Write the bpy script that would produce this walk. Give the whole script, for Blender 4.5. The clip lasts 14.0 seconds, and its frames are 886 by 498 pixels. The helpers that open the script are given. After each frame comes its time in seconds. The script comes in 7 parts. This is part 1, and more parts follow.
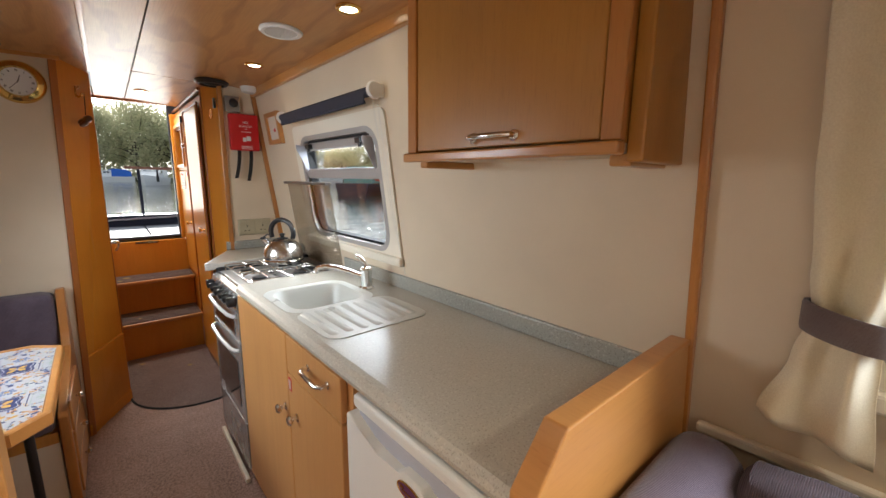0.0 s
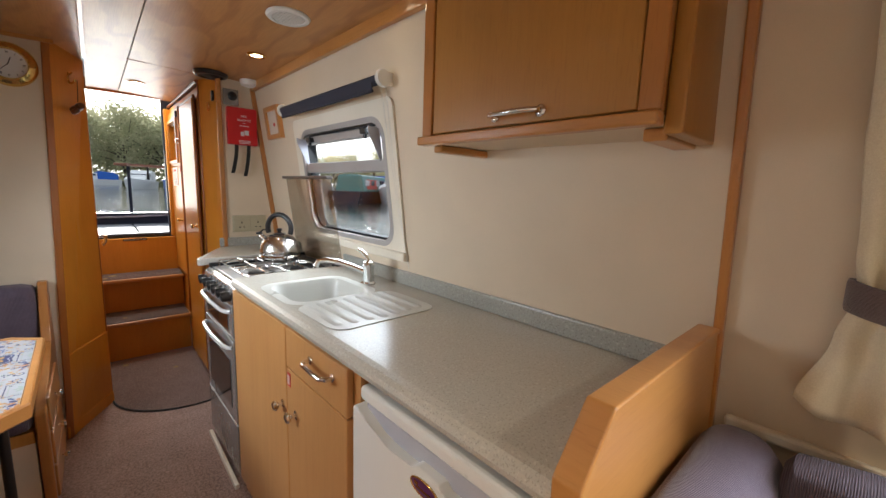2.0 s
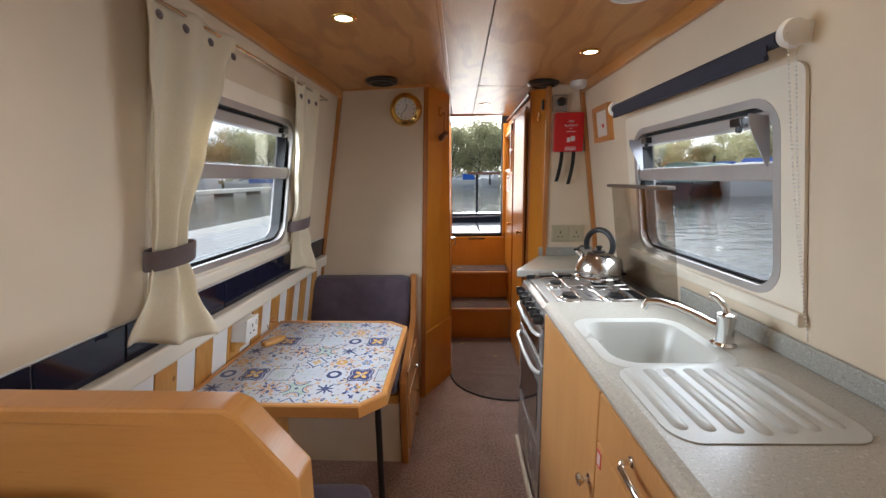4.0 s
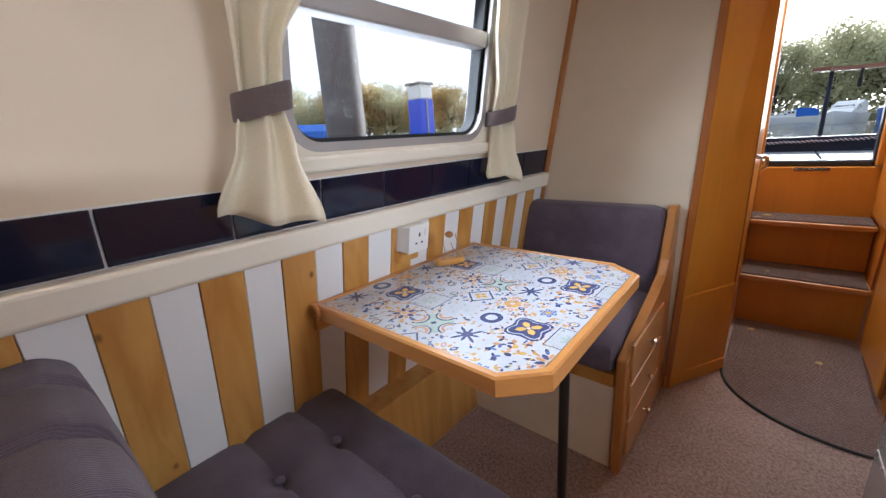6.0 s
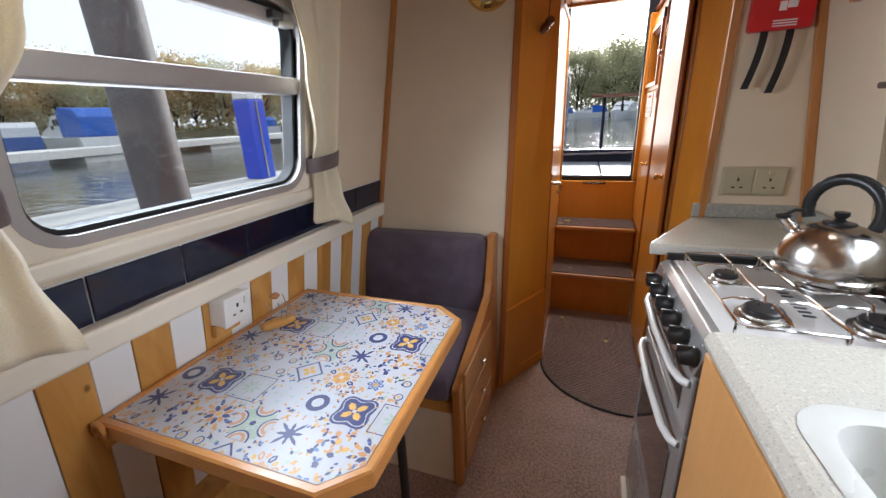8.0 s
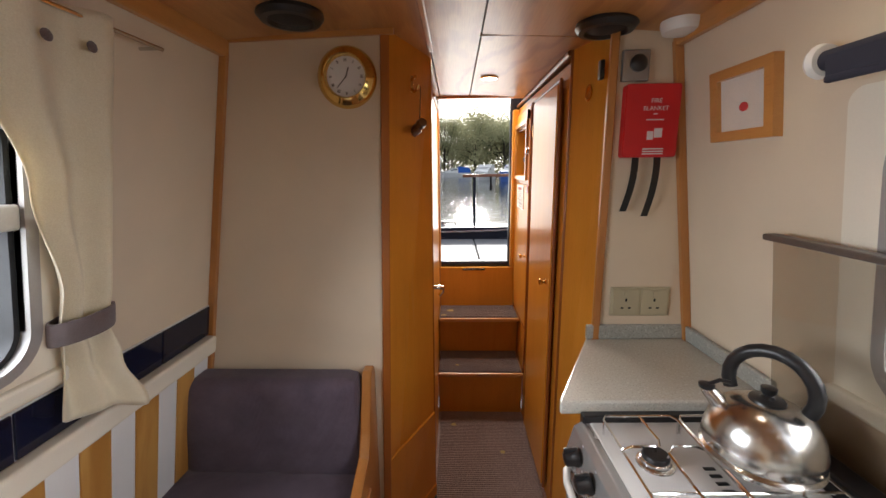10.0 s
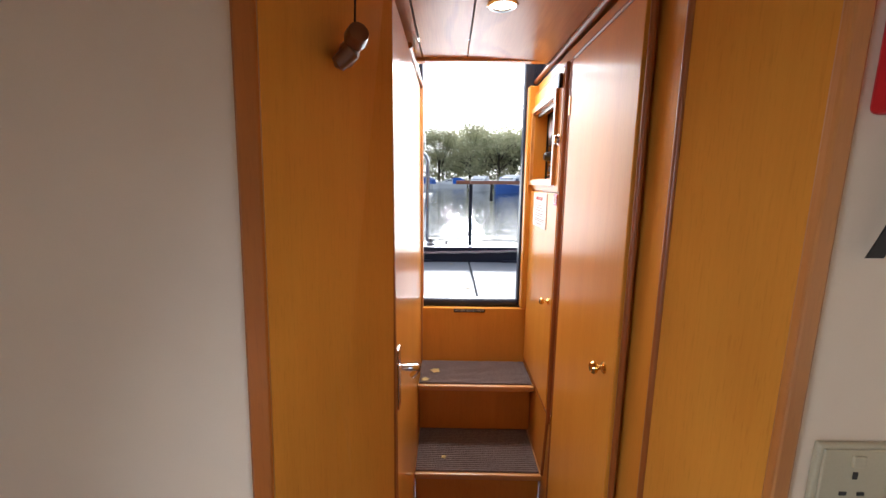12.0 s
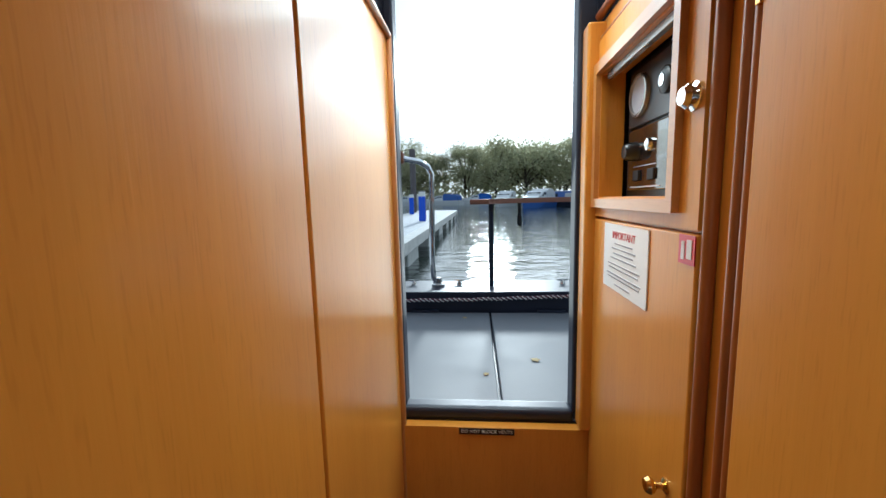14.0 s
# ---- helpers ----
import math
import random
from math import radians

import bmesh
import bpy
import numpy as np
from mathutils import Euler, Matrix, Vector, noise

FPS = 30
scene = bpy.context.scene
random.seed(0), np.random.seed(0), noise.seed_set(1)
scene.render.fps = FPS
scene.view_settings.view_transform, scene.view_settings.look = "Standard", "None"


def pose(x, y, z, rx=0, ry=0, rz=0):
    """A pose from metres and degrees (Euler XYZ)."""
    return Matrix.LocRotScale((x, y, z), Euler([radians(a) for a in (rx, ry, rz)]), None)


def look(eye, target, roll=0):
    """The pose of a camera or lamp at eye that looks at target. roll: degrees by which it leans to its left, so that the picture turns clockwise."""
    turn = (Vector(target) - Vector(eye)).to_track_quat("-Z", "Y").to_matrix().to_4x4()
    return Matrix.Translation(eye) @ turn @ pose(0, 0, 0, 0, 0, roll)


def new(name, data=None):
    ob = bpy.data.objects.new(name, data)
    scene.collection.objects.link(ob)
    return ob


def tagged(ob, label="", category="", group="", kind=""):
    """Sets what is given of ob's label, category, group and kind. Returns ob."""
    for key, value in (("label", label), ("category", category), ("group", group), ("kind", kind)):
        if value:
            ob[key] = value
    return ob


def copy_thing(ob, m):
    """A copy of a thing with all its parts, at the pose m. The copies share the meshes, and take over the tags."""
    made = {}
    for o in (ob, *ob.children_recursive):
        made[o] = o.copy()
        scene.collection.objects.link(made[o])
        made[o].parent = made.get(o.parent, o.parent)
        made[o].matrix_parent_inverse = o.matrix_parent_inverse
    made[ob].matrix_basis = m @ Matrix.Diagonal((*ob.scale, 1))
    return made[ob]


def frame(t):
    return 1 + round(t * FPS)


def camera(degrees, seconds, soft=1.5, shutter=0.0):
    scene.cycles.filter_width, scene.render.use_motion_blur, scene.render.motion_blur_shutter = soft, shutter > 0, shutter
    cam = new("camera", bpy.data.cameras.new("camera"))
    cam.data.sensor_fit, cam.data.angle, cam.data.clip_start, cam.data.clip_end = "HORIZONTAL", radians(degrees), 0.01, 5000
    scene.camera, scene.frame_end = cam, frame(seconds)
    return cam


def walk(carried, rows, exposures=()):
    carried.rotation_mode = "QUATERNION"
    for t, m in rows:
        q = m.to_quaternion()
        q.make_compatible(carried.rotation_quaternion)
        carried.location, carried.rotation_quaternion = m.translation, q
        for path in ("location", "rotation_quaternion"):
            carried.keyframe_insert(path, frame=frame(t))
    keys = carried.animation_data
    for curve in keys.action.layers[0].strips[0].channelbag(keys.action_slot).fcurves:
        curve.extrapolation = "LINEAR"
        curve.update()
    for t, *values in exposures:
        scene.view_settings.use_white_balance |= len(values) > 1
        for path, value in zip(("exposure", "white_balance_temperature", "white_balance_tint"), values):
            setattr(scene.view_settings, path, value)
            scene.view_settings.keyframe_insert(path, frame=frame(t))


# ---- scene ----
cam = camera(97.6, 14.0)
# seconds, eye, point looked at, roll
ROWS = [
    (0, (0.2, 0.269, 1.355), (1.481, 1.763, 1.0), 0.7),
    (0.5, (0.181, 0.316, 1.277), (1.62, 1.671, 0.975), 1.5),
    (1, (0.164, 0.327, 1.258), (1.658, 1.629, 0.99), 1.8),
    (1.5, (0.16, 0.324, 1.259), (1.631, 1.651, 0.987), 2.0),
    (2, (0.177, 0.328, 1.289), (1.501, 1.797, 0.989), 2.0),
    (2.5, (0.184, 0.335, 1.348), (1.213, 2.02, 1.026), 1.8),
    (3, (0.207, 0.389, 1.378), (0.796, 2.269, 1.036), 1.0),
    (3.2, (0.235, 0.419, 1.387), (0.654, 2.343, 1.038), 0.7),
    (5.3, (0.252, 1.001, 1.235), (-0.589, 2.766, 0.814), -2.3),
    (5.5, (0.254, 1.057, 1.2), (-0.742, 2.732, 0.75), -2.4),
    (6, (0.264, 1.146, 1.11), (-1.008, 2.591, 0.566), -3.6),
    (6.5, (0.269, 1.161, 1.078), (-1.083, 2.491, 0.443), -4.8),
    (7, (0.268, 1.164, 1.083), (-1.017, 2.541, 0.41), -5.0),
    (7.5, (0.299, 1.206, 1.18), (-0.752, 2.772, 0.515), -4.0),
    (8, (0.327, 1.249, 1.297), (-0.332, 3.026, 0.656), -2.4),
    (8.5, (0.31, 1.323, 1.38), (-0.013, 3.201, 0.771), -1.6),
    (9, (0.283, 1.411, 1.46), (0.147, 3.336, 0.934), -1.5),
    (9.2, (0.286, 1.438, 1.475), (0.177, 3.373, 0.982), -1.6),
    (11.3, (0.246, 2.093, 1.433), (0.222, 4.066, 1.104), 0.4),
    (11.5, (0.254, 2.17, 1.421), (0.228, 4.141, 1.082), 0.5),
    (12, (0.295, 2.384, 1.428), (0.263, 4.355, 1.089), 0.4),
    (12.5, (0.354, 2.595, 1.412), (0.382, 4.563, 1.059), 0.7),
    (13, (0.333, 2.842, 1.402), (0.408, 4.815, 1.084), 0.8),
    (13.5, (0.346, 3.026, 1.42), (0.332, 5.004, 1.124), -0.0),
    (14, (0.375, 3.186, 1.448), (0.2, 5.162, 1.192), -1.4),
]
walk(cam, [(t, look(eye, aim, roll)) for t, eye, aim, roll in ROWS],
     exposures=[(0, 0.14, 6050, 8), (3.2, 0.03, 5850, 8), (5.3, -0.05, 5750, 10), (6.5, 0.5, 5450, 10), (7, 0.5, 5450, 10), (7.5, 0.36, 5550, 10), (8, 0.02, 5750, 10), (9, -0.25, 6300, 12), (11.5, 0.42, 5700, 12), (12.5, 0.28, 5500, 12), (13, 0.22, 5750, 10), (14, -0.6, 5150, 0)])

# ---- world, sun, lamps ----
world = bpy.data.worlds.new("sky")
scene.world = world
world.use_nodes = True
wt = world.node_tree
sky = wt.nodes.new("ShaderNodeTexSky")
sky.sky_type = "NISHITA"
sky.sun_disc = False
sky.sun_elevation, sky.sun_rotation = radians(16), radians(8)
sky.air_density, sky.dust_density, sky.ozone_density = 1.0, 3.0, 1.0
pale = wt.nodes.new("ShaderNodeHueSaturation")
pale.inputs["Saturation"].default_value = 0.35
cloud = wt.nodes.new("ShaderNodeMix")
cloud.data_type = "RGBA"
cloud.inputs["Factor"].default_value = 0.6
cloud.inputs["B"].default_value = (10.5, 10.7, 11.0, 1)
wt.links.new(sky.outputs["Color"], pale.inputs["Color"])
wt.links.new(pale.outputs["Color"], cloud.inputs["A"])
wt.links.new(cloud.outputs["Result"], wt.nodes["Background"].inputs["Color"])
wt.nodes["Background"].inputs["Strength"].default_value = 0.15

sun = new("sun", bpy.data.lights.new("sun", "SUN"))
sun.data.energy, sun.data.angle, sun.data.color = 4.0, radians(6), (1.0, 0.93, 0.82)
sun.matrix_world = look((1.5, 40, 12.5), (0, 0, 0))


def area_lamp(name, eye, target, w, h, power, color):
    ob = new(name, bpy.data.lights.new(name, "AREA"))
    ob.data.shape, ob.data.size, ob.data.size_y = "RECTANGLE", w, h
    ob.data.energy, ob.data.color, ob.data.spread = power, color, radians(130)
    ob.matrix_world = look(eye, target)
    return ob


DAY = (0.95, 0.98, 1.0)
LOW = (1.0, 0.94, 0.80)
area_lamp("daylight_dinette_window", (-0.60, 1.93, 1.37), (0.3, 1.93, 0.85), 0.66, 0.44, 11, DAY)
area_lamp("daylight_galley_window", (1.09, 1.93, 1.34), (0.3, 1.93, 0.80), 0.66, 0.42, 7, DAY)
area_lamp("daylight_saloon_window", (1.11, -0.15, 1.32), (0.2, -0.10, 0.8), 0.54, 0.42, 19, DAY)
area_lamp("daylight_doorway", (0.40, 4.28, 1.45), (0.40, 3.2, 0.9), 0.44, 0.9, 2.4, LOW)
area_lamp("daylight_hatch", (0.41, 4.06, 1.93), (0.41, 3.55, 0.2), 0.44, 0.22, 5.5, LOW)


def spot_lamp(name, x, y, z, power):
    ob = new(name, bpy.data.lights.new(name, "SPOT"))
    ob.data.energy, ob.data.color = power, (1.0, 0.84, 0.63)
    ob.data.spot_size, ob.data.spot_blend, ob.data.shadow_soft_size = radians(125), 1.0, 0.03
    ob.matrix_world = look((x, y, z), (x, y + 0.001, 0))
    return ob


# first four are visible fittings; last three are unseen, added to brighten bench and saloon
DOWNLIGHTS = [(-0.118, 1.930), (0.815, 1.440), (0.775, 2.300), (0.427, 3.480), (-0.134, 1.10), (-0.134, 0.22), (0.60, -0.35)]
for lx, ly in DOWNLIGHTS:
    spot_lamp("downlight_beam", lx, ly, 1.860, 4 if 1 < ly < 1.2 else 32 if ly < 0 else 17 if ly < 1 else 6 if ly > 3 else 1.6 if lx > 0.5 else 3)

# ---- materials ----
def shader(name):
    m = bpy.data.materials.new(name)
    m.use_nodes = True
    return m, m.node_tree, m.node_tree.nodes["Principled BSDF"]


def node(tree, kind, **ins):
    n = tree.nodes.new("ShaderNode" + kind)
    for key, v in ins.items():
        key = key.replace("_", " ")
        if isinstance(v, bpy.types.NodeSocket):
            tree.links.new(v, n.inputs[key])
        else:
            n.inputs[key].default_value = v
    return n


def coords(tree, scale=(1, 1, 1), rot=(0, 0, 0)):
    tc = tree.nodes.new("ShaderNodeTexCoord")
    mp = node(tree, "Mapping", Vector=tc.outputs["Object"], Scale=scale, Rotation=rot)
    return mp.outputs["Vector"]


def mix(tree, fac, a, b, blend="MIX"):
    n = tree.nodes.new("ShaderNodeMix")
    n.data_type, n.blend_type = "RGBA", blend
    for key, v in (("Factor", fac), ("A", a), ("B", b)):
        sock = [s for s in n.inputs if s.name == key and s.type == ("VALUE" if key == "Factor" else "RGBA")][0]
        if isinstance(v, bpy.types.NodeSocket):
            tree.links.new(v, sock)
        else:
            sock.default_value = v if key == "Factor" else (*v[:3], 1)
    return [s for s in n.outputs if s.type == "RGBA"][0]


def ramp(tree, fac, a, b, lo=0.3, hi=0.7):
    n = node(tree, "MapRange", Value=fac)
    n.inputs["From Min"].default_value, n.inputs["From Max"].default_value = lo, hi
    return mix(tree, n.outputs["Result"], a, b)


def bump(tree, bsdf, height, strength, distance=0.002):
    b = node(tree, "Bump", Height=height, Strength=strength, Distance=distance)
    tree.links.new(b.outputs["Normal"], bsdf.inputs["Normal"])


def shade(c, k):
    return tuple(min(1.0, v * k) for v in c[:3])


def plain(name, col, rough=0.5, metal=0.0, coat=0.0, var=0.12, scale=6.0, grain=0.0, gscale=300.0, rvar=0.08):
    """Painted or moulded surface: broad tone shifts, fine grain, uneven gloss."""
    m, t, b = shader(name)
    v = coords(t)
    big = node(t, "TexNoise", Vector=v, Scale=scale, Detail=4.0)
    fine = node(t, "TexNoise", Vector=v, Scale=gscale, Detail=2.0)
    c = ramp(t, big.outputs["Fac"], shade(col, 1 - var), shade(col, 1 + var * 0.6))
    c = mix(t, 0.25, c, ramp(t, fine.outputs["Fac"], shade(col, 1 - var), shade(col, 1 + var)))
    t.links.new(c, b.inputs["Base Color"])
    mr = node(t, "MapRange", Value=big.outputs["Fac"])
    mr.inputs["To Min"].default_value, mr.inputs["To Max"].default_value = max(0.02, rough - rvar), min(1, rough + rvar)
    t.links.new(mr.outputs["Result"], b.inputs["Roughness"])
    b.inputs["Metallic"].default_value = metal
    b.inputs["Coat Weight"].default_value = coat
    b.inputs["Coat Roughness"].default_value = 0.08
    if grain:
        bump(t, b, fine.outputs["Fac"], grain, 0.001)
    return m


def veneer(name, light, dark, axis="z", rough=0.28, coat=0.35, streak=26.0):
    """Varnished veneer with straight streaky grain along one axis."""
    m, t, b = shader(name)
    s = {"x": (1.3, streak, streak), "y": (streak, 1.3, streak), "z": (streak, streak, 1.3)}[axis]
    s2 = {"x": (6, 190, 190), "y": (190, 6, 190), "z": (190, 190, 6)}[axis]
    s3 = {"x": (28, 330, 330), "y": (330, 28, 330), "z": (330, 330, 28)}[axis]
    a = node(t, "TexNoise", Vector=coords(t, s), Scale=1.0, Detail=5.0, Distortion=0.9)
    f = node(t, "TexNoise", Vector=coords(t, s2), Scale=1.0, Detail=2.0)
    g = node(t, "TexNoise", Vector=coords(t), Scale=2.2, Detail=2.0)
    c = ramp(t, a.outputs["Fac"], dark, light, 0.32, 0.66)
    c = mix(t, 0.18, c, ramp(t, f.outputs["Fac"], shade(dark, 0.8), shade(light, 1.08), 0.35, 0.65))
    fl = node(t, "TexNoise", Vector=coords(t, s3), Scale=1.0, Detail=1.0)
    c = mix(t, 0.3, c, ramp(t, fl.outputs["Fac"], light, shade(dark, 0.72), 0.58, 0.72))
    c = mix(t, 0.4, c, ramp(t, g.outputs["Fac"], shade(dark, 0.78), shade(light, 1.12), 0.3, 0.7))
    t.links.new(c, b.inputs["Base Color"])
    b.inputs["Roughness"].default_value = rough
    b.inputs["Coat Weight"].default_value = coat
    b.inputs["Coat Roughness"].default_value = 0.12
    bump(t, b, f.outputs["Fac"], 0.22, 0.0006)
    return m


def oak(name, light, dark):
    """Plain-sawn oak with arched growth rings along y."""
    m, t, b = shader(name)
    w1 = node(t, "TexNoise", Vector=coords(t, (2.2, 0.8, 1)), Scale=1.5, Detail=3.0)
    vec = coords(t, (1, 0.16, 1), (radians(1.5), 0, 0))
    sh = node(t, "VectorMath", **{})
    sh.operation = "ADD"
    t.links.new(vec, sh.inputs[0])
    w2 = node(t, "VectorMath", **{})
    w2.operation = "SCALE"
    t.links.new(w1.outputs["Color"], w2.inputs[0])
    w2.inputs["Scale"].default_value = 0.16
    t.links.new(w2.outputs[0], sh.inputs[1])
    wave = node(t, "TexWave", Vector=sh.outputs[0], Scale=9.0, Distortion=2.2, Detail=3.0)
    wave.inputs["Detail Scale"].default_value = 1.2
    wave.wave_type, wave.rings_direction = "RINGS", "Y"
    pore = node(t, "TexNoise", Vector=coords(t, (320, 9, 320)), Scale=1.0, Detail=2.0)
    c = ramp(t, wave.outputs["Fac"], dark, light, 0.02, 0.38)
    c = mix(t, 0.35, c, ramp(t, pore.outputs["Fac"], dark, light, 0.35, 0.6))
    t.links.new(c, b.inputs["Base Color"])
    b.inputs["Roughness"].default_value = 0.38
    b.inputs["Coat Weight"].default_value = 0.12
    b.inputs["Coat Roughness"].default_value = 0.2
    bump(t, b, pore.outputs["Fac"], 0.15, 0.0006)
    return m


def pine(name, light, dark):
    m, t, b = shader(name)
    a = node(t, "TexNoise", Vector=coords(t, (16, 16, 1.1)), Scale=1.0, Detail=4.0, Distortion=0.8)
    k = node(t, "TexVoronoi", Vector=coords(t, (11, 11, 6.5)), Scale=1.0)
    c = ramp(t, a.outputs["Fac"], dark, light, 0.35, 0.65)
    c = mix(t, ramp_value(t, k.outputs["Distance"], 0.03, 0.085), shade(dark, 0.42), c)
    t.links.new(c, b.inputs["Base Color"])
    b.inputs["Roughness"].default_value = 0.35
    b.inputs["Coat Weight"].default_value = 0.2
    return m


def ramp_value(tree, fac, lo, hi):
    n = node(tree, "MapRange", Value=fac)
    n.inputs["From Min"].default_value, n.inputs["From Max"].default_value = lo, hi
    return n.outputs["Result"]


def speckled(name, col, dots_dark, dots_light, rough):
    """Laminate with fine granite speckle."""
    m, t, b = shader(name)
    v = coords(t)
    n1 = node(t, "TexNoise", Vector=v, Scale=260.0, Detail=3.0)
    n2 = node(t, "TexNoise", Vector=v, Scale=150.0, Detail=2.0)
    n3 = node(t, "TexNoise", Vector=v, Scale=3.0, Detail=2.0)
    c = ramp(t, n3.outputs["Fac"], shade(col, 0.93), shade(col, 1.05))
    c = mix(t, ramp_value(t, n1.outputs["Fac"], 0.56, 0.66), c, dots_dark)
    c = mix(t, ramp_value(t, n2.outputs["Fac"], 0.58, 0.70), c, dots_light)
    t.links.new(c, b.inputs["Base Color"])
    mr = node(t, "MapRange", Value=n3.outputs["Fac"])
    mr.inputs["To Min"].default_value, mr.inputs["To Max"].default_value = rough - 0.06, rough + 0.08
    t.links.new(mr.outputs["Result"], b.inputs["Roughness"])
    bump(t, b, n1.outputs["Fac"], 0.06, 0.0005)
    return m


def carpet(name, a, b_, scale):
    m, t, b = shader(name)
    v = coords(t)
    n1 = node(t, "TexNoise", Vector=v, Scale=scale, Detail=3.0, Roughness=0.7)
    n2 = node(t, "TexNoise", Vector=v, Scale=7.0, Detail=3.0)
    n3 = node(t, "TexNoise", Vector=v, Scale=scale * 4, Detail=2.0)
    c = ramp(t, n1.outputs["Fac"], a, b_, 0.41, 0.59)
    c = mix(t, 0.3, c, ramp(t, n2.outputs["Fac"], a, b_))
    c = mix(t, ramp_value(t, n3.outputs["Fac"], 0.60, 0.72), c, shade(b_, 1.5))
    t.links.new(c, b.inputs["Base Color"])
    b.inputs["Roughness"].default_value = 0.95
    b.inputs["Sheen Weight"].default_value = 0.15
    bump(t, b, n3.outputs["Fac"], 0.7, 0.004)
    return m


def cloth(name, a, b_, rib_axis=0, rib=260.0, strength=0.5, sheen=0.4):
    """Woven or corded cloth with fine ribs across one axis."""
    m, t, b = shader(name)
    s = [0.0, 0.0, 0.0]
    s[rib_axis] = rib
    wave = node(t, "TexWave", Vector=coords(t, tuple(s)), Scale=0.33, Distortion=1.2, Detail=2.0)
    wave.bands_direction = ("X", "Y", "Z")[rib_axis]
    n2 = node(t, "TexNoise", Vector=coords(t), Scale=9.0, Detail=5.0, Roughness=0.65)
    n3 = node(t, "TexNoise", Vector=coords(t), Scale=420.0, Detail=2.0)
    c = ramp(t, n2.outputs["Fac"], a, b_, 0.3, 0.7)
    c = mix(t, 0.25, c, ramp(t, wave.outputs["Fac"], shade(a, 0.75), shade(b_, 1.15), 0.2, 0.8))
    c = mix(t, 0.2, c, ramp(t, n3.outputs["Fac"], shade(a, 0.6), shade(b_, 1.4)))
    t.links.new(c, b.inputs["Base Color"])
    b.inputs["Roughness"].default_value = 0.9
    b.inputs["Sheen Weight"].default_value = sheen
    bump(t, b, wave.outputs["Fac"], strength, 0.001)
    return m


def glass_pane(name, tint=(0.97, 0.98, 0.98), gloss=0.05):
    m, t, b = shader(name)
    out = t.nodes["Material Output"]
    tr = node(t, "BsdfTransparent", Color=(*tint, 1))
    gl = node(t, "BsdfGlossy", Roughness=0.02)
    lw = node(t, "LayerWeight", Blend=0.5)
    pw = t.nodes.new("ShaderNodeMath")
    pw.operation = "POWER"
    t.links.new(lw.outputs["Facing"], pw.inputs[0])
    pw.inputs[1].default_value = 4.0
    fr = node(t, "MapRange", Value=pw.outputs[0])
    fr.inputs["To Min"].default_value, fr.inputs["To Max"].default_value = gloss, 0.85
    mx = t.nodes.new("ShaderNodeMixShader")
    t.links.new(fr.outputs["Result"], mx.inputs["Fac"])
    t.links.new(tr.outputs["BSDF"], mx.inputs[1])
    t.links.new(gl.outputs["BSDF"], mx.inputs[2])
    t.links.new(mx.outputs["Shader"], out.inputs["Surface"])
    t.nodes.remove(b)
    return m


def glowing(name, col, strength):
    m, t, b = shader(name)
    b.inputs["Base Color"].default_value = (*col, 1)
    b.inputs["Emission Color"].default_value = (*col, 1)
    b.inputs["Emission Strength"].default_value = strength
    return m


def water_surface(name):
    m, t, b = shader(name)
    b.inputs["Base Color"].default_value = (0.035, 0.045, 0.04, 1)
    b.inputs["Roughness"].default_value = 0.04
    b.inputs["IOR"].default_value = 1.33
    n1 = node(t, "TexNoise", Vector=coords(t, (1.0, 1.9, 1)), Scale=1.8, Detail=5.0, Roughness=0.5)
    bump(t, b, n1.outputs["Fac"], 0.25, 0.10)
    return m


def foliage(name, a, b_):
    m, t, b = shader(name)
    g = t.nodes.new("ShaderNodeNewGeometry")
    oi = t.nodes.new("ShaderNodeObjectInfo")
    c = mix(t, g.outputs["Random Per Island"], a, b_)
    hs = node(t, "HueSaturation", Color=c)
    mr = node(t, "MapRange", Value=oi.outputs["Random"])
    mr.inputs["To Min"].default_value, mr.inputs["To Max"].default_value = 0.6, 1.35
    t.links.new(mr.outputs["Result"], hs.inputs["Value"])
    t.links.new(hs.outputs["Color"], b.inputs["Base Color"])
    b.inputs["Roughness"].default_value = 0.7
    tl = node(t, "BsdfTranslucent", Color=hs.outputs["Color"])
    mx = t.nodes.new("ShaderNodeMixShader")
    mx.inputs["Fac"].default_value = 0.7
    t.links.new(b.outputs["BSDF"], mx.inputs[1])
    t.links.new(tl.outputs["BSDF"], mx.inputs[2])
    t.links.new(mx.outputs["Shader"], t.nodes["Material Output"].inputs["Surface"])
    return m


M_CREAM = plain("cream vinyl lining", (0.68, 0.570, 0.425), 0.55, var=0.05, grain=0.15, gscale=500)
M_CREAMTRIM = plain("cream gloss trim", (0.78, 0.72, 0.60), 0.35, var=0.05)
M_CORR = veneer("orange varnished veneer", (0.64, 0.288, 0.036), (0.54, 0.213, 0.024), "z", 0.33, 0.22, 15.0)
M_CORR.node_tree.nodes["Principled BSDF"].inputs["Specular IOR Level"].default_value = 0.2
M_DOORS = veneer("honey cupboard veneer", (0.56, 0.29, 0.10), (0.48, 0.23, 0.075), "z", 0.38, 0.15)
M_CUPB = veneer("honey wall cupboard veneer", (0.47, 0.225, 0.045), (0.40, 0.180, 0.034), "z", 0.35, 0.2)
M_TRIM = veneer("varnished hardwood trim", (0.50, 0.215, 0.055), (0.38, 0.145, 0.035), "z")
M_EDGE = veneer("deep orange edge strip", (0.40, 0.13, 0.022), (0.30, 0.09, 0.015), "z")
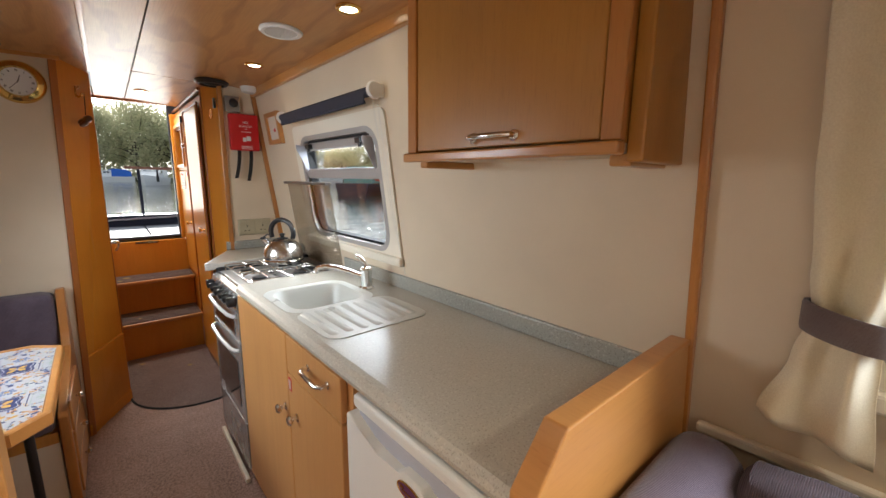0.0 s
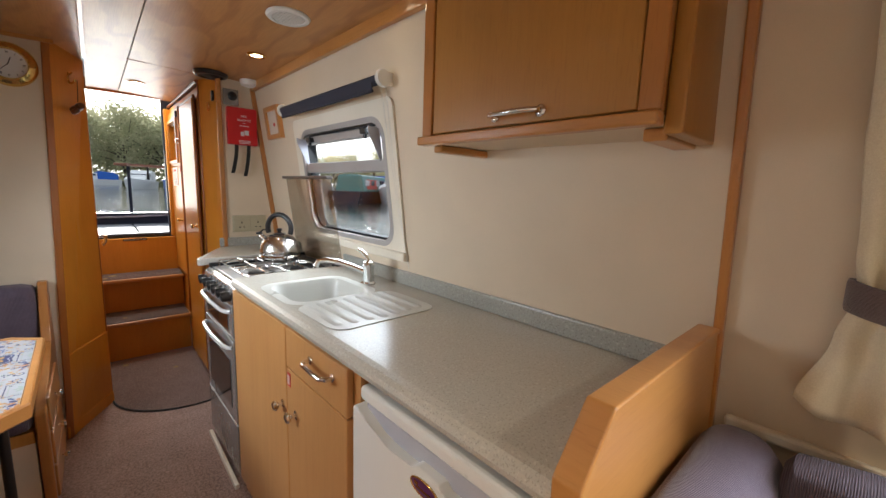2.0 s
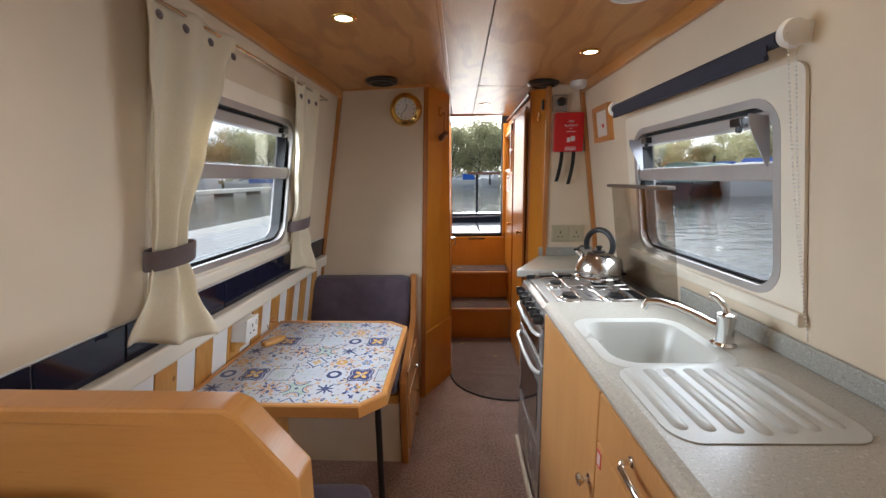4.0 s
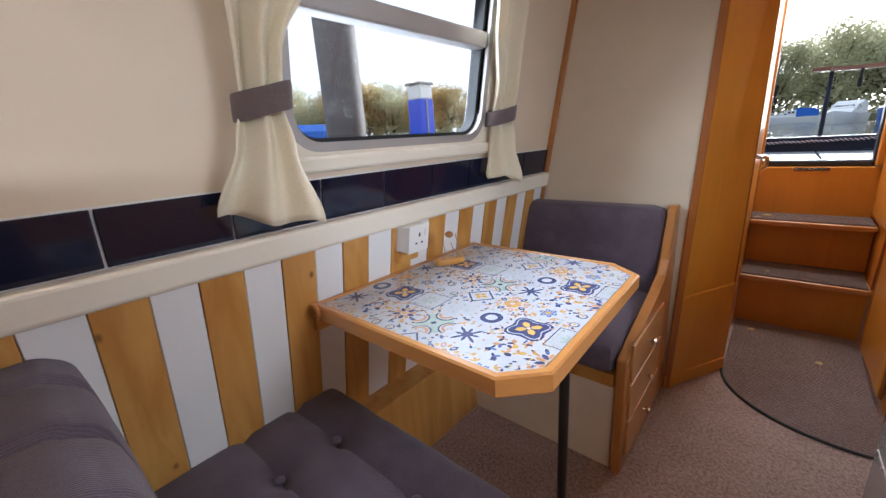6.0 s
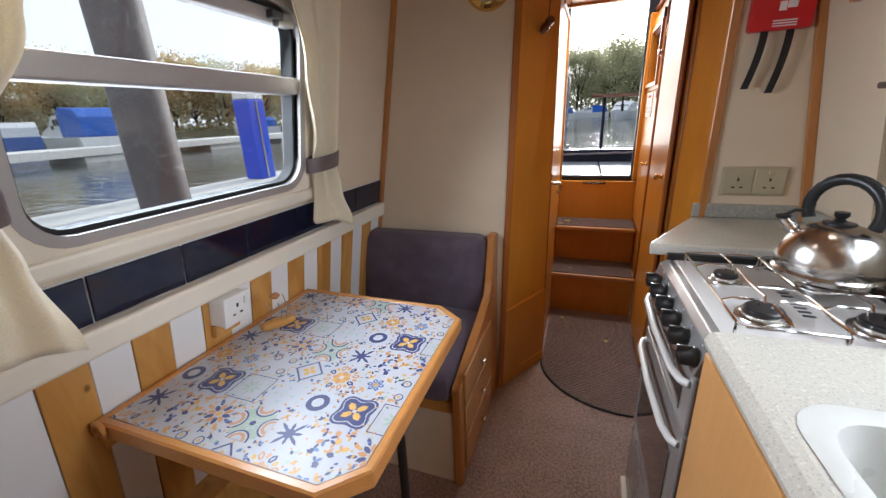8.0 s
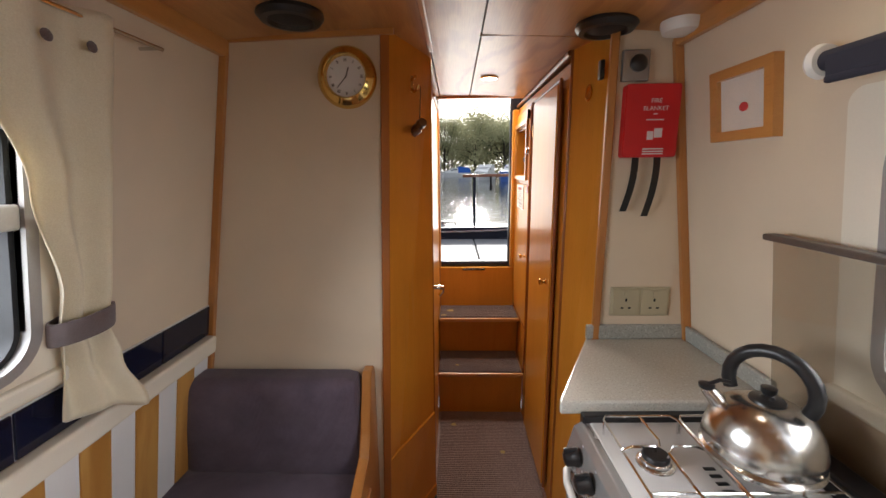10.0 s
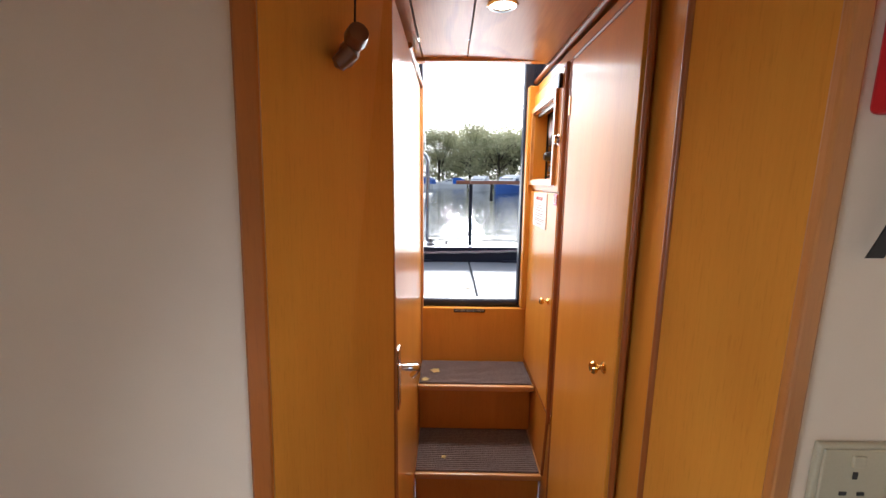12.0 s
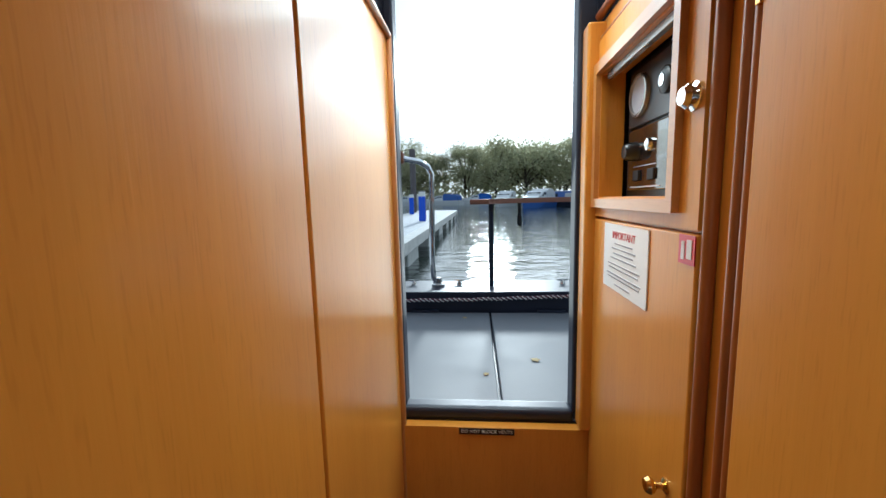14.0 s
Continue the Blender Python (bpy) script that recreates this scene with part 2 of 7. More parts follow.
M_TRIMY = veneer("varnished hardwood edging", (0.56, 0.265, 0.075), (0.44, 0.185, 0.045), "y")
M_TRIMX = veneer("varnished hardwood rail", (0.56, 0.265, 0.075), (0.44, 0.185, 0.045), "x")
M_DARKBEAD = veneer("reddish hardwood bead", (0.32, 0.10, 0.02), (0.21, 0.062, 0.012), "z", 0.34, 0.15)
M_FLOAT = veneer("dark carved wood", (0.16, 0.06, 0.02), (0.09, 0.03, 0.012), "z")
M_OAK = oak("oak ceiling board", (0.52, 0.255, 0.085), (0.37, 0.165, 0.05))
M_PINE = pine("varnished pine", (0.62, 0.33, 0.085), (0.47, 0.215, 0.045))
M_WHITE = plain("white satin paint", (0.80, 0.79, 0.77), 0.4, var=0.04)
M_WORKTOP = speckled("grey beige speckled laminate", (0.50, 0.475, 0.41), (0.38, 0.36, 0.31), (0.58, 0.555, 0.485), 0.24)
M_UPSTAND = speckled("grey speckled upstand", (0.36, 0.36, 0.32), (0.22, 0.22, 0.20), (0.50, 0.49, 0.45), 0.3)
M_SINK = plain("pale grey composite", (0.55, 0.55, 0.51), 0.3, var=0.04)
M_CARPET = carpet("brown mauve carpet", (0.20, 0.128, 0.110), (0.46, 0.320, 0.280), 95.0)
M_MAT = carpet("grey brown ribbed mat", (0.18, 0.121, 0.107), (0.33, 0.232, 0.206), 160.0)
M_STEPMAT = carpet("brown stair carpet", (0.11, 0.078, 0.07), (0.20, 0.145, 0.13), 160.0)
M_PLUM = cloth("plum grey corduroy", (0.058, 0.042, 0.060), (0.136, 0.104, 0.142), 0, 260, 0.6, 0.16)
# same corduroy ribbed along y, darkened to paint the shade by the wall
M_PLUM_SHADED = cloth("plum grey corduroy with shade in its colour", (0.030, 0.020, 0.029), (0.085, 0.060, 0.078), 1, 330, 0.9, 0.08)
M_TIE = cloth("plum corded band", (0.085, 0.058, 0.055), (0.16, 0.115, 0.11), 2, 520, 0.8, 0.3)
M_CURTAIN = cloth("cream woven curtain", (0.78, 0.68, 0.48), (0.86, 0.78, 0.60), 2, 700, 0.25, 0.3)
ct = M_CURTAIN.node_tree          # daylight glows through the cloth
glow = node(ct, "BsdfTranslucent", Color=(0.80, 0.68, 0.42, 1))
cmix = ct.nodes.new("ShaderNodeMixShader")
cmix.inputs["Fac"].default_value = 0.2
ct.links.new(ct.nodes["Principled BSDF"].outputs["BSDF"], cmix.inputs[1])
ct.links.new(glow.outputs["BSDF"], cmix.inputs[2])
ct.links.new(cmix.outputs["Shader"], ct.nodes["Material Output"].inputs["Surface"])
M_NAVYTILE = plain("navy glazed tile", (0.006, 0.008, 0.026), 0.10, var=0.2, rvar=0.03)
M_GROUT = plain("white grout", (0.72, 0.72, 0.70), 0.8)
M_CHROME = plain("polished chrome", (0.80, 0.80, 0.80), 0.08, 1.0, var=0.03, rvar=0.03)
M_STEEL = plain("brushed steel", (0.62, 0.60, 0.57), 0.22, 1.0, var=0.06, rvar=0.06)
M_ALU = plain("dull aluminium", (0.42, 0.40, 0.385), 0.55, 0.5, var=0.1)
M_BRASS = plain("polished brass", (0.74, 0.50, 0.16), 0.12, 1.0, var=0.08, rvar=0.05)
M_BLACK = plain("black plastic", (0.012, 0.012, 0.013), 0.32, var=0.2)
M_RUBBER = plain("black rubber", (0.015, 0.015, 0.016), 0.7, var=0.2)
M_ENAMEL = plain("white enamel", (0.52, 0.50, 0.475), 0.18, var=0.04, coat=0.3)
M_FRIDGE = plain("white fridge plastic", (0.77, 0.77, 0.73), 0.3, var=0.03)
M_OVENGLASS = plain("dark oven glass", (0.02, 0.014, 0.012), 0.05, var=0.1, coat=0.6, rvar=0.02)
M_SILVER = plain("silver grey panel", (0.36, 0.35, 0.34), 0.25, 0.6, var=0.06)
M_EDGEGREY = plain("brown grey metal edge", (0.16, 0.14, 0.125), 0.4, 0.6, var=0.1)
M_GLASS = glass_pane("window glass")
M_SMOKEGLASS = glass_pane("tinted glass lid", (0.76, 0.73, 0.69), 0.03)
M_RED = plain("red plastic", (0.55, 0.012, 0.016), 0.35, var=0.06)
M_NAVYCLOTH = plain("dark navy blind cloth", (0.025, 0.027, 0.045), 0.8, var=0.15, grain=0.3)
M_PAPER = plain("white paper", (0.80, 0.80, 0.80), 0.7, var=0.03)
M_PRINTGREY = plain("grey print", (0.25, 0.25, 0.28), 0.7)
M_PRINTWHITE = plain("white print", (0.75, 0.70, 0.70), 0.6)
M_PRINTRED = plain("red print", (0.55, 0.05, 0.05), 0.6)
M_SOCKET = plain("aged cream brass plate", (0.50, 0.45, 0.31), 0.4, 0.3, var=0.08)
M_WHITEPL = plain("white plastic", (0.76, 0.75, 0.72), 0.35, var=0.03)
M_LAMPGLOW = glowing("lit lamp lens", (1.0, 0.83, 0.55), 14.0)
M_TUB = plain("pale grey plastic tub", (0.45, 0.46, 0.52), 0.35, var=0.08)
M_LEAF = plain("dry fallen leaf", (0.42, 0.30, 0.10), 0.7, var=0.3, scale=60)
M_NAVYSTEEL = plain("dark navy painted steel", (0.016, 0.020, 0.040), 0.42, var=0.2)
M_DECK = plain("pale grey non-slip deck", (0.155, 0.16, 0.175), 0.6, var=0.1, grain=0.4, gscale=220)
M_WATER = water_surface("harbour water")
M_BOARD = plain("weathered grey decking", (0.55, 0.56, 0.57), 0.75, var=0.2, grain=0.5, gscale=120)
M_CONCRETE = plain("pale pontoon concrete", (0.62, 0.61, 0.57), 0.8, var=0.15, grain=0.4, gscale=90)
M_PILE = plain("rusty dark steel pile", (0.10, 0.085, 0.085), 0.65, 0.2, var=0.35, scale=3)
M_BLUE = plain("bright blue plastic", (0.012, 0.075, 0.60), 0.35, var=0.06)
M_HULLWHITE = plain("white gelcoat", (0.58, 0.59, 0.59), 0.3, var=0.05)
M_HULLBLUE = plain("blue boat paint", (0.045, 0.11, 0.36), 0.35, var=0.15)
M_HULLRED = plain("red boat paint", (0.55, 0.075, 0.06), 0.4, var=0.15)
M_HULLGREEN = plain("green boat paint", (0.10, 0.24, 0.21), 0.4, var=0.15)
M_BOATGLASS = plain("dark boat window", (0.03, 0.04, 0.05), 0.08, var=0.1)
M_CANVAS = plain("blue canvas cover", (0.02, 0.10, 0.42), 0.8, var=0.15)
M_BARK = plain("tree bark", (0.075, 0.06, 0.045), 0.9, var=0.3)
# leaf colours far paler than real foliage: distance haze is mixed into them
M_GREEN = foliage("haze-paled green leaves", (0.38, 0.40, 0.24), (0.60, 0.56, 0.36))
M_AUTUMN = foliage("haze-paled autumn leaves", (0.44, 0.37, 0.17), (0.66, 0.49, 0.24))
M_BANK = plain("grassy bank", (0.07, 0.075, 0.035), 0.95, var=0.3, scale=0.4)


# ---- building helpers ----
def wrap(bm, name, material, smooth=False):
    me = bpy.data.meshes.new(name)
    bmesh.ops.recalc_face_normals(bm, faces=bm.faces)
    bm.to_mesh(me)
    bm.free()
    for mm in (material if isinstance(material, (list, tuple)) else [material]):
        me.materials.append(mm)
    if smooth:
        me.shade_smooth()
        me.set_sharp_from_angle(angle=radians(40))
    return me


def thing(name, loc, label, category, group="", kind=""):
    ob = new(name)
    ob.location = loc
    ob.empty_display_size = 0.05
    return tagged(ob, label, category, group, kind)


def part(name, bm, material, parent=None, label="", smooth=False):
    """Links bm, drawn in world metres, as one mesh under a thing or a part."""
    ob = new(name, wrap(bm, name, material, smooth))
    if parent is not None:
        ob.parent = parent
        base = Vector(parent.location) if parent.parent is None else Vector((0, 0, 0))
        ob.matrix_parent_inverse = Matrix.Translation(base).inverted()
        if parent.type == "MESH":
            ob.matrix_parent_inverse = Matrix.Identity(4)
    if label:
        ob["label"] = label
    return ob


def solo(name, bm, material, label, category, kind="", group="", smooth=False):
    return tagged(part(name, bm, material, None, "", smooth), label, category, group, kind)


def box(bm, x0, y0, z0, x1, y1, z1, bev=0.003, seg=2, mat_index=0):
    g = bmesh.ops.create_cube(bm, size=1)
    vs = g["verts"]
    c = Vector(((x0 + x1) / 2, (y0 + y1) / 2, (z0 + z1) / 2))
    d = (abs(x1 - x0), abs(y1 - y0), abs(z1 - z0))
    for v in vs:
        v.co = Vector((v.co.x * d[0], v.co.y * d[1], v.co.z * d[2])) + c
    fs = list({f for v in vs for f in v.link_faces})
    for f in fs:
        f.material_index = mat_index
    bev = min(bev, min(d) * 0.45)
    if bev > 0:
        es = list({e for v in vs for e in v.link_edges})
        bmesh.ops.bevel(bm, geom=es, offset=bev, segments=seg, affect="EDGES", profile=0.5)
    return bm


def boxes(*rows, bev=0.003, seg=2):
    bm = bmesh.new()
    for r in rows:
        box(bm, *r, bev=bev, seg=seg)
    return bm


def prism(bm, outline, a, b, axis="y", bev=0.0, seg=2, mat_index=0):
    """A polygon (pairs in the other two axes, in order) drawn out along one axis."""
    def at(p, k):
        return {"x": (k, p[0], p[1]), "y": (p[0], k, p[1]), "z": (p[0], p[1], k)}[axis]
    lo = [bm.verts.new(at(p, a)) for p in outline]
    hi = [bm.verts.new(at(p, b)) for p in outline]
    fs = [bm.faces.new(lo), bm.faces.new(hi)]
    n = len(lo)
    for i in range(n):
        fs.append(bm.faces.new((lo[i], lo[(i + 1) % n], hi[(i + 1) % n], hi[i])))
    for f in fs:
        f.material_index = mat_index
    if bev:
        bmesh.ops.bevel(bm, geom=list({e for f in fs for e in f.edges}), offset=bev, segments=seg, affect="EDGES", profile=0.5)
    return bm


def rounded(x0, y0, x1, y1, r, n=6):
    pts = []
    for cx, cy, a in ((x1 - r, y1 - r, 0), (x0 + r, y1 - r, 90), (x0 + r, y0 + r, 180), (x1 - r, y0 + r, 270)):
        for i in range(n + 1):
            t = radians(a + 90 * i / n)
            pts.append((cx + r * math.cos(t), cy + r * math.sin(t)))
    return pts


def tube(bm, pts, r, sides=10, closed=False, r2=None):
    """A round bar along points."""
    pts = [Vector(p) for p in pts]
    rings = []
    up = None
    for i, p in enumerate(pts):
        a = pts[i - 1] if i or closed else pts[0]
        b = pts[(i + 1) % len(pts)] if (i < len(pts) - 1 or closed) else pts[-1]
        d = (b - a).normalized()
        if up is None:
            up = d.orthogonal().normalized()
        up = (up - d * up.dot(d)).normalized()
        side = d.cross(up)
        rr = r if r2 is None else r + (r2 - r) * i / (len(pts) - 1)
        rings.append([bm.verts.new(p + rr * (math.cos(2 * math.pi * k / sides) * up + math.sin(2 * math.pi * k / sides) * side)) for k in range(sides)])
    m = len(rings)
    for i in range(m if closed else m - 1):
        A, B = rings[i], rings[(i + 1) % m]
        for k in range(sides):
            bm.faces.new((A[k], A[(k + 1) % sides], B[(k + 1) % sides], B[k]))
    if not closed:
        bm.faces.new(rings[0])
        bm.faces.new(rings[-1])
    return bm


def arc(c, r, a0, a1, plane="xz", n=8):
    out = []
    for i in range(n + 1):
        t = radians(a0 + (a1 - a0) * i / n)
        u, v = r * math.cos(t), r * math.sin(t)
        out.append({"xz": (c[0] + u, c[1], c[2] + v), "yz": (c[0], c[1] + u, c[2] + v), "xy": (c[0] + u, c[1] + v, c[2])}[plane])
    return out


def lathe(bm, profile, c=(0, 0, 0), turn=None, n=24):
    """A profile of (radius, height) turned about z, then turned by a matrix and moved to c."""
    turn = turn or Matrix.Identity(3)
    c = Vector(c)
    rings = []
    for r, h in profile:
        if r < 1e-6:
            rings.append([bm.verts.new(turn @ Vector((0, 0, h)) + c)])
        else:
            rings.append([bm.verts.new(turn @ Vector((r * math.cos(2 * math.pi * k / n), r * math.sin(2 * math.pi * k / n), h)) + c) for k in range(n)])
    for A, B in zip(rings, rings[1:]):
        for k in range(n):
            if len(A) == 1 and len(B) == 1:
                continue
            if len(A) == 1:
                bm.faces.new((A[0], B[k], B[(k + 1) % n]))
            elif len(B) == 1:
                bm.faces.new((A[k], A[(k + 1) % n], B[0]))
            else:
                bm.faces.new((A[k], A[(k + 1) % n], B[(k + 1) % n], B[k]))
    for R in (rings[0], rings[-1]):
        if len(R) > 2:
            bm.faces.new(R)
    return bm


def turned(ax, deg):
    return Matrix.Rotation(radians(deg), 3, ax)


def shift(bm, m):
    bmesh.ops.transform(bm, matrix=m, verts=bm.verts)
    return bm


def mapped(bm, fn):
    for v in bm.verts:
        v.co = Vector(fn(v.co))
    return bm


# cabin sides lean inwards; places on them are (y, z, distance into the room)
def XL(y, z):
    return -0.570 + 0.175 * (z - 1.0)


def XR(y, z):
    return 1.082 - 0.0175 * y - 0.135 * (z - 1.0)


def on_left(co):
    return (XL(co.y, co.z) + co.x, co.y, co.z)


def on_right(co):
    return (XR(co.y, co.z) - co.x, co.y, co.z)


def ring(bm, outer, inner, a, b, mat_index=0):
    """A frame between two loops of (y, z) with the same count, from depth a to depth b (x)."""
    n = len(outer)
    L = [[bm.verts.new((k, p[0], p[1])) for p in loop] for loop, k in ((outer, a), (inner, a), (inner, b), (outer, b))]
    for A, B in ((0, 1), (1, 2), (2, 3), (3, 0)):
        for i in range(n):
            f = bm.faces.new((L[A][i], L[A][(i + 1) % n], L[B][(i + 1) % n], L[B][i]))
            f.material_index = mat_index
    return bm


def slab_with_holes(bm, ys, zs, holes, a, b):
    """A wall slab over ys x zs with rectangular holes (y0, z0, y1, z1), between depths a and b."""
    ys = sorted(set(ys) | {h[0] for h in holes} | {h[2] for h in holes})
    zs = sorted(set(zs) | {h[1] for h in holes} | {h[3] for h in holes})
    def solid(i, j):
        if not (0 <= i < len(ys) - 1 and 0 <= j < len(zs) - 1):
            return False
        y, z = (ys[i] + ys[i + 1]) / 2, (zs[j] + zs[j + 1]) / 2
        return not any(h[0] < y < h[2] and h[1] < z < h[3] for h in holes)
    V = {}
    def vert(k, i, j):
        if (k, i, j) not in V:
            V[k, i, j] = bm.verts.new((k, ys[i], zs[j]))
        return V[k, i, j]
    for i in range(len(ys) - 1):
        for j in range(len(zs) - 1):
            if not solid(i, j):
                continue
            for k in (a, b):
                bm.faces.new((vert(k, i, j), vert(k, i + 1, j), vert(k, i + 1, j + 1), vert(k, i, j + 1)))
            for di, dj, p, q in ((-1, 0, (i, j), (i, j + 1)), (1, 0, (i + 1, j), (i + 1, j + 1)), (0, -1, (i, j), (i + 1, j)), (0, 1, (i, j + 1), (i + 1, j + 1))):
                if not solid(i + di, j + dj):
                    bm.faces.new((vert(a, *p), vert(a, *q), vert(b, *q), vert(b, *p)))
    return bm

# ---- structure ----
CEIL = 1.885


def ceil_z(x):
    return CEIL - 0.03 * ((x - 0.22) / 0.68) ** 2


solo("floor", boxes((-0.9, -1.75, -0.04, 1.25, 3.84, 0.0), bev=0), M_CARPET, "brown mauve speckled carpet floor", "floor", "structure")

bm = slab_with_holes(bmesh.new(), [-1.75, 4.25], [0.0, 2.0], [(1.60, 1.12, 2.285, 1.595)], 0.0, -0.05)
solo("wall_left", mapped(bm, on_left), M_CREAM, "cream lined leaning cabin side with a window", "wall", "structure")
bm = slab_with_holes(bmesh.new(), [-1.75, 4.25], [0.0, 2.0], [(1.580, 1.080, 2.268, 1.53), (-0.52, 1.075, 0.240, 1.52)], 0.0, -0.05)
solo("wall_right", mapped(bm, on_right), M_CREAM, "cream lined leaning cabin side with two windows", "wall", "structure")
solo("wall_front", boxes((-0.9, -1.8, 0, 1.3, -1.74, 2.0), bev=0), M_CREAM, "plain cream saloon end wall", "wall", "structure")
bm = bmesh.new()
prism(bm, [(-0.80, 0), (-0.004, 0), (0.060, 1.92), (-0.42, 1.92)], 2.862, 2.885, "y")
solo("bulkhead_left", bm, M_CREAM, "cream bulkhead behind the dinette bench", "wall", "structure")
bm = bmesh.new()
prism(bm, [(0.728, 0), (1.2, 0), (0.92, 1.92), (0.742, 1.92)], 2.852, 2.875, "y")
solo("bulkhead_right", bm, M_CREAM, "cream bulkhead beside the cooker", "wall", "structure")
bm = boxes((-0.9, 4.20, 0, 0.148, 4.25, 1.98), (0.668, 4.20, 0, 1.3, 4.25, 1.98), (0.1, 4.20, 0, 0.7, 4.25, 0.84), bev=0)
solo("wall_stern", bm, M_NAVYSTEEL, "dark painted steel stern bulkhead", "wall", "structure")

# ceiling boards, cambered, with fine gaps
bm = bmesh.new()
for x0, x1, y0, y1 in ((-0.50, 0.186, -1.75, 2.99), (0.192, 0.353, -1.75, 3.93), (0.358, 1.05, -1.75, 2.929), (0.358, 0.80, 2.936, 3.96), (0.05, 0.186, 2.99, 3.93), (-0.9, -0.50, -1.75, 2.99)):
    n = 8
    pts = [(x0 + (x1 - x0) * i / n) for i in range(n + 1)]
    prism(bm, [(x, ceil_z(x)) for x in pts] + [(x, ceil_z(x) + 0.03) for x in reversed(pts)], y0, y1, "y")
solo("ceiling", bm, M_OAK, "varnished oak veneer ceiling boards with arched grain", "ceiling", "structure")
bm = boxes((-1.0, -1.8, 1.94, 1.35, 3.90, 1.98), (0.0, 3.9, 1.84, 0.145, 4.25, 1.98), (0.70, 3.9, 1.84, 1.2, 4.25, 1.98), bev=0)
solo("roof", bm, M_NAVYSTEEL, "dark painted steel cabin roof", "roof", "structure")

# ceiling strips
bm = boxes((0.180, -1.7, CEIL - 0.006, 0.198, 3.08, CEIL + 0.004), bev=0.003)
solo("trim_ceiling_strip", bm, M_TRIMY, "slim varnished strip along the ceiling", "trim", "structure")
bm = boxes((0.352, 2.929, CEIL - 0.004, 0.76, 2.937, CEIL + 0.006), bev=0.0)
solo("trim_ceiling_joint", bm, M_DARKBEAD, "dark joint across the ceiling boards", "trim", "structure")
bm = boxes((0.2, 3.925, CEIL - 0.012, 0.8, 3.965, CEIL + 0.06), (0.14, 3.925, CEIL - 0.012, 0.2, 3.965, CEIL + 0.06), bev=0.004)
solo("trim_hatch_edge", bm, M_TRIMX, "varnished edge of the open roof hatch", "trim", "structure")

# cornices and corner strips that follow the leaning sides
for name, fn, lean in (("trim_cornice_left", on_left, 0), ("trim_cornice_right", on_right, 0)):
    bm = boxes((0.0, -1.7, 1.815, 0.022, 2.86 if fn is on_left else 2.85, 1.862), bev=0.004)
    solo(name, mapped(bm, fn), M_TRIMY, "varnished hardwood cornice below the ceiling", "trim", "structure")
bm = boxes((0.0, 2.842, 0.0, 0.022, 2.862, 1.83), bev=0.003)
solo("trim_corner_left", mapped(bm, on_left), M_TRIM, "varnished corner strip beside the bulkhead", "trim", "structure")
bm = boxes((0.0, 2.832, 0.9, 0.024, 2.852, 1.83), bev=0.003)
solo("trim_corner_right", mapped(bm, on_right), M_TRIM, "varnished corner strip beside the cooker bulkhead", "trim", "structure")
bm = boxes((0.0, 0.494, 0.0, 0.020, 0.511, 1.83), bev=0.004)
solo("trim_galley_strip", mapped(bm, on_right), M_TRIM, "varnished upright strip between galley and saloon", "trim", "structure")
bm = bmesh.new()
prism(bm, [(-0.42, 1.855), (0.095, 1.868), (0.095, 1.90), (-0.42, 1.89)], 2.848, 2.862, "y", 0.003)
solo("trim_bulkhead_top", bm, M_TRIMX, "varnished strip on top of the bulkhead", "trim", "structure")


def hexa(bm, low, high, mat_index=0):
    """A solid between two four-cornered outlines (x, y, z), in order."""
    a = [bm.verts.new(p) for p in low]
    b = [bm.verts.new(p) for p in high]
    fs = [bm.faces.new(a), bm.faces.new(b)] + [bm.faces.new((a[i], a[(i + 1) % 4], b[(i + 1) % 4], b[i])) for i in range(4)]
    for f in fs:
        f.material_index = mat_index
    return fs


def lean_panel(name, p0, p1, q0, q1, z0, z1, thick, material, label, bev=0.002):
    """An upright panel from p0 to p1 at its foot and q0 to q1 at its head."""
    d = Vector((p1[0] - p0[0], p1[1] - p0[1]))
    nrm = Vector((-d.y, d.x)).normalized() * thick
    bm = bmesh.new()
    fs = hexa(bm, [(*p0, z0), (*p1, z0), (p1[0] + nrm.x, p1[1] + nrm.y, z0), (p0[0] + nrm.x, p0[1] + nrm.y, z0)],
              [(*q0, z1), (*q1, z1), (q1[0] + nrm.x, q1[1] + nrm.y, z1), (q0[0] + nrm.x, q0[1] + nrm.y, z1)])
    if bev:
        bmesh.ops.bevel(bm, geom=list(bm.edges), offset=bev, segments=1, affect="EDGES")
    return solo(name, bm, material, label, "panel", "structure")


# slanted pilaster at the corridor mouth
lean_panel("panel_pilaster", (0.014, 2.870), (0.172, 3.172), (0.078, 2.870), (0.186, 3.172), 0.0, 1.90, 0.02, M_CORR, "orange varnished slanted panel at the corridor mouth")
lean_panel("panel_pilaster_foot", (0.010, 2.862), (0.177, 3.164), (0.027, 2.862), (0.180, 3.164), 0.0, 0.43, 0.012, M_CORR, "raised lower panel of the slanted pilaster", 0.004)
lean_panel("trim_pilaster_edge", (-0.008, 2.852), (0.018, 2.860), (0.056, 2.852), (0.082, 2.860), 0.0, 1.90, 0.02, M_EDGE, "varnished edge strip beside the cream bulkhead", 0.003)
lean_panel("trim_pilaster_foot", (0.000, 2.850), (0.182, 3.162), (0.003, 2.850), (0.182, 3.162), 0.0, 0.065, 0.012, M_CORR, "low skirting of the slanted pilaster", 0.004)

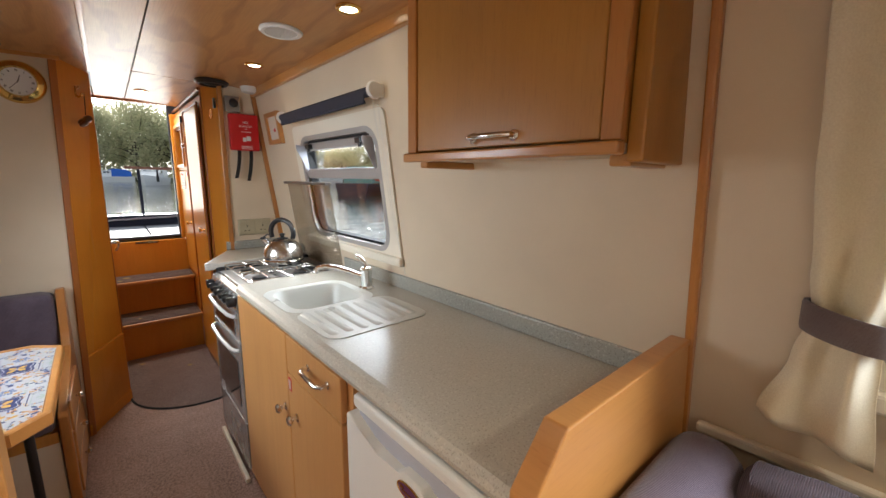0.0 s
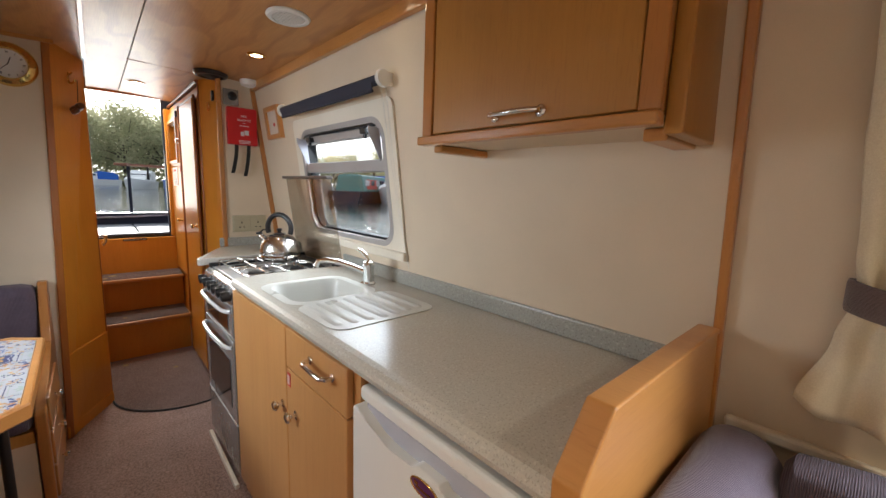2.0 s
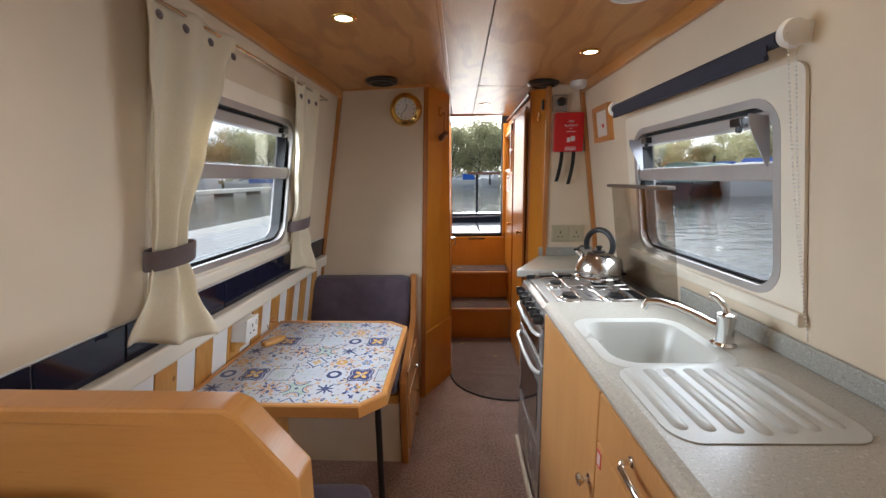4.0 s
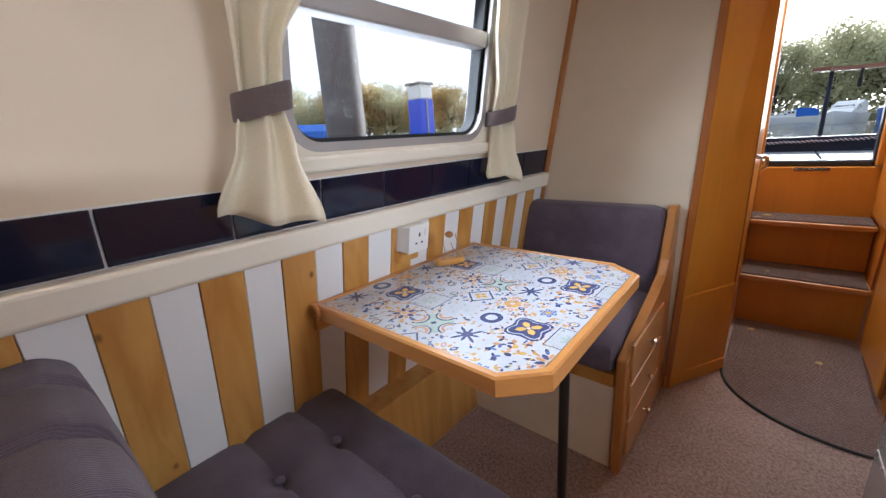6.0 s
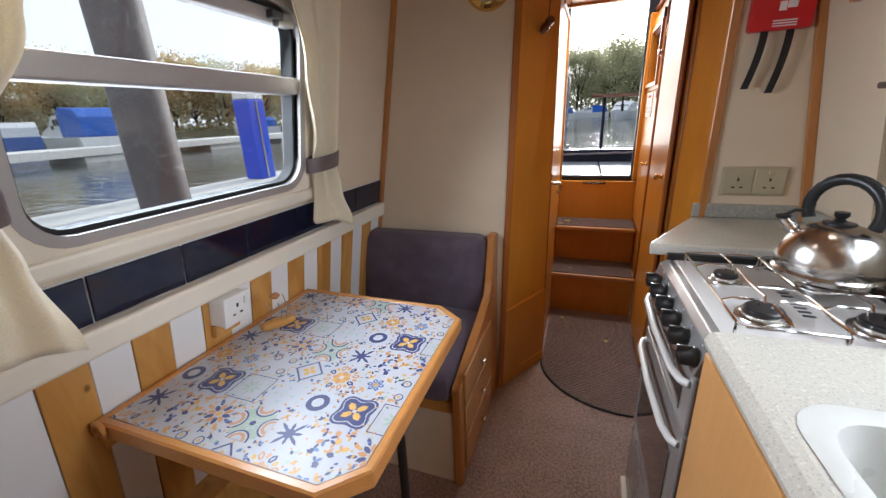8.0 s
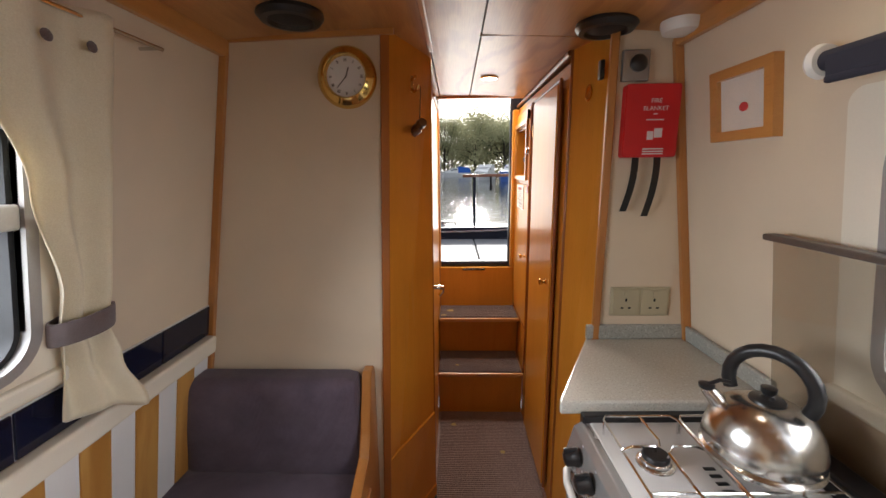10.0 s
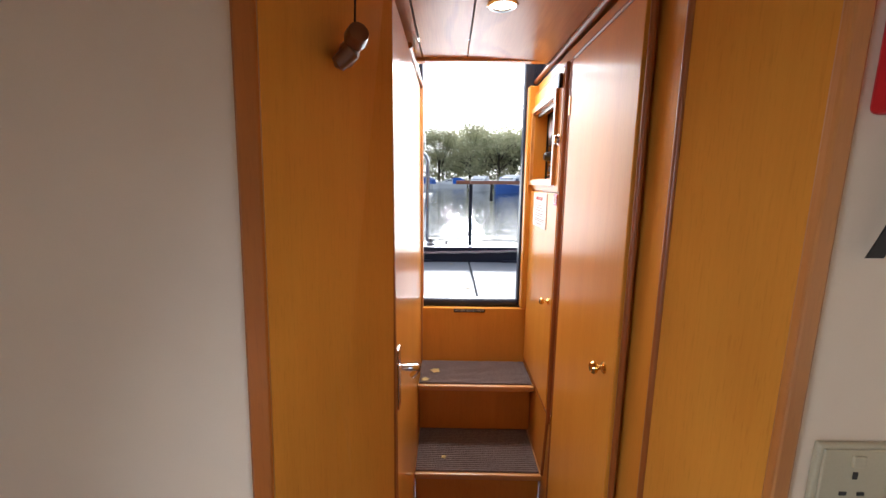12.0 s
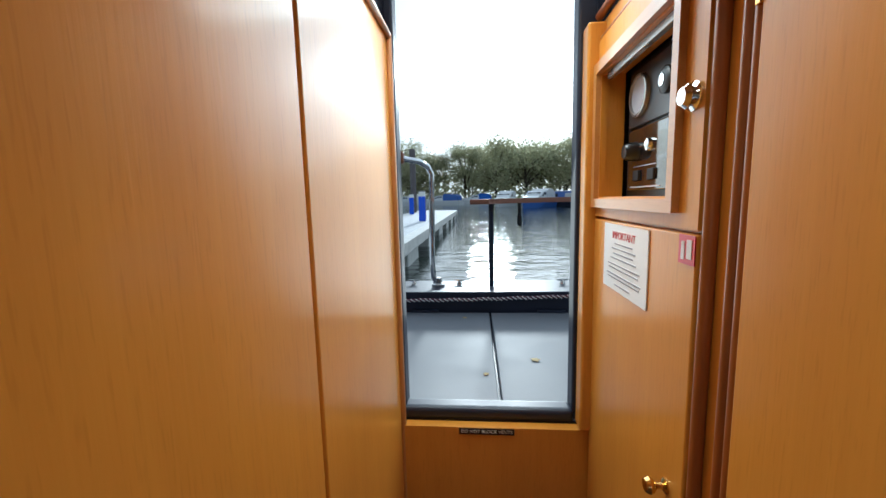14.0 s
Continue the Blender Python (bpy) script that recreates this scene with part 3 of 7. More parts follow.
# corridor, door side
CL, CR = 0.165, 0.662
bm = boxes((CL - 0.03, 3.172, 0, CL, 3.245, 1.90), bev=0.004)
solo("trim_door_post", bm, M_CORR, "varnished door post in the corridor", "trim", "structure")
bm = bmesh.new()
tube(bm, [(CL + 0.004, 3.174, 0), (CL + 0.012, 3.174, 1.9)], 0.008)
tube(bm, [(CL + 0.001, 3.245, 0), (CL + 0.001, 3.245, 1.9)], 0.007)
solo("trim_door_beads", bm, M_DARKBEAD, "dark rounded beads beside the corridor door", "trim", "structure", smooth=True)
bm = boxes((CL - 0.06, 3.2, 0, CL - 0.03, 4.2, 1.86), bev=0)
solo("wall_corridor_left", bm, M_CORR, "orange varnished corridor lining", "wall", "structure")
bm = boxes((CL - 0.03, 3.668, 0.0, CL - 0.002, 4.165, 1.845), bev=0.003)
solo("panel_corridor_left", bm, M_CORR, "orange varnished panel beside the stern steps", "panel", "structure")
bm = bmesh.new()
tube(bm, [(CL + 0.001, 3.67, 1.845), (CL + 0.001, 4.168, 1.845), (CL + 0.001, 4.172, 1.83), (CL + 0.001, 4.172, 0.55)], 0.009)
solo("trim_corridor_left", bm, M_TRIM, "rounded varnished bead round the corridor panel", "trim", "structure", smooth=True)

# corridor, cupboard side: plain panel, then frame with openings
lean_panel("panel_corridor_right", (0.676, 3.067), (0.728, 2.857), (0.676, 3.067), (0.742, 2.857), 0.0, 1.90, 0.02, M_CORR, "orange varnished panel beside the cooker bulkhead").location = (0.0, 0, 0)
bm = boxes((0.722, 2.840, 0.0, 0.747, 2.856, 1.88), bev=0.004)
solo("trim_corridor_right_edge", bm, M_TRIM, "varnished corner post beside the cooker bulkhead", "trim", "structure")
bm = slab_with_holes(bmesh.new(), [3.062, 4.20], [0.0, 1.845], [(3.782, 1.442, 4.128, 1.717)], CR + 0.012, CR + 0.05)
for v in bm.verts:
    if v.co.y < 3.07:
        v.co.x += 0.012
solo("wall_corridor_right", bm, M_CORR, "orange varnished cupboard frame along the corridor", "wall", "structure")
bm = bmesh.new()
for y, x in ((3.064, 0.678),):
    tube(bm, [(x, y, 0), (x, y, 1.88)], 0.007)
for y in (3.166, 3.634, 3.652):
    tube(bm, [(CR + 0.006, y, 0.05), (CR + 0.006, y, 1.80)], 0.007)
tube(bm, [(CR + 0.006, 3.166, 1.80), (CR + 0.006, 3.634, 1.80)], 0.007)
tube(bm, [(CR + 0.006, 3.70, 1.802), (CR + 0.006, 4.185, 1.802)], 0.007)
tube(bm, [(CR + 0.006, 3.70, 0.55), (CR + 0.006, 3.70, 1.80)], 0.009)
tube(bm, [(CR + 0.006, 4.172, 0.56), (CR + 0.006, 4.172, 1.80)], 0.009)
tube(bm, [(CR + 0.006, 3.062, 1.862), (CR + 0.006, 4.185, 1.862)], 0.010)
tube(bm, [(CR + 0.004, 3.74, 0.30), (CR + 0.004, 3.70, 0.585), (CR + 0.004, 4.17, 0.585)], 0.006)
solo("trim_cupboard_beads", bm, M_DARKBEAD, "dark rounded beads framing the corridor cupboards", "trim", "structure", smooth=True)

# stern opening
bm = boxes((CL - 0.02, 4.165, 0.55, CR + 0.02, 4.195, 0.835), bev=0.002)
solo("panel_stern_riser", bm, M_CORR, "orange varnished riser below the stern sill", "panel", "structure")
bm = boxes((CL - 0.012, 4.196, 0.834, CR - 0.03, 4.252, 0.872), bev=0.014, seg=4)
solo("door_sill", bm, M_NAVYSTEEL, "shiny black steel sill at the stern doorway", "sill", "structure")
bm = boxes((CR - 0.028, 4.15, 0.84, CR + 0.02, 4.20, 1.84), bev=0.006)
solo("trim_stern_post_right", bm, M_CORR, "rounded varnished post of the stern doorway", "trim", "structure")
bm = boxes((CL - 0.02, 4.175, 0.84, CL + 0.003, 4.20, 1.84), bev=0.004)
solo("trim_stern_post_left", bm, M_TRIM, "varnished post of the stern doorway", "trim", "structure")
bm = boxes((CR - 0.036, 4.205, 0.86, CR + 0.02, 4.26, 1.98), (CL - 0.02, 4.205, 0.86, CL + 0.006, 4.26, 1.98), bev=0.006)
solo("door_frame_stern", bm, M_NAVYSTEEL, "black steel frame of the stern doorway", "door frame", "structure")

# steps to the stern deck
def ridged(bm, x0, x1, y0, y1, z, pitch, h):
    """A mat with ribs running along x."""
    n = int((y1 - y0) / pitch)
    prof = [(y0, z)]
    for i in range(n):
        a = y0 + (y1 - y0) * i / n
        w = (y1 - y0) / n
        prof += [(a + 0.15 * w, z + h), (a + 0.55 * w, z + h), (a + 0.7 * w, z), (a + w, z)]
    prof += [(y1, z - 0.004), (y0, z - 0.004)]
    return prism(bm, prof, x0, x1, "x")


for name, y0, z in (("step_1", 3.747, 0.299), ("step_2", 3.938, 0.571)):
    st = thing(name, (0.41, y0, 0), "orange varnished stair step with a ribbed brown mat", "step", "stern steps", "structure")
    part("tread", boxes((CL, y0, z - 0.036, CR + 0.008, 4.166, z - 0.010), bev=0.006), M_TRIMX, st)
    part("stair_mat", ridged(bmesh.new(), CL + 0.004, CR - 0.002, y0 + 0.012, 4.164, z - 0.005, 0.011, 0.004), M_STEPMAT, st, "ribbed brown stair mat")
part("riser", boxes((CL, 3.795, 0, CR + 0.008, 3.815, 0.264), bev=0.002), M_CORR, bpy.data.objects["step_1"])
part("riser", boxes((CL, 4.020, 0.302, CR + 0.008, 4.036, 0.535), bev=0.002), M_CORR, bpy.data.objects["step_2"])

# windows
def cabin_window(name, fn, y0, z0, y1, z1, bar, label, room=0.0):
    w = thing(name, fn(Vector((0, (y0 + y1) / 2, z0))), label, "window", "", "structure")
    o, i = rounded(y0 - 0.022, z0 - 0.022, y1 + 0.022, z1 + 0.022, 0.085), rounded(y0, z0, y1, z1, 0.065)
    part("window_frame", mapped(ring(bmesh.new(), o, i, 0.010, -0.06), fn), M_ALU, w, "dull aluminium frame with rounded corners", True)
    o2, i2 = rounded(y0 - 0.001, z0 - 0.001, y1 + 0.001, z1 + 0.001, 0.066), rounded(y0 + 0.010, z0 + 0.010, y1 - 0.010, z1 - 0.010, 0.058)
    part("window_seal", mapped(ring(bmesh.new(), o2, i2, -0.012, -0.05), fn), M_RUBBER, w, "black rubber seal", True)
    part("transom", mapped(boxes((0.006, y0 + 0.002, bar - 0.023, -0.045, y1 - 0.002, bar + 0.023), bev=0.005), fn), M_ALU, w, "aluminium bar")
    part("top_rail", mapped(boxes((0.004, y0 + 0.012, z1 - 0.045, -0.030, y1 - 0.012, z1 - 0.012), bev=0.005), fn), M_ALU, w)
    pane = part("lower_pane", mapped(boxes((-0.028, y0 + 0.004, z0 + 0.004, -0.032, y1 - 0.004, bar), bev=0), fn), M_GLASS, w, "clear glass pane")
    pane.visible_shadow = False
    pane = part("upper_pane", mapped(boxes((-0.028, y0 + 0.004, bar, -0.032, y1 - 0.004, z1 - 0.01), bev=0), fn), M_GLASS, w, "clear glass pane")
    pane.visible_shadow = False
    for yy in (y0 + 0.10, y1 - 0.10):
        part("catch", mapped(boxes((0.004, yy - 0.022, z1 - 0.040, 0.026, yy + 0.022, z1 - 0.018), (0.010, yy - 0.008, z1 - 0.055, 0.022, yy + 0.008, z1 - 0.036), bev=0.004), fn), M_BLACK, w, "black window catch")
    so, si = rounded(y0 - 0.085, z0 - 0.06, y1 + 0.085, z1 + 0.075, 0.03), rounded(y0 - 0.012, z0 - 0.012, y1 + 0.012, z1 + 0.012, 0.075)
    part("surround", mapped(ring(bmesh.new(), so, si, 0.009, 0.001), fn), M_CREAMTRIM, w, "cream painted window surround", True)
    part("window_sill", mapped(boxes((0.001, y0 - 0.09, z0 - 0.066, 0.026, y1 + 0.09, z0 - 0.030), bev=0.007), fn), M_CREAMTRIM, w, "cream painted ledge below the window")
    return w


cabin_window("window_1", on_left, 1.60, 1.12, 2.285, 1.595, 1.402, "dinette window with aluminium frame and hopper top")
galley_window = cabin_window("window_2", on_right, 1.580, 1.080, 2.268, 1.53, 1.374, "galley window with aluminium frame and open hopper")
cabin_window("window_3", on_right, -0.52, 1.075, 0.240, 1.52, 1.37, "saloon window with dark rounded frame")

# ---- galley ----
WT = 0.92
FX = 0.557


def edge_polish(bm, off=0.006, seg=3):
    bmesh.ops.bevel(bm, geom=[e for e in bm.edges], offset=off, segments=seg, affect="EDGES", profile=0.5)
    return bm


# worktop in one run with an opening for the sink, then the cooker gap, then the corner piece
SX0, SX1, SY0, SY1 = 0.625, 0.895, 1.50, 1.775
worktop = thing("worktop", (0.8, 1.2, WT), "grey beige speckled laminate worktop with a rolled edge", "worktop")
bm = bmesh.new()
nose = [(FX + 0.030, WT), (FX + 0.014, WT - 0.0025), (FX + 0.004, WT - 0.010), (FX, WT - 0.020), (FX + 0.003, WT - 0.032), (FX + 0.012, WT - 0.038), (FX + 0.030, WT - 0.038)]
prism(bm, nose, 0.537, 1.976, "y")
flat = slab_with_holes(bmesh.new(), [FX + 0.030, 1.062], [0.537, 1.976], [(SX0, SY0, SX1, SY1)], WT - 0.038, WT)
mapped(flat, lambda c: (c.y, c.z, c.x))
tmp = bpy.data.meshes.new("worktop_flat")
flat.to_mesh(tmp)
flat.free()
bm.from_mesh(tmp)
bmesh.ops.remove_doubles(bm, verts=bm.verts, dist=0.0004)
part("worktop_run", bm, M_WORKTOP, worktop)
bm = bmesh.new()
prism(bm, [(0.543, 2.484), (0.546, 2.502), (0.732, 2.850), (1.075, 2.850), (1.075, 2.482)], WT - 0.036, WT, "z", 0.006, 3)
part("worktop_corner", bm, M_WORKTOP, worktop)
bm = boxes((0.0, 0.537, WT, 0.016, 1.976, WT + 0.056), (0.0, 2.482, WT, 0.016, 2.85, WT + 0.050), bev=0.005)
part("upstand", mapped(bm, lambda c: (XR(1.9, c.z) + 0.004 - c.x, c.y, c.z)), M_UPSTAND, worktop, "grey speckled upstand along the wall")
part("upstand", boxes((0.728, 2.836, WT, 1.055, 2.852, WT + 0.050), bev=0.005), M_UPSTAND, worktop, "grey speckled upstand")

# sink: bowl loops from rim to floor, then a shallow draining area
sink = thing("sink", (0.76, 1.6, WT), "pale grey moulded sink with a ribbed drainer", "sink")
bm = bmesh.new()
loops = []
for inset, r, z in ((-0.030, 0.07, 0.0012), (-0.012, 0.065, 0.003), (0.0, 0.06, 0.0), (0.010, 0.06, -0.02), (0.022, 0.055, -0.10), (0.045, 0.05, -0.135), (0.09, 0.04, -0.142)):
    loops.append([bm.verts.new((x, y, WT + z)) for x, y in rounded(SX0 + inset, SY0 + inset, SX1 - inset, SY1 - inset, r, 6)])
for A, B in zip(loops, loops[1:]):
    for i in range(len(A)):
        bm.faces.new((A[i], A[(i + 1) % len(A)], B[(i + 1) % len(B)], B[i]))
bm.faces.new(loops[-1])
part("bowl", bm, M_SINK, sink, "", True)
bm = bmesh.new()
lathe(bm, [(0.0, 0.002), (0.020, 0.003), (0.032, 0.004), (0.034, 0.0)], (0.76, 1.64, WT - 0.1415), n=20)
part("waste", bm, M_CHROME, sink, "chrome waste", True)
bm = bmesh.new()
prism(bm, rounded(0.600, 1.205, 0.955, 1.475, 0.05), WT + 0.0004, WT + 0.0022, "z", 0.0008, 1)
part("drainer", bm, M_SINK, sink)
for i in range(7):
    x = 0.632 + i * 0.046
    bm = bmesh.new()
    lo = [bm.verts.new((px, py, WT + 0.0024)) for px, py in rounded(x - 0.014, 1.225 + 0.010 * abs(i - 3) * 0.5, x + 0.014, 1.468, 0.0135, 5)]
    hi = [bm.verts.new((px, py, WT + 0.0062)) for px, py in rounded(x - 0.008, 1.235 + 0.010 * abs(i - 3) * 0.5, x + 0.008, 1.462, 0.0078, 5)]
    for k in range(len(lo)):
        bm.faces.new((lo[k], lo[(k + 1) % len(lo)], hi[(k + 1) % len(lo)], hi[k]))
    bm.faces.new(hi)
    part("rib", bm, M_SINK, sink, "", True)

tap = thing("mixer_tap", (0.945, 1.60, WT), "chrome single lever mixer tap at the back of the sink", "tap")
bm = bmesh.new()
lathe(bm, [(0.030, 0), (0.030, 0.006), (0.023, 0.012), (0.021, 0.05), (0.023, 0.075), (0.022, 0.088), (0.0, 0.095)], (0.945, 1.60, WT), n=20)
part("tap_body", bm, M_CHROME, tap, "", True)
bm = bmesh.new()
tube(bm, [(0.940, 1.61, WT + 0.045), (0.90, 1.645, WT + 0.065), (0.86, 1.675, WT + 0.082), (0.82, 1.70, WT + 0.090), (0.795, 1.712, WT + 0.086), (0.785, 1.716, WT + 0.066)], 0.012, 12, r2=0.0105)
part("spout", bm, M_CHROME, tap, "", True)
bm = bmesh.new()
tube(bm, [(0.945, 1.60, WT + 0.090), (0.943, 1.605, WT + 0.105), (0.925, 1.618, WT + 0.128), (0.912, 1.626, WT + 0.135)], 0.010, 10, r2=0.006)
part("lever", bm, M_CHROME, tap, "", True)


def round_knob(bm, c, turn, r=0.016):
    lathe(bm, [(r * 0.9, 0), (r * 0.9, 0.002), (r * 0.4, 0.006), (r * 0.35, 0.014), (r * 0.8, 0.019), (r, 0.025), (r * 0.75, 0.031), (0, 0.033)], c, turn, 18)
    return bm


def bar_handle(bm, a, b, out, r=0.006):
    """A straight bar between two feet."""
    a, b, out = Vector(a), Vector(b), Vector(out)
    tube(bm, [a, a + out * 0.7, a + out + (b - a) * 0.12, b + out - (b - a) * 0.12, b + out * 0.7, b], r, 10)
    for p in (a, b):
        lathe(bm, [(0.011, 0), (0.011, 0.004), (0.006, 0.006)], p, out.normalized().to_track_quat("Z", "Y").to_matrix(), 14)
    return bm


XF = 0.577
# cupboard under the sink
galley_units = []
unit = thing("sink_cupboard", (0.8, 1.66, 0), "honey veneer base cupboard with a closed door", "cupboard", "galley units")
part("body", boxes((XF + 0.004, 1.441, 0.055, 1.05, 1.97, 0.75), (XF + 0.004, 1.441, 0.75, 0.60, 1.97, 0.880), bev=0.001), M_DOORS, unit)
d = part("door", boxes((XF - 0.016, 1.443, 0.062, XF + 0.003, 1.972, 0.878), bev=0.003), M_DOORS, unit)
part("knob", round_knob(bmesh.new(), (XF - 0.016, 1.472, 0.622), turned("Y", -90)), M_CHROME, d, "chrome knob", True)
galley_units.append(unit)
unit = thing("drawer_cupboard", (0.8, 1.22, 0), "honey veneer base unit with a drawer over a door", "cupboard", "galley units")
part("body", boxes((XF + 0.004, 1.079, 0.055, 1.05, 1.438, 0.75), (XF + 0.004, 1.079, 0.75, 0.60, 1.438, 0.880), bev=0.001), M_DOORS, unit)
d = part("drawer", boxes((XF - 0.016, 1.081, 0.757, XF + 0.003, 1.439, 0.878), bev=0.003), M_DOORS, unit)
bm = bmesh.new()
bar_handle(bm, (XF - 0.016, 1.145, 0.835), (XF - 0.016, 1.268, 0.835), (-0.030, 0, 0))
part("drawer_handle", bm, M_CHROME, d, "chrome bar handle", True)
d = part("door", boxes((XF - 0.016, 1.081, 0.062, XF + 0.003, 1.439, 0.752), bev=0.003), M_DOORS, unit)
part("knob", round_knob(bmesh.new(), (XF - 0.016, 1.375, 0.628), turned("Y", -90)), M_CHROME, d, "chrome knob", True)
part("sticker", boxes((XF - 0.0175, 1.408, 0.700, XF - 0.016, 1.430, 0.742), bev=0), M_PRINTRED, d, "small red and white sticker")
part("sticker_mark", boxes((XF - 0.0185, 1.413, 0.706, XF - 0.0175, 1.417, 0.735), (XF - 0.0185, 1.421, 0.706, XF - 0.0175, 1.425, 0.735), bev=0), M_PRINTWHITE, d)
galley_units.append(unit)
bm = boxes((XF + 0.002, 0.540, 0.0, XF + 0.02, 1.97, 0.055), bev=0.002)
baseboard = solo("baseboard_galley", bm, M_TRIMY, "varnished plinth below the galley units", "plinth", "structure")
bm = boxes((0.532, 1.985, 0.0, 0.550, 2.48, 0.022), bev=0.004)
solo("trim_cooker_foot", bm, M_CREAMTRIM, "pale foot strip in front of the cooker", "trim", "structure")
bm = boxes((XF + 0.003, 1.052, 0.055, 1.05, 1.077, 0.880), bev=0.001)
galley_units += [baseboard, solo("panel_galley_divider", bm, M_DOORS, "honey veneer panel beside the fridge", "panel", "structure")]

# fridge
fridge = thing("fridge", (0.8, 0.77, 0), "small white under-counter fridge with a moulded grip", "fridge")
part("cabinet", boxes((0.60, 0.548, 0.03, 1.06, 1.004, 0.845), bev=0.006), M_FRIDGE, fridge)
part("top_cover", boxes((0.575, 0.546, 0.818, 1.06, 1.006, 0.852), bev=0.010, seg=3), M_FRIDGE, fridge)
bm = bmesh.new()
top = [(0.548, 0.06), (1.004, 0.06), (1.004, 0.812), (0.985, 0.811), (0.955, 0.800), (0.92, 0.785), (0.88, 0.779), (0.815, 0.778), (0.805, 0.790), (0.745, 0.790), (0.735, 0.778), (0.67, 0.779), (0.63, 0.785), (0.597, 0.800), (0.567, 0.811), (0.548, 0.812)]
prism(bm, top, 0.556, 0.60, "x", 0.006, 2)
fd = part("door", bm, M_FRIDGE, fridge)
part("grip_recess", boxes((0.580, 0.57, 0.76, 0.604, 0.985, 0.818), bev=0.004), M_TUB, fridge, "grey shadowed grip recess")
bm = bmesh.new()
lathe(bm, [(0.0, 0.004), (0.030, 0.003), (0.034, 0.0)], (0, 0, 0), None, 24)
mapped(bm, lambda c: (0.556 - c.z, 0.775 + c.x, 0.764 + c.y * 0.45))
part("badge", bm, plain("purple badge", (0.10, 0.02, 0.09), 0.3), fd, "oval purple badge with a gold rim", True)
bm = bmesh.new()
tube(bm, [(0.5535, 0.775 + 0.033 * math.cos(a * math.pi / 12), 0.764 + 0.015 * math.sin(a * math.pi / 12)) for a in range(24)], 0.0017, 6, True)
part("badge_rim", bm, M_BRASS, fd, "", True)
part("badge_mark", boxes((0.5510, 0.755, 0.760, 0.5525, 0.792, 0.7635), (0.5510, 0.788, 0.765, 0.5525, 0.797, 0.771), bev=0), M_BRASS, fd)

# end panel of the galley
bm = bmesh.new()
prism(bm, [(0.543, 0), (1.21, 0), (1.048, 1.046), (0.608, 1.046), (0.543, 0.972)], 0.500, 0.533, "y", 0.006, 3)
galley_end = solo("galley_end_panel", bm, M_TRIMX, "honey varnished end panel with a cut corner beside the sofa", "panel")
bm = bmesh.new()
prism(bm, [(0.541, 0), (0.552, 0), (0.552, 0.968), (0.612, 1.036), (1.047, 1.036), (1.046, 1.048), (0.607, 1.048), (0.541, 0.973)], 0.498, 0.535, "y", 0.003, 2)
part("lipping", bm, M_TRIMY, galley_end, "lighter varnished lipping")

# cooker
CK0, CK1 = 1.983, 2.480
cooker = thing("cooker", (0.8, 2.2, 0), "white and silver gas cooker with two ovens and four burners", "cooker")
part("body", boxes((0.580, CK0 + 0.006, 0.05, 1.03, CK1 - 0.006, 0.868), bev=0.004), M_BLACK, cooker)
bm = bmesh.new()
prism(bm, [(0.556, 0.806), (0.572, 0.868), (0.590, 0.880), (0.64, 0.880), (0.64, 0.806)], CK0 + 0.012, CK1 - 0.012, "y", 0.003)
cp = part("control_panel", bm, M_SILVER, cooker, "slanted silver control panel")
for i in range(6):
    yy = CK0 + 0.034 + i * 0.076
    bm = bmesh.new()
    lathe(bm, [(0.021, 0), (0.021, 0.008), (0.018, 0.012), (0.016, 0.030), (0.012, 0.033), (0, 0.034)], (0.562, yy, 0.838), turned("Y", -100), 16)
    box(bm, 0.528, yy - 0.004, 0.830, 0.556, yy + 0.004, 0.860, bev=0.002)
    part("knob", bm, M_BLACK, cp, "black control knob", True)
    part("mark", boxes((0.5700, yy - 0.003, 0.862, 0.5735, yy + 0.003, 0.866), bev=0), M_PRINTGREY, cp)
for name, z0, z1, gz0, gz1, hz in (("grill_door", 0.662, 0.800, 0.680, 0.745, 0.772), ("oven_door", 0.285, 0.656, 0.335, 0.555, 0.618)):
    od = part(name, boxes((0.562, CK0 + 0.014, z0, 0.582, CK1 - 0.014, z1), bev=0.004), M_SILVER, cooker)
    part("glass", boxes((0.5595, CK0 + 0.075, gz0, 0.563, CK1 - 0.075, gz1), bev=0.001), M_OVENGLASS, od, "dark oven window")
    bm = bmesh.new()
    a, b = CK0 + 0.035, CK1 - 0.035
    tube(bm, [(0.562, a, hz), (0.549, a + 0.012, hz), (0.539, a + 0.05, hz), (0.534, (a + b) / 2, hz), (0.539, b - 0.05, hz), (0.549, b - 0.012, hz), (0.562, b, hz)], 0.0085, 12)
    part("oven_handle", bm, M_ENAMEL, od, "white curved bar handle", True)
part("bottom_drawer", boxes((0.562, CK0 + 0.014, 0.055, 0.582, CK1 - 0.014, 0.278), bev=0.004), M_SILVER, cooker)
part("hob", boxes((0.605, CK0 + 0.012, 0.868, 0.972, CK1 - 0.02, 0.882), bev=0.005, seg=3), M_ENAMEL, cooker, "white enamel hob plate")
part("hob_surround", boxes((0.590, CK1 - 0.024, 0.862, 1.03, CK1, 0.898), (0.972, CK0, 0.862, 1.036, CK1 - 0.02, 0.905), (0.590, CK0, 0.855, 0.99, CK0 + 0.010, 0.878), bev=0.004), M_BLACK, cooker, "black hob surround")
BURNERS = [(0.702, 2.132, 0.040), (0.888, 2.122, 0.042), (0.692, 2.326, 0.030), (0.880, 2.322, 0.036)]
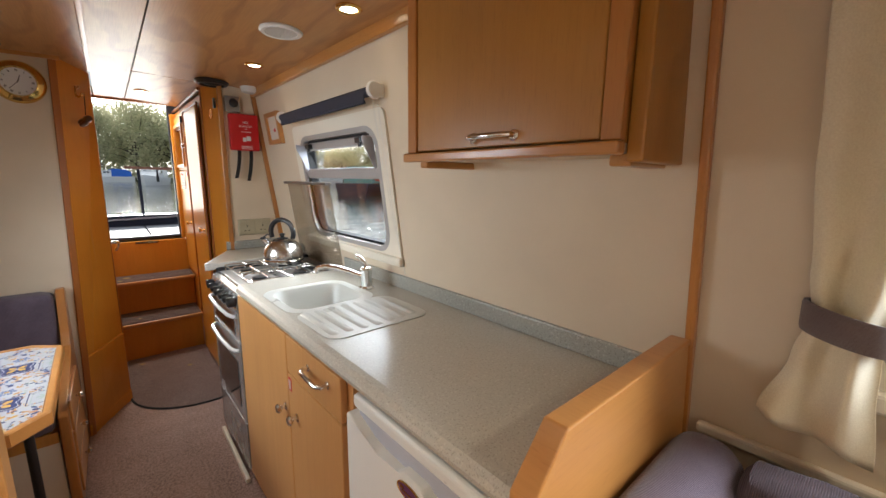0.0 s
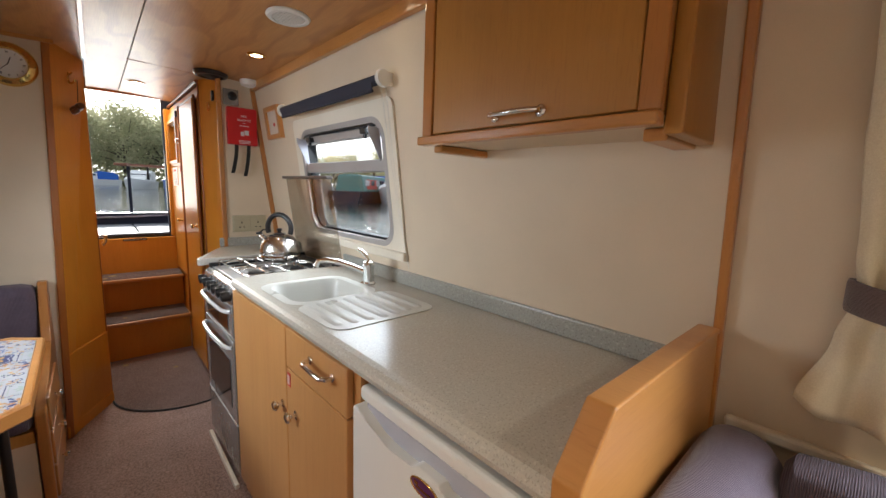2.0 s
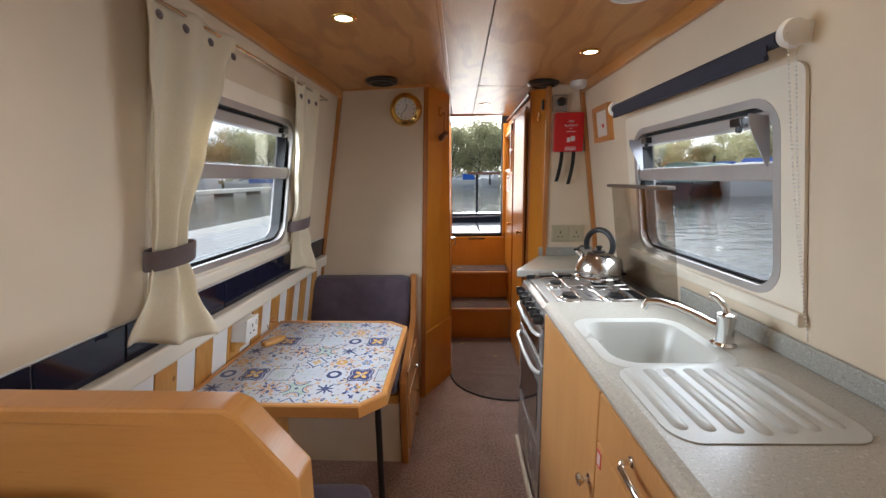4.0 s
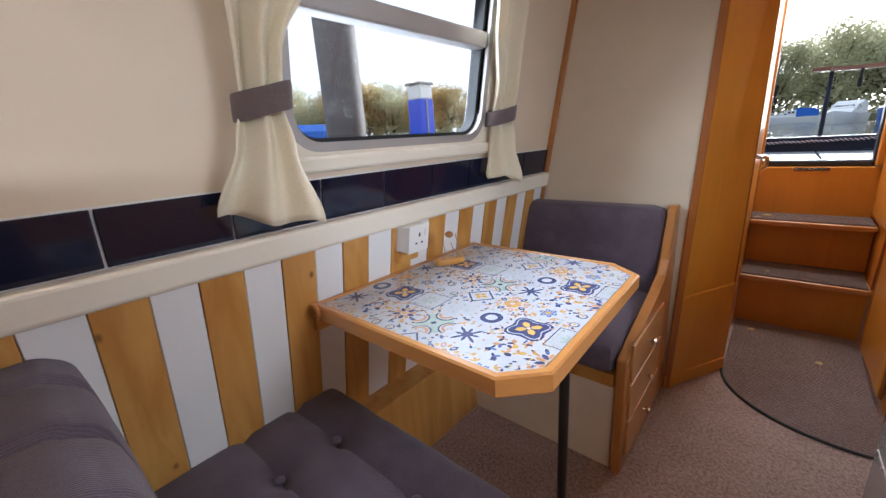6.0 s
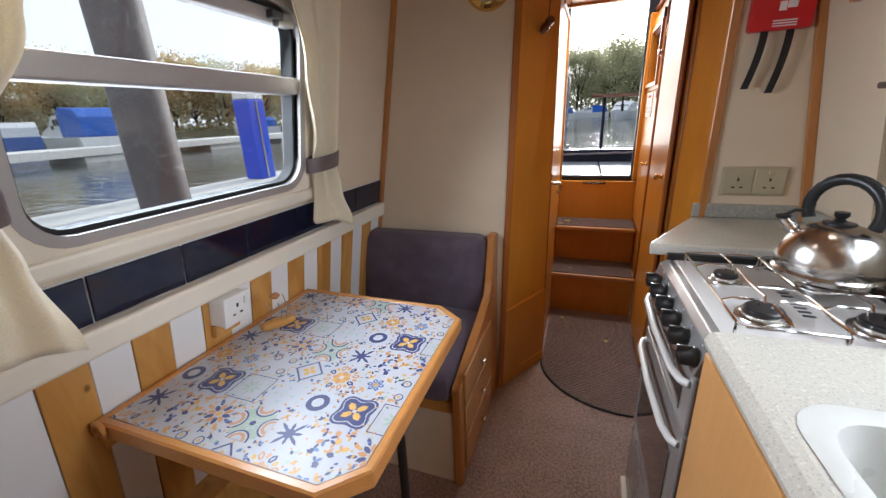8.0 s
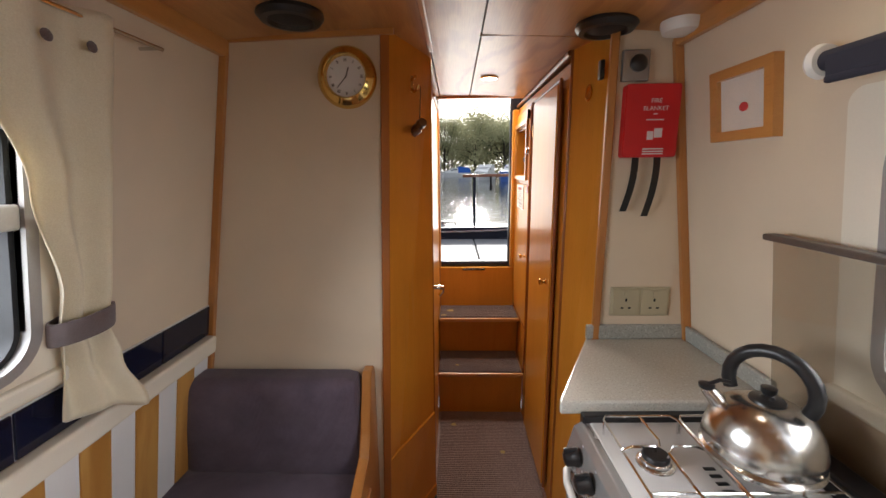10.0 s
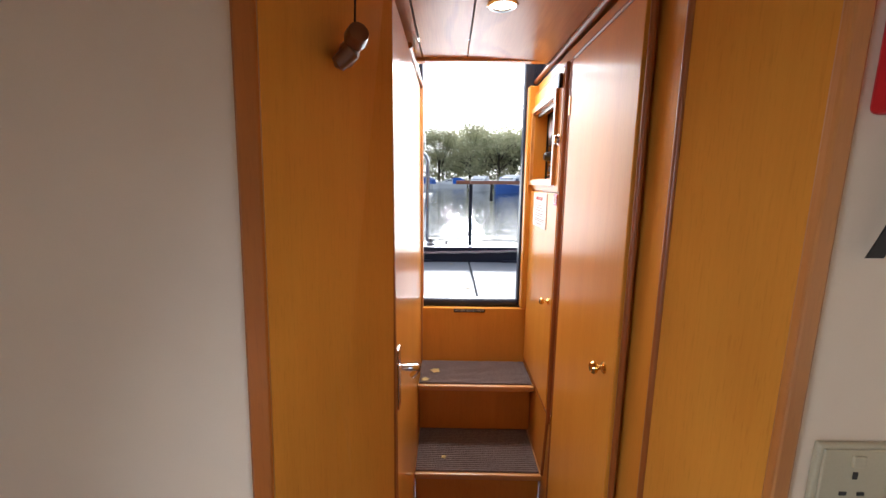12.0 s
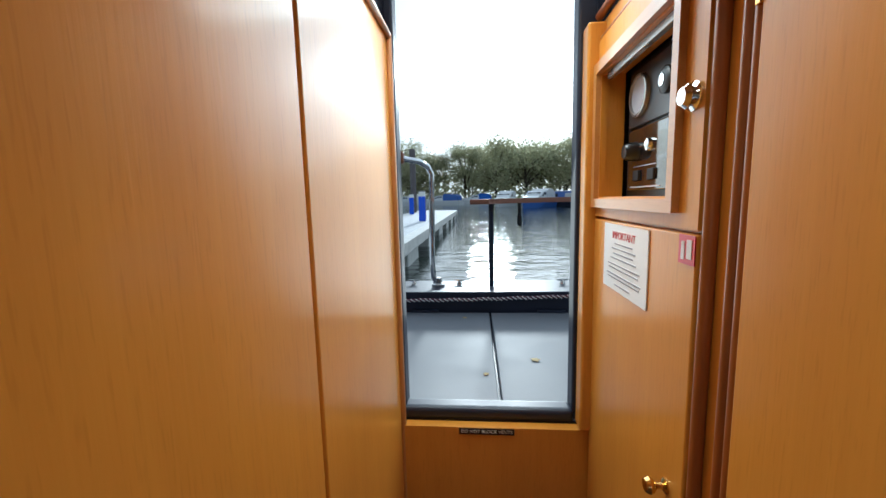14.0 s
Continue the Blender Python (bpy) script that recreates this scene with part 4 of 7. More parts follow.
for bx, by, r in BURNERS:
    bm = bmesh.new()
    lathe(bm, [(r * 1.25, 0), (r * 1.2, 0.004), (r, 0.006), (r, 0.012), (r * 0.9, 0.014), (0, 0.014)], (bx, by, 0.881), n=24)
    bn = part("burner", bm, M_STEEL, cooker, "steel burner ring", True)
    bm = bmesh.new()
    lathe(bm, [(r * 0.88, 0), (r * 0.88, 0.006), (r * 0.8, 0.009), (0, 0.010)], (bx, by, 0.895), n=24)
    part("burner_cap", bm, M_BLACK, bn, "black burner cap", True)
zt = 0.922
for gx0, gx1 in ((0.622, 0.788), (0.794, 0.962)):
    bm = bmesh.new()
    pts = [(gx0, CK0 + 0.045, zt - 0.008), (gx0, CK1 - 0.06, zt - 0.008), (gx0 + 0.01, CK1 - 0.045, zt - 0.008), (gx1 - 0.01, CK1 - 0.045, zt - 0.008), (gx1, CK1 - 0.06, zt - 0.008), (gx1, CK0 + 0.045, zt - 0.008), (gx1 - 0.01, CK0 + 0.032, zt - 0.008), (gx0 + 0.01, CK0 + 0.032, zt - 0.008)]
    tube(bm, pts, 0.0028, 6, True)
    for by in (2.127, 2.324):
        cx = (gx0 + gx1) / 2
        tube(bm, [(gx0, by, zt - 0.008), (gx0 + 0.02, by, zt), (cx - 0.018, by, zt), (cx - 0.015, by, zt - 0.012)], 0.0028, 6)
        tube(bm, [(gx1, by, zt - 0.008), (gx1 - 0.02, by, zt), (cx + 0.018, by, zt), (cx + 0.015, by, zt - 0.012)], 0.0028, 6)
        tube(bm, [(cx, by - 0.10, zt - 0.004), (cx, by - 0.020, zt), (cx, by - 0.016, zt - 0.012)], 0.0028, 6)
        tube(bm, [(cx, by + 0.10, zt - 0.004), (cx, by + 0.020, zt), (cx, by + 0.016, zt - 0.012)], 0.0028, 6)
    tube(bm, [(gx0, 2.215, zt - 0.008), (gx1, 2.215, zt - 0.008)], 0.0028, 6)
    for px in (gx0, gx1):
        for py in (CK0 + 0.05, CK1 - 0.065):
            tube(bm, [(px, py, zt - 0.008), (px, py, 0.882)], 0.0026, 6)
    part("pan_support", bm, M_CHROME, cooker, "chromed wire pan support", True)
for i in range(8):
    part("vent_slot", boxes((0.780, 2.152 + i * 0.019 + (0.02 if i > 3 else 0), 0.8815, 0.802, 2.160 + i * 0.019 + (0.02 if i > 3 else 0), 0.8835), bev=0.0005), M_BLACK, cooker)
# glass lid, standing open against the window
lid = thing("splash_glass", (1.0, 2.2, 0.90), "tinted glass splash guard standing behind the cooker", "splash guard")
part("lid_glass", mapped(boxes((0.036, 1.96, 0.915, 0.042, 2.465, 1.322), bev=0.002), on_right), M_SMOKEGLASS, lid, "tinted safety glass").visible_shadow = False
part("lid_edge", mapped(boxes((0.030, 1.955, 1.320, 0.062, 2.47, 1.334), bev=0.004), on_right), M_EDGEGREY, lid, "curled steel top edge")
part("rear_vent", boxes((0.978, CK0 + 0.02, 0.868, 1.034, CK1 - 0.012, 0.912), bev=0.006), M_BLACK, cooker, "black vented back rail")
for yy in (1.97, 2.40):
    part("lid_hinge", mapped(boxes((0.026, yy, 0.900, 0.060, yy + 0.06, 0.925), bev=0.006), on_right), M_BLACK, lid, "black plastic hinge")

# kettle on the far back burner
kettle = thing("kettle", (0.866, 2.290, 0.925), "brushed steel whistling kettle with a black handle", "kettle")
KX, KY, KZ = 0.866, 2.290, 0.926
bm = bmesh.new()
lathe(bm, [(0.0, 0), (0.086, 0), (0.095, 0.004), (0.098, 0.014), (0.093, 0.020), (0.096, 0.026), (0.095, 0.045), (0.088, 0.070), (0.077, 0.092), (0.060, 0.108), (0.036, 0.117), (0.030, 0.119), (0.0, 0.121)], (KX, KY, KZ), n=40)
part("kettle_body", bm, M_STEEL, kettle, "", True)
bm = bmesh.new()
lathe(bm, [(0.030, 0.0), (0.028, 0.005), (0.012, 0.008), (0.008, 0.013), (0.013, 0.020), (0.013, 0.028), (0.0, 0.031)], (KX, KY, KZ + 0.118), n=20)
part("kettle_lid", bm, M_BLACK, kettle, "black lid knob", True)
bm = bmesh.new()
tube(bm, [(KX - 0.052, KY + 0.03, KZ + 0.080), (KX - 0.070, KY + 0.042, KZ + 0.105), (KX - 0.080, KY + 0.050, KZ + 0.118)], 0.017, 12, r2=0.012)
part("kettle_spout", bm, M_STEEL, kettle, "", True)
bm = bmesh.new()
lathe(bm, [(0.0, 0), (0.014, 0.001), (0.015, 0.008), (0, 0.013)], (KX - 0.080, KY + 0.050, KZ + 0.117), None, 14)
tube(bm, [(KX - 0.078, KY + 0.048, KZ + 0.126), (KX - 0.064, KY + 0.038, KZ + 0.140), (KX - 0.050, KY + 0.028, KZ + 0.140)], 0.004, 8)
part("whistle", bm, M_BLACK, kettle, "black whistle flap", True)
bm = bmesh.new()
hd = Vector((0.55, -0.83, 0)).normalized()
hp = []
for i in range(15):
    t = radians(205 - 230 * i / 14)
    p = Vector((KX, KY, KZ + 0.150)) + hd * (0.066 * math.cos(t)) + Vector((0, 0, 0.066 * math.sin(t)))
    hp.append(p)
tube(bm, hp, 0.0125, 12)
part("kettle_handle", bm, M_BLACK, kettle, "thick black looped handle", True)

# wall cupboard
wc = thing("wall_cupboard", (0.86, 0.82, 1.40), "honey veneer wall cupboard with a lift-up door", "cupboard")
bm = bmesh.new()
for y0, y1 in ((0.562, 0.580), (1.078, 1.098)):
    prism(bm, [(0.800, 1.415), (XR(0.8, 1.415), 1.415), (XR(0.8, 1.855), 1.855), (0.800, 1.855)], y0, y1, "y", 0.002)
prism(bm, [(0.800, 1.84), (0.93, 1.84), (0.93, 1.855), (0.800, 1.855)], 0.565, 1.078, "y")
part("carcass", bm, M_CUPB, wc)
bm = bmesh.new()
prism(bm, [(0.772, 1.396), (0.800, 1.396), (0.800, 1.417), (0.772, 1.417)], 0.555, 1.110, "y", 0.004)
part("bottom_lipping", bm, M_TRIMY, wc, "lighter varnished lipping")
part("bottom_board", boxes((0.800, 0.562, 1.402, 1.004, 1.105, 1.416), bev=0.001), M_CREAM, wc, "cream lined underside")
for yy in (0.556, 1.068):
    part("side_strip", boxes((0.782, yy, 1.418, 0.800, yy + 0.034, 1.86), bev=0.003), M_TRIM, wc)
dd = part("door", boxes((0.784, 0.592, 1.421, 0.801, 1.064, 1.858), bev=0.003), M_CUPB, wc)
bm = bmesh.new()
bar_handle(bm, (0.784, 0.762, 1.440), (0.784, 0.870, 1.440), (-0.028, 0, 0), 0.0055)
part("door_handle", bm, M_CHROME, dd, "chrome bar handle", True)
part("end_board", boxes((0.815, 0.533, 1.386, 1.004, 0.561, 1.86), bev=0.004), M_CUPB, wc, "thicker varnished end board")
part("bracket", boxes((0.84, 0.561, 1.380, 1.004, 0.600, 1.401), bev=0.004), M_TRIMX, wc)
part("bracket", boxes((0.82, 1.07, 1.382, 1.004, 1.10, 1.401), bev=0.005), M_TRIMX, wc)

# the galley run follows the cabin side, a little off the axis of the corridor
RUN = Matrix.Translation((0.553, 1.9, 0)) @ Matrix.Rotation(0.022, 4, "Z") @ Matrix.Translation((-0.557, -1.9, 0))
for ob in (worktop, sink, tap, fridge, cooker, kettle, wc) + tuple(galley_units):
    ob.matrix_basis = RUN @ Matrix.Translation(ob.location)
fridge.matrix_basis = fridge.matrix_basis @ Matrix.Translation((0, 0.022, 0)) @ Matrix.Diagonal((1, 1.09, 1, 1))

# ---- dinette ----
def cushion(bm, x0, y0, z0, x1, y1, z1, r=0.03, cuts=13, face="z", seams=(), buttons=(), puff=0.012, depth=0.012):
    """A stuffed cushion: rounded box, puffed on one face, with stitched seams and buttons pulled in.
    seams: (axis, place) across the face; buttons: places on the face."""
    g = bmesh.ops.create_cube(bm, size=2)
    vs0 = set(g["verts"])
    es = list({e for v in vs0 for e in v.link_edges})
    bmesh.ops.subdivide_edges(bm, edges=es, cuts=cuts, use_grid_fill=True)
    c = Vector(((x0 + x1) / 2, (y0 + y1) / 2, (z0 + z1) / 2))
    h = Vector(((x1 - x0) / 2, (y1 - y0) / 2, (z1 - z0) / 2))
    ax = {"x": 0, "y": 1, "z": 2}[face[-1]]
    sgn = -1 if face[0] == "-" else 1
    oth = [i for i in range(3) if i != ax]
    for v in bm.verts:
        p = Vector([v.co[i] * h[i] for i in range(3)])
        inner = Vector([max(-h[i] + r, min(h[i] - r, p[i])) for i in range(3)])
        d = p - inner
        q = inner + (d.normalized() * r if d.length > 1e-9 else d)
        if v.co[ax] * sgn > 0.2:
            u, w = v.co[oth[0]], v.co[oth[1]]
            k = (1 - u ** 4) * (1 - w ** 4) * puff
            full = c + q
            for sa, sp in seams:
                k -= depth * math.exp(-((full[sa] - sp) / 0.013) ** 2)
            for bp in buttons:
                dd2 = (full[oth[0]] - bp[0]) ** 2 + (full[oth[1]] - bp[1]) ** 2
                k -= 1.6 * depth * math.exp(-dd2 / 0.0009)
            q[ax] += sgn * k * max(0.0, min(1.0, (v.co[ax] * sgn - 0.2) / 0.8))
        v.co = c + q
    return bm


def button_at(bm, c, turn):
    lathe(bm, [(0.011, -0.004), (0.012, 0.002), (0.008, 0.006), (0, 0.007)], c, turn, 14)
    return bm


pipe_box = thing("pipe_box", (-0.66, 1.97, 0), "pale pine pipe boxing along the wall under the table", "pipe box")
part("front_board", boxes((-0.612, 1.652, 0.0, -0.598, 2.284, 0.288), bev=0.002), M_PINE, pipe_box)
part("top_board", boxes((-0.735, 1.652, 0.288, -0.594, 2.284, 0.302), bev=0.003), M_PINE, pipe_box)

# far bench, against the bulkhead
bench = thing("dinette_bench", (-0.35, 2.6, 0), "dinette bench with plum cushions and a wooden end", "bench", "dinette benches")
part("seat_front", boxes((-0.71, 2.285, 0.0, -0.05, 2.305, 0.315), bev=0.002), M_CREAMTRIM, bench, "cream painted bench front")
part("front_rail", boxes((-0.70, 2.28, 0.315, -0.05, 2.305, 0.362), bev=0.003), M_PINE, bench, "pine rail below the cushion")
part("seat_base", boxes((-0.72, 2.305, 0.33, -0.05, 2.88, 0.362), bev=0.002), M_PINE, bench)
bm = bmesh.new()
prism(bm, [(2.27, 0), (2.27, 0.425), (2.285, 0.437), (2.60, 0.520), (2.72, 0.56), (2.755, 0.62), (2.80, 0.80), (2.815, 0.815), (2.86, 0.815), (2.855, 0.80), (2.855, 0)], -0.045, -0.012, "x", 0.006, 3)
ep = part("end_panel", bm, M_TRIM, bench, "honey varnished bench end")
for yy, z in ((2.50, 0.40), (2.50, 0.26), (2.50, 0.12)):
    part("knob", round_knob(bmesh.new(), (-0.012, yy, z), turned("Y", 90), 0.012), M_CHROME, ep, "small chrome knob", True)
    part("drawer_front", boxes((-0.013, 2.31, z - 0.065, -0.004, 2.70, z + 0.065), bev=0.003), M_DOORS, ep)
bm = cushion(bmesh.new(), -0.70, 2.255, 0.362, -0.05, 2.80, 0.475, 0.035, 13, "z", [(0, -0.36)], [(-0.5, 2.52), (-0.2, 2.52)])
part("seat_cushion", bm, M_PLUM, bench, "plum grey corduroy seat cushion", True)
bm = cushion(bmesh.new(), -0.665, 2.745, 0.44, -0.05, 2.860, 0.812, 0.035, 13, "-y", [(0, -0.36)], [(-0.46, 0.66), (-0.26, 0.66)])
bc = part("back_cushion", bm, M_PLUM, bench, "plum grey corduroy back cushion", True)
for bx in (-0.46, -0.26):
    part("button", button_at(bmesh.new(), (bx, 2.756, 0.66), turned("X", 90)), M_PLUM, bc, "", True)

# near bench, with a tall panel at its back
bench = thing("dinette_bench", (-0.35, 1.4, 0), "dinette bench with tufted plum cushions", "bench", "dinette benches")
part("seat_front", boxes((-0.71, 1.63, 0.0, -0.05, 1.65, 0.300), bev=0.002), M_CREAMTRIM, bench, "cream painted bench front")
part("seat_base", boxes((-0.72, 1.08, 0.285, -0.05, 1.66, 0.318), bev=0.003), M_PINE, bench)
part("end_panel", boxes((-0.05, 1.07, 0.0, -0.02, 1.655, 0.33), bev=0.005), M_TRIM, bench, "honey varnished bench end")
BU = [(-0.47, 1.40), (-0.20, 1.40), (-0.47, 1.545), (-0.20, 1.545)]
bm = cushion(bmesh.new(), -0.695, 1.17, 0.318, -0.035, 1.685, 0.425, 0.04, 21, "z", [(0, -0.47), (0, -0.20), (1, 1.40), (1, 1.545)], BU, 0.018, 0.017)
sc = part("seat_cushion", bm, M_PLUM, bench, "tufted plum grey corduroy seat cushion", True)
for bx, by in BU:
    part("button", button_at(bmesh.new(), (bx, by, 0.424), turned("X", 0)), M_PLUM, sc, "", True)
bm = cushion(bmesh.new(), -0.665, 1.046, 0.40, -0.005, 1.160, 0.818, 0.045, 41, "y", [(0, -0.50), (0, -0.33), (0, -0.16)], [], 0.016, 0.022)
for v in bm.verts:
    if v.co.y > 1.09:                 # it leans back a little
        v.co.y += 0.11 * (0.818 - v.co.z)
    for sx in (-0.50, -0.33, -0.16):  # the channels run on over the top
        v.co.z -= 0.013 * math.exp(-((v.co.x - sx) / 0.013) ** 2) * max(0.0, min(1.0, (v.co.z - 0.72) / 0.08))
part("back_cushion", bm, M_PLUM, bench, "channelled plum grey back cushion", True)
bm = bmesh.new()
prism(bm, [(-0.72, 0.0), (0.046, 0.0), (0.046, 1.005), (0.040, 1.017), (-0.020, 1.090), (-0.032, 1.096), (-0.560, 1.096)], 1.006, 1.038, "y", 0.005, 3)
screen = solo("dinette_screen", bm, M_TRIMX, "honey varnished screen panel with a cut corner behind the bench", "panel")
bm = bmesh.new()
prism(bm, [(0.018, 0.0), (0.052, 0.0), (0.052, 1.015), (-0.016, 1.100), (-0.034, 1.108), (-0.575, 1.108), (-0.575, 1.090), (-0.042, 1.090), (-0.028, 1.084), (0.018, 1.005)], 1.000, 1.044, "y", 0.004, 2)
part("capping", bm, M_TRIMY, screen, "rounded varnished capping")

# saloon cabinet in front of the screen
sal = thing("saloon_cabinet", (-0.3, 0.8, 0), "honey varnished low cabinet with a raised rim", "cabinet")
part("body", boxes((-0.70, 0.50, 0.0, 0.004, 0.998, 0.905), bev=0.003), M_TRIMX, sal)
part("top", boxes((-0.66, 0.495, 0.905, 0.010, 0.998, 0.925), bev=0.003), M_TRIMX, sal)
part("rim", boxes((-0.018, 0.50, 0.925, 0.012, 0.996, 0.962), bev=0.006), M_TRIMY, sal, "rounded varnished rim")
bm = boxes((-0.42, 0.71, 0.926, -0.140, 0.960, 1.005), bev=0.006)
solo("black_box", bm, M_BLACK, "small black plastic box on the cabinet", "box")

# table
table = thing("dinette_table", (-0.3, 1.95, 0), "wall-hung table with a tile print top and wooden lipping", "table")
TOP = 0.722
outline = [(-0.605, 1.612), (-0.050, 1.612), (0.020, 1.682), (0.010, 2.235), (-0.075, 2.302), (-0.600, 2.302)]
def inset_poly(pts, d):
    out = []
    n = len(pts)
    for i in range(n):
        a, b, c = Vector(pts[i - 1]), Vector(pts[i]), Vector(pts[(i + 1) % n])
        e1, e2 = (b - a).normalized(), (c - b).normalized()
        n1, n2 = Vector((-e1.y, e1.x)), Vector((-e2.y, e2.x))
        k = d / (1 + n1.dot(n2))
        out.append(tuple(b + (n1 + n2) * k))
    return out
inner = inset_poly(outline, 0.020)
bm = bmesh.new()
n = len(outline)
rows_ = [[bm.verts.new((*p, z)) for p in loop] for loop, z in ((inner, TOP - 0.001), (inset_poly(outline, 0.016), TOP + 0.003), (inset_poly(outline, 0.004), TOP + 0.003), (outline, TOP - 0.001), (outline, TOP - 0.034), (inset_poly(outline, 0.006), TOP - 0.040))]
for A, B in zip(rows_, rows_[1:]):
    for i in range(n):
        bm.faces.new((A[i], A[(i + 1) % n], B[(i + 1) % n], B[i]))
bm.faces.new(rows_[-1])
part("lipping", bm, M_TRIMX, table, "honey varnished hardwood lipping")
bm = bmesh.new()
prism(bm, inner, TOP - 0.012, TOP, "z")
M_PRINTBASE = plain("pale printed vinyl", (0.46, 0.475, 0.515), 0.34, var=0.05, scale=14)
tabletop = part("tabletop", bm, M_PRINTBASE, table, "white vinyl top printed with patterned tiles")
bm = bmesh.new()
tube(bm, [(-0.075, 1.955, 0.0), (-0.075, 1.955, TOP - 0.04)], 0.0125, 14)
lathe(bm, [(0.022, 0), (0.022, 0.012), (0.014, 0.016)], (-0.075, 1.955, 0.0), n=16)
part("leg", bm, M_BLACK, table, "thin black steel leg", True)
part("wall_batten", boxes((-0.628, 1.615, TOP - 0.075, -0.60, 2.295, TOP - 0.036), bev=0.003), M_PINE, table, "pine batten on the wall")
part("hook", tube(bmesh.new(), arc((-0.585, 1.607, TOP - 0.012), 0.016, -60, 240, "xz", 10), 0.006, 8), M_TRIMX, table, "", True)

# ---- dinette wall ----
strips = thing("panel_striped", (-0.62, 1.9, 0), "wall panelling of white and varnished pine boards", "panelling", "", "structure")
PINE_AT = (0.69, 0.86, 1.03, 1.201, 1.371, 1.544, 1.713, 1.887, 2.050, 2.212, 2.372, 2.531, 2.690)
for y0, y2 in zip(PINE_AT, PINE_AT[1:] + (2.842,)):
    y1 = y0 + 0.52 * min(0.168, y2 - y0)
    part("pine_board", mapped(boxes((0.001, y0 + 0.0008, 0.0, 0.012, y1 - 0.0008, 0.876), bev=0.0015, seg=1), on_left), M_PINE, strips)
    part("white_board", mapped(boxes((0.001, y1 + 0.0008, 0.0, 0.010, y2 - 0.0008, 0.876), bev=0.0015, seg=1), on_left), M_WHITE, strips)
rail = mapped(boxes((0.0, 0.60, 0.872, 0.040, 2.842, 0.934), bev=0.010, seg=3), on_left)
solo("trim_dado_rail", rail, M_CREAMTRIM, "cream painted rounded dado rail along the dinette", "rail", "structure")
tiles = thing("panel_tiles", (-0.59, 1.9, 0.93), "row of navy glazed tiles below the window", "tiles", "", "structure")
part("grout_bed", mapped(boxes((0.0, 0.60, 0.934, 0.004, 2.842, 1.040), bev=0), on_left), M_GROUT, tiles, "white grout")
JOINTS = (0.619, 0.827, 1.035, 1.243, 1.451, 1.658, 1.857, 2.052, 2.246, 2.436, 2.625, 2.840)
for y0, y1 in zip(JOINTS, JOINTS[1:]):
    part("tile", mapped(boxes((0.004, y0 + 0.002, 0.937, 0.0105, y1 - 0.002, 1.037), bev=0.002), on_left), M_NAVYTILE, tiles)

# surface sockets on the striped wall
sk = thing("wall_socket", (-0.58, 1.95, 0.77), "white single socket on a deep surface box", "socket")
part("back_box", mapped(boxes((0.010, 1.905, 0.789, 0.060, 1.985, 0.871), bev=0.004), on_left), M_WHITEPL, sk)
fp = part("face_plate", mapped(boxes((0.060, 1.903, 0.787, 0.069, 1.987, 0.873), bev=0.003), on_left), M_WHITEPL, sk)
part("pin_hole", mapped(boxes((0.0685, 1.942, 0.836, 0.0700, 1.948, 0.847), (0.0685, 1.929, 0.814, 0.0700, 1.937, 0.819), (0.0685, 1.953, 0.814, 0.0700, 1.961, 0.819), bev=0), on_left), M_BLACK, fp)
part("switch", mapped(boxes((0.0685, 1.966, 0.836, 0.0730, 1.978, 0.858), bev=0.001), on_left), M_WHITEPL, fp)
bm = mapped(boxes((0.012, 1.904, 0.752, 0.030, 1.986, 0.788), bev=0.002), on_left)
solo("socket_batten", bm, M_PINE, "small pine batten below the surface socket", "batten")

# table print: patterned tiles, one motif a cell
def ink(name, c):
    return plain(name, c, 0.34, var=0.12, scale=40)


INKS = [ink("navy ink", (0.055, 0.068, 0.175)), ink("blue ink", (0.11, 0.18, 0.40)), ink("ochre ink", (0.60, 0.36, 0.09)), ink("terracotta ink", (0.52, 0.27, 0.13)), ink("sage ink", (0.36, 0.45, 0.38)), ink("white ink", (0.46, 0.475, 0.515)), ink("pale blue ink", (0.40, 0.49, 0.60))]
rng = random.Random(5)
bm = bmesh.new()
LV = [0.0003, 0.0007, 0.0011, 0.0015]


RIM = inset_poly(inner, 0.001)


def trimmed(pts):
    """Cuts a printed shape off at the edge of the table top."""
    out = [Vector(p) for p in pts]
    for i in range(len(RIM)):
        a, e = Vector(RIM[i]), Vector(RIM[(i + 1) % len(RIM)]) - Vector(RIM[i])
        src, out = out, []
        for k, p in enumerate(src):
            q = src[k - 1]
            dp, dq = e.cross(p - a), e.cross(q - a)
            if (dp > 0) != (dq > 0):
                out.append(q.lerp(p, dq / (dq - dp)))
            if dp > 0:
                out.append(p)
    return out


def poly(pts, c, lv):
    pts = trimmed(pts)
    if len(pts) > 2:
        z = TOP + LV[lv] + 0.000009 * (len(bm.faces) % 41)     # no two inks in one plane
        f = bm.faces.new([bm.verts.new((p[0], p[1], z)) for p in pts])
        f.material_index = c


def disc(cx, cy, r, c, lv, n=16, sq=1.0, a0=0.0):
    poly([(cx + r * math.cos(a0 + 2 * math.pi * i / n), cy + r * sq * math.sin(a0 + 2 * math.pi * i / n)) for i in range(n)], c, lv)


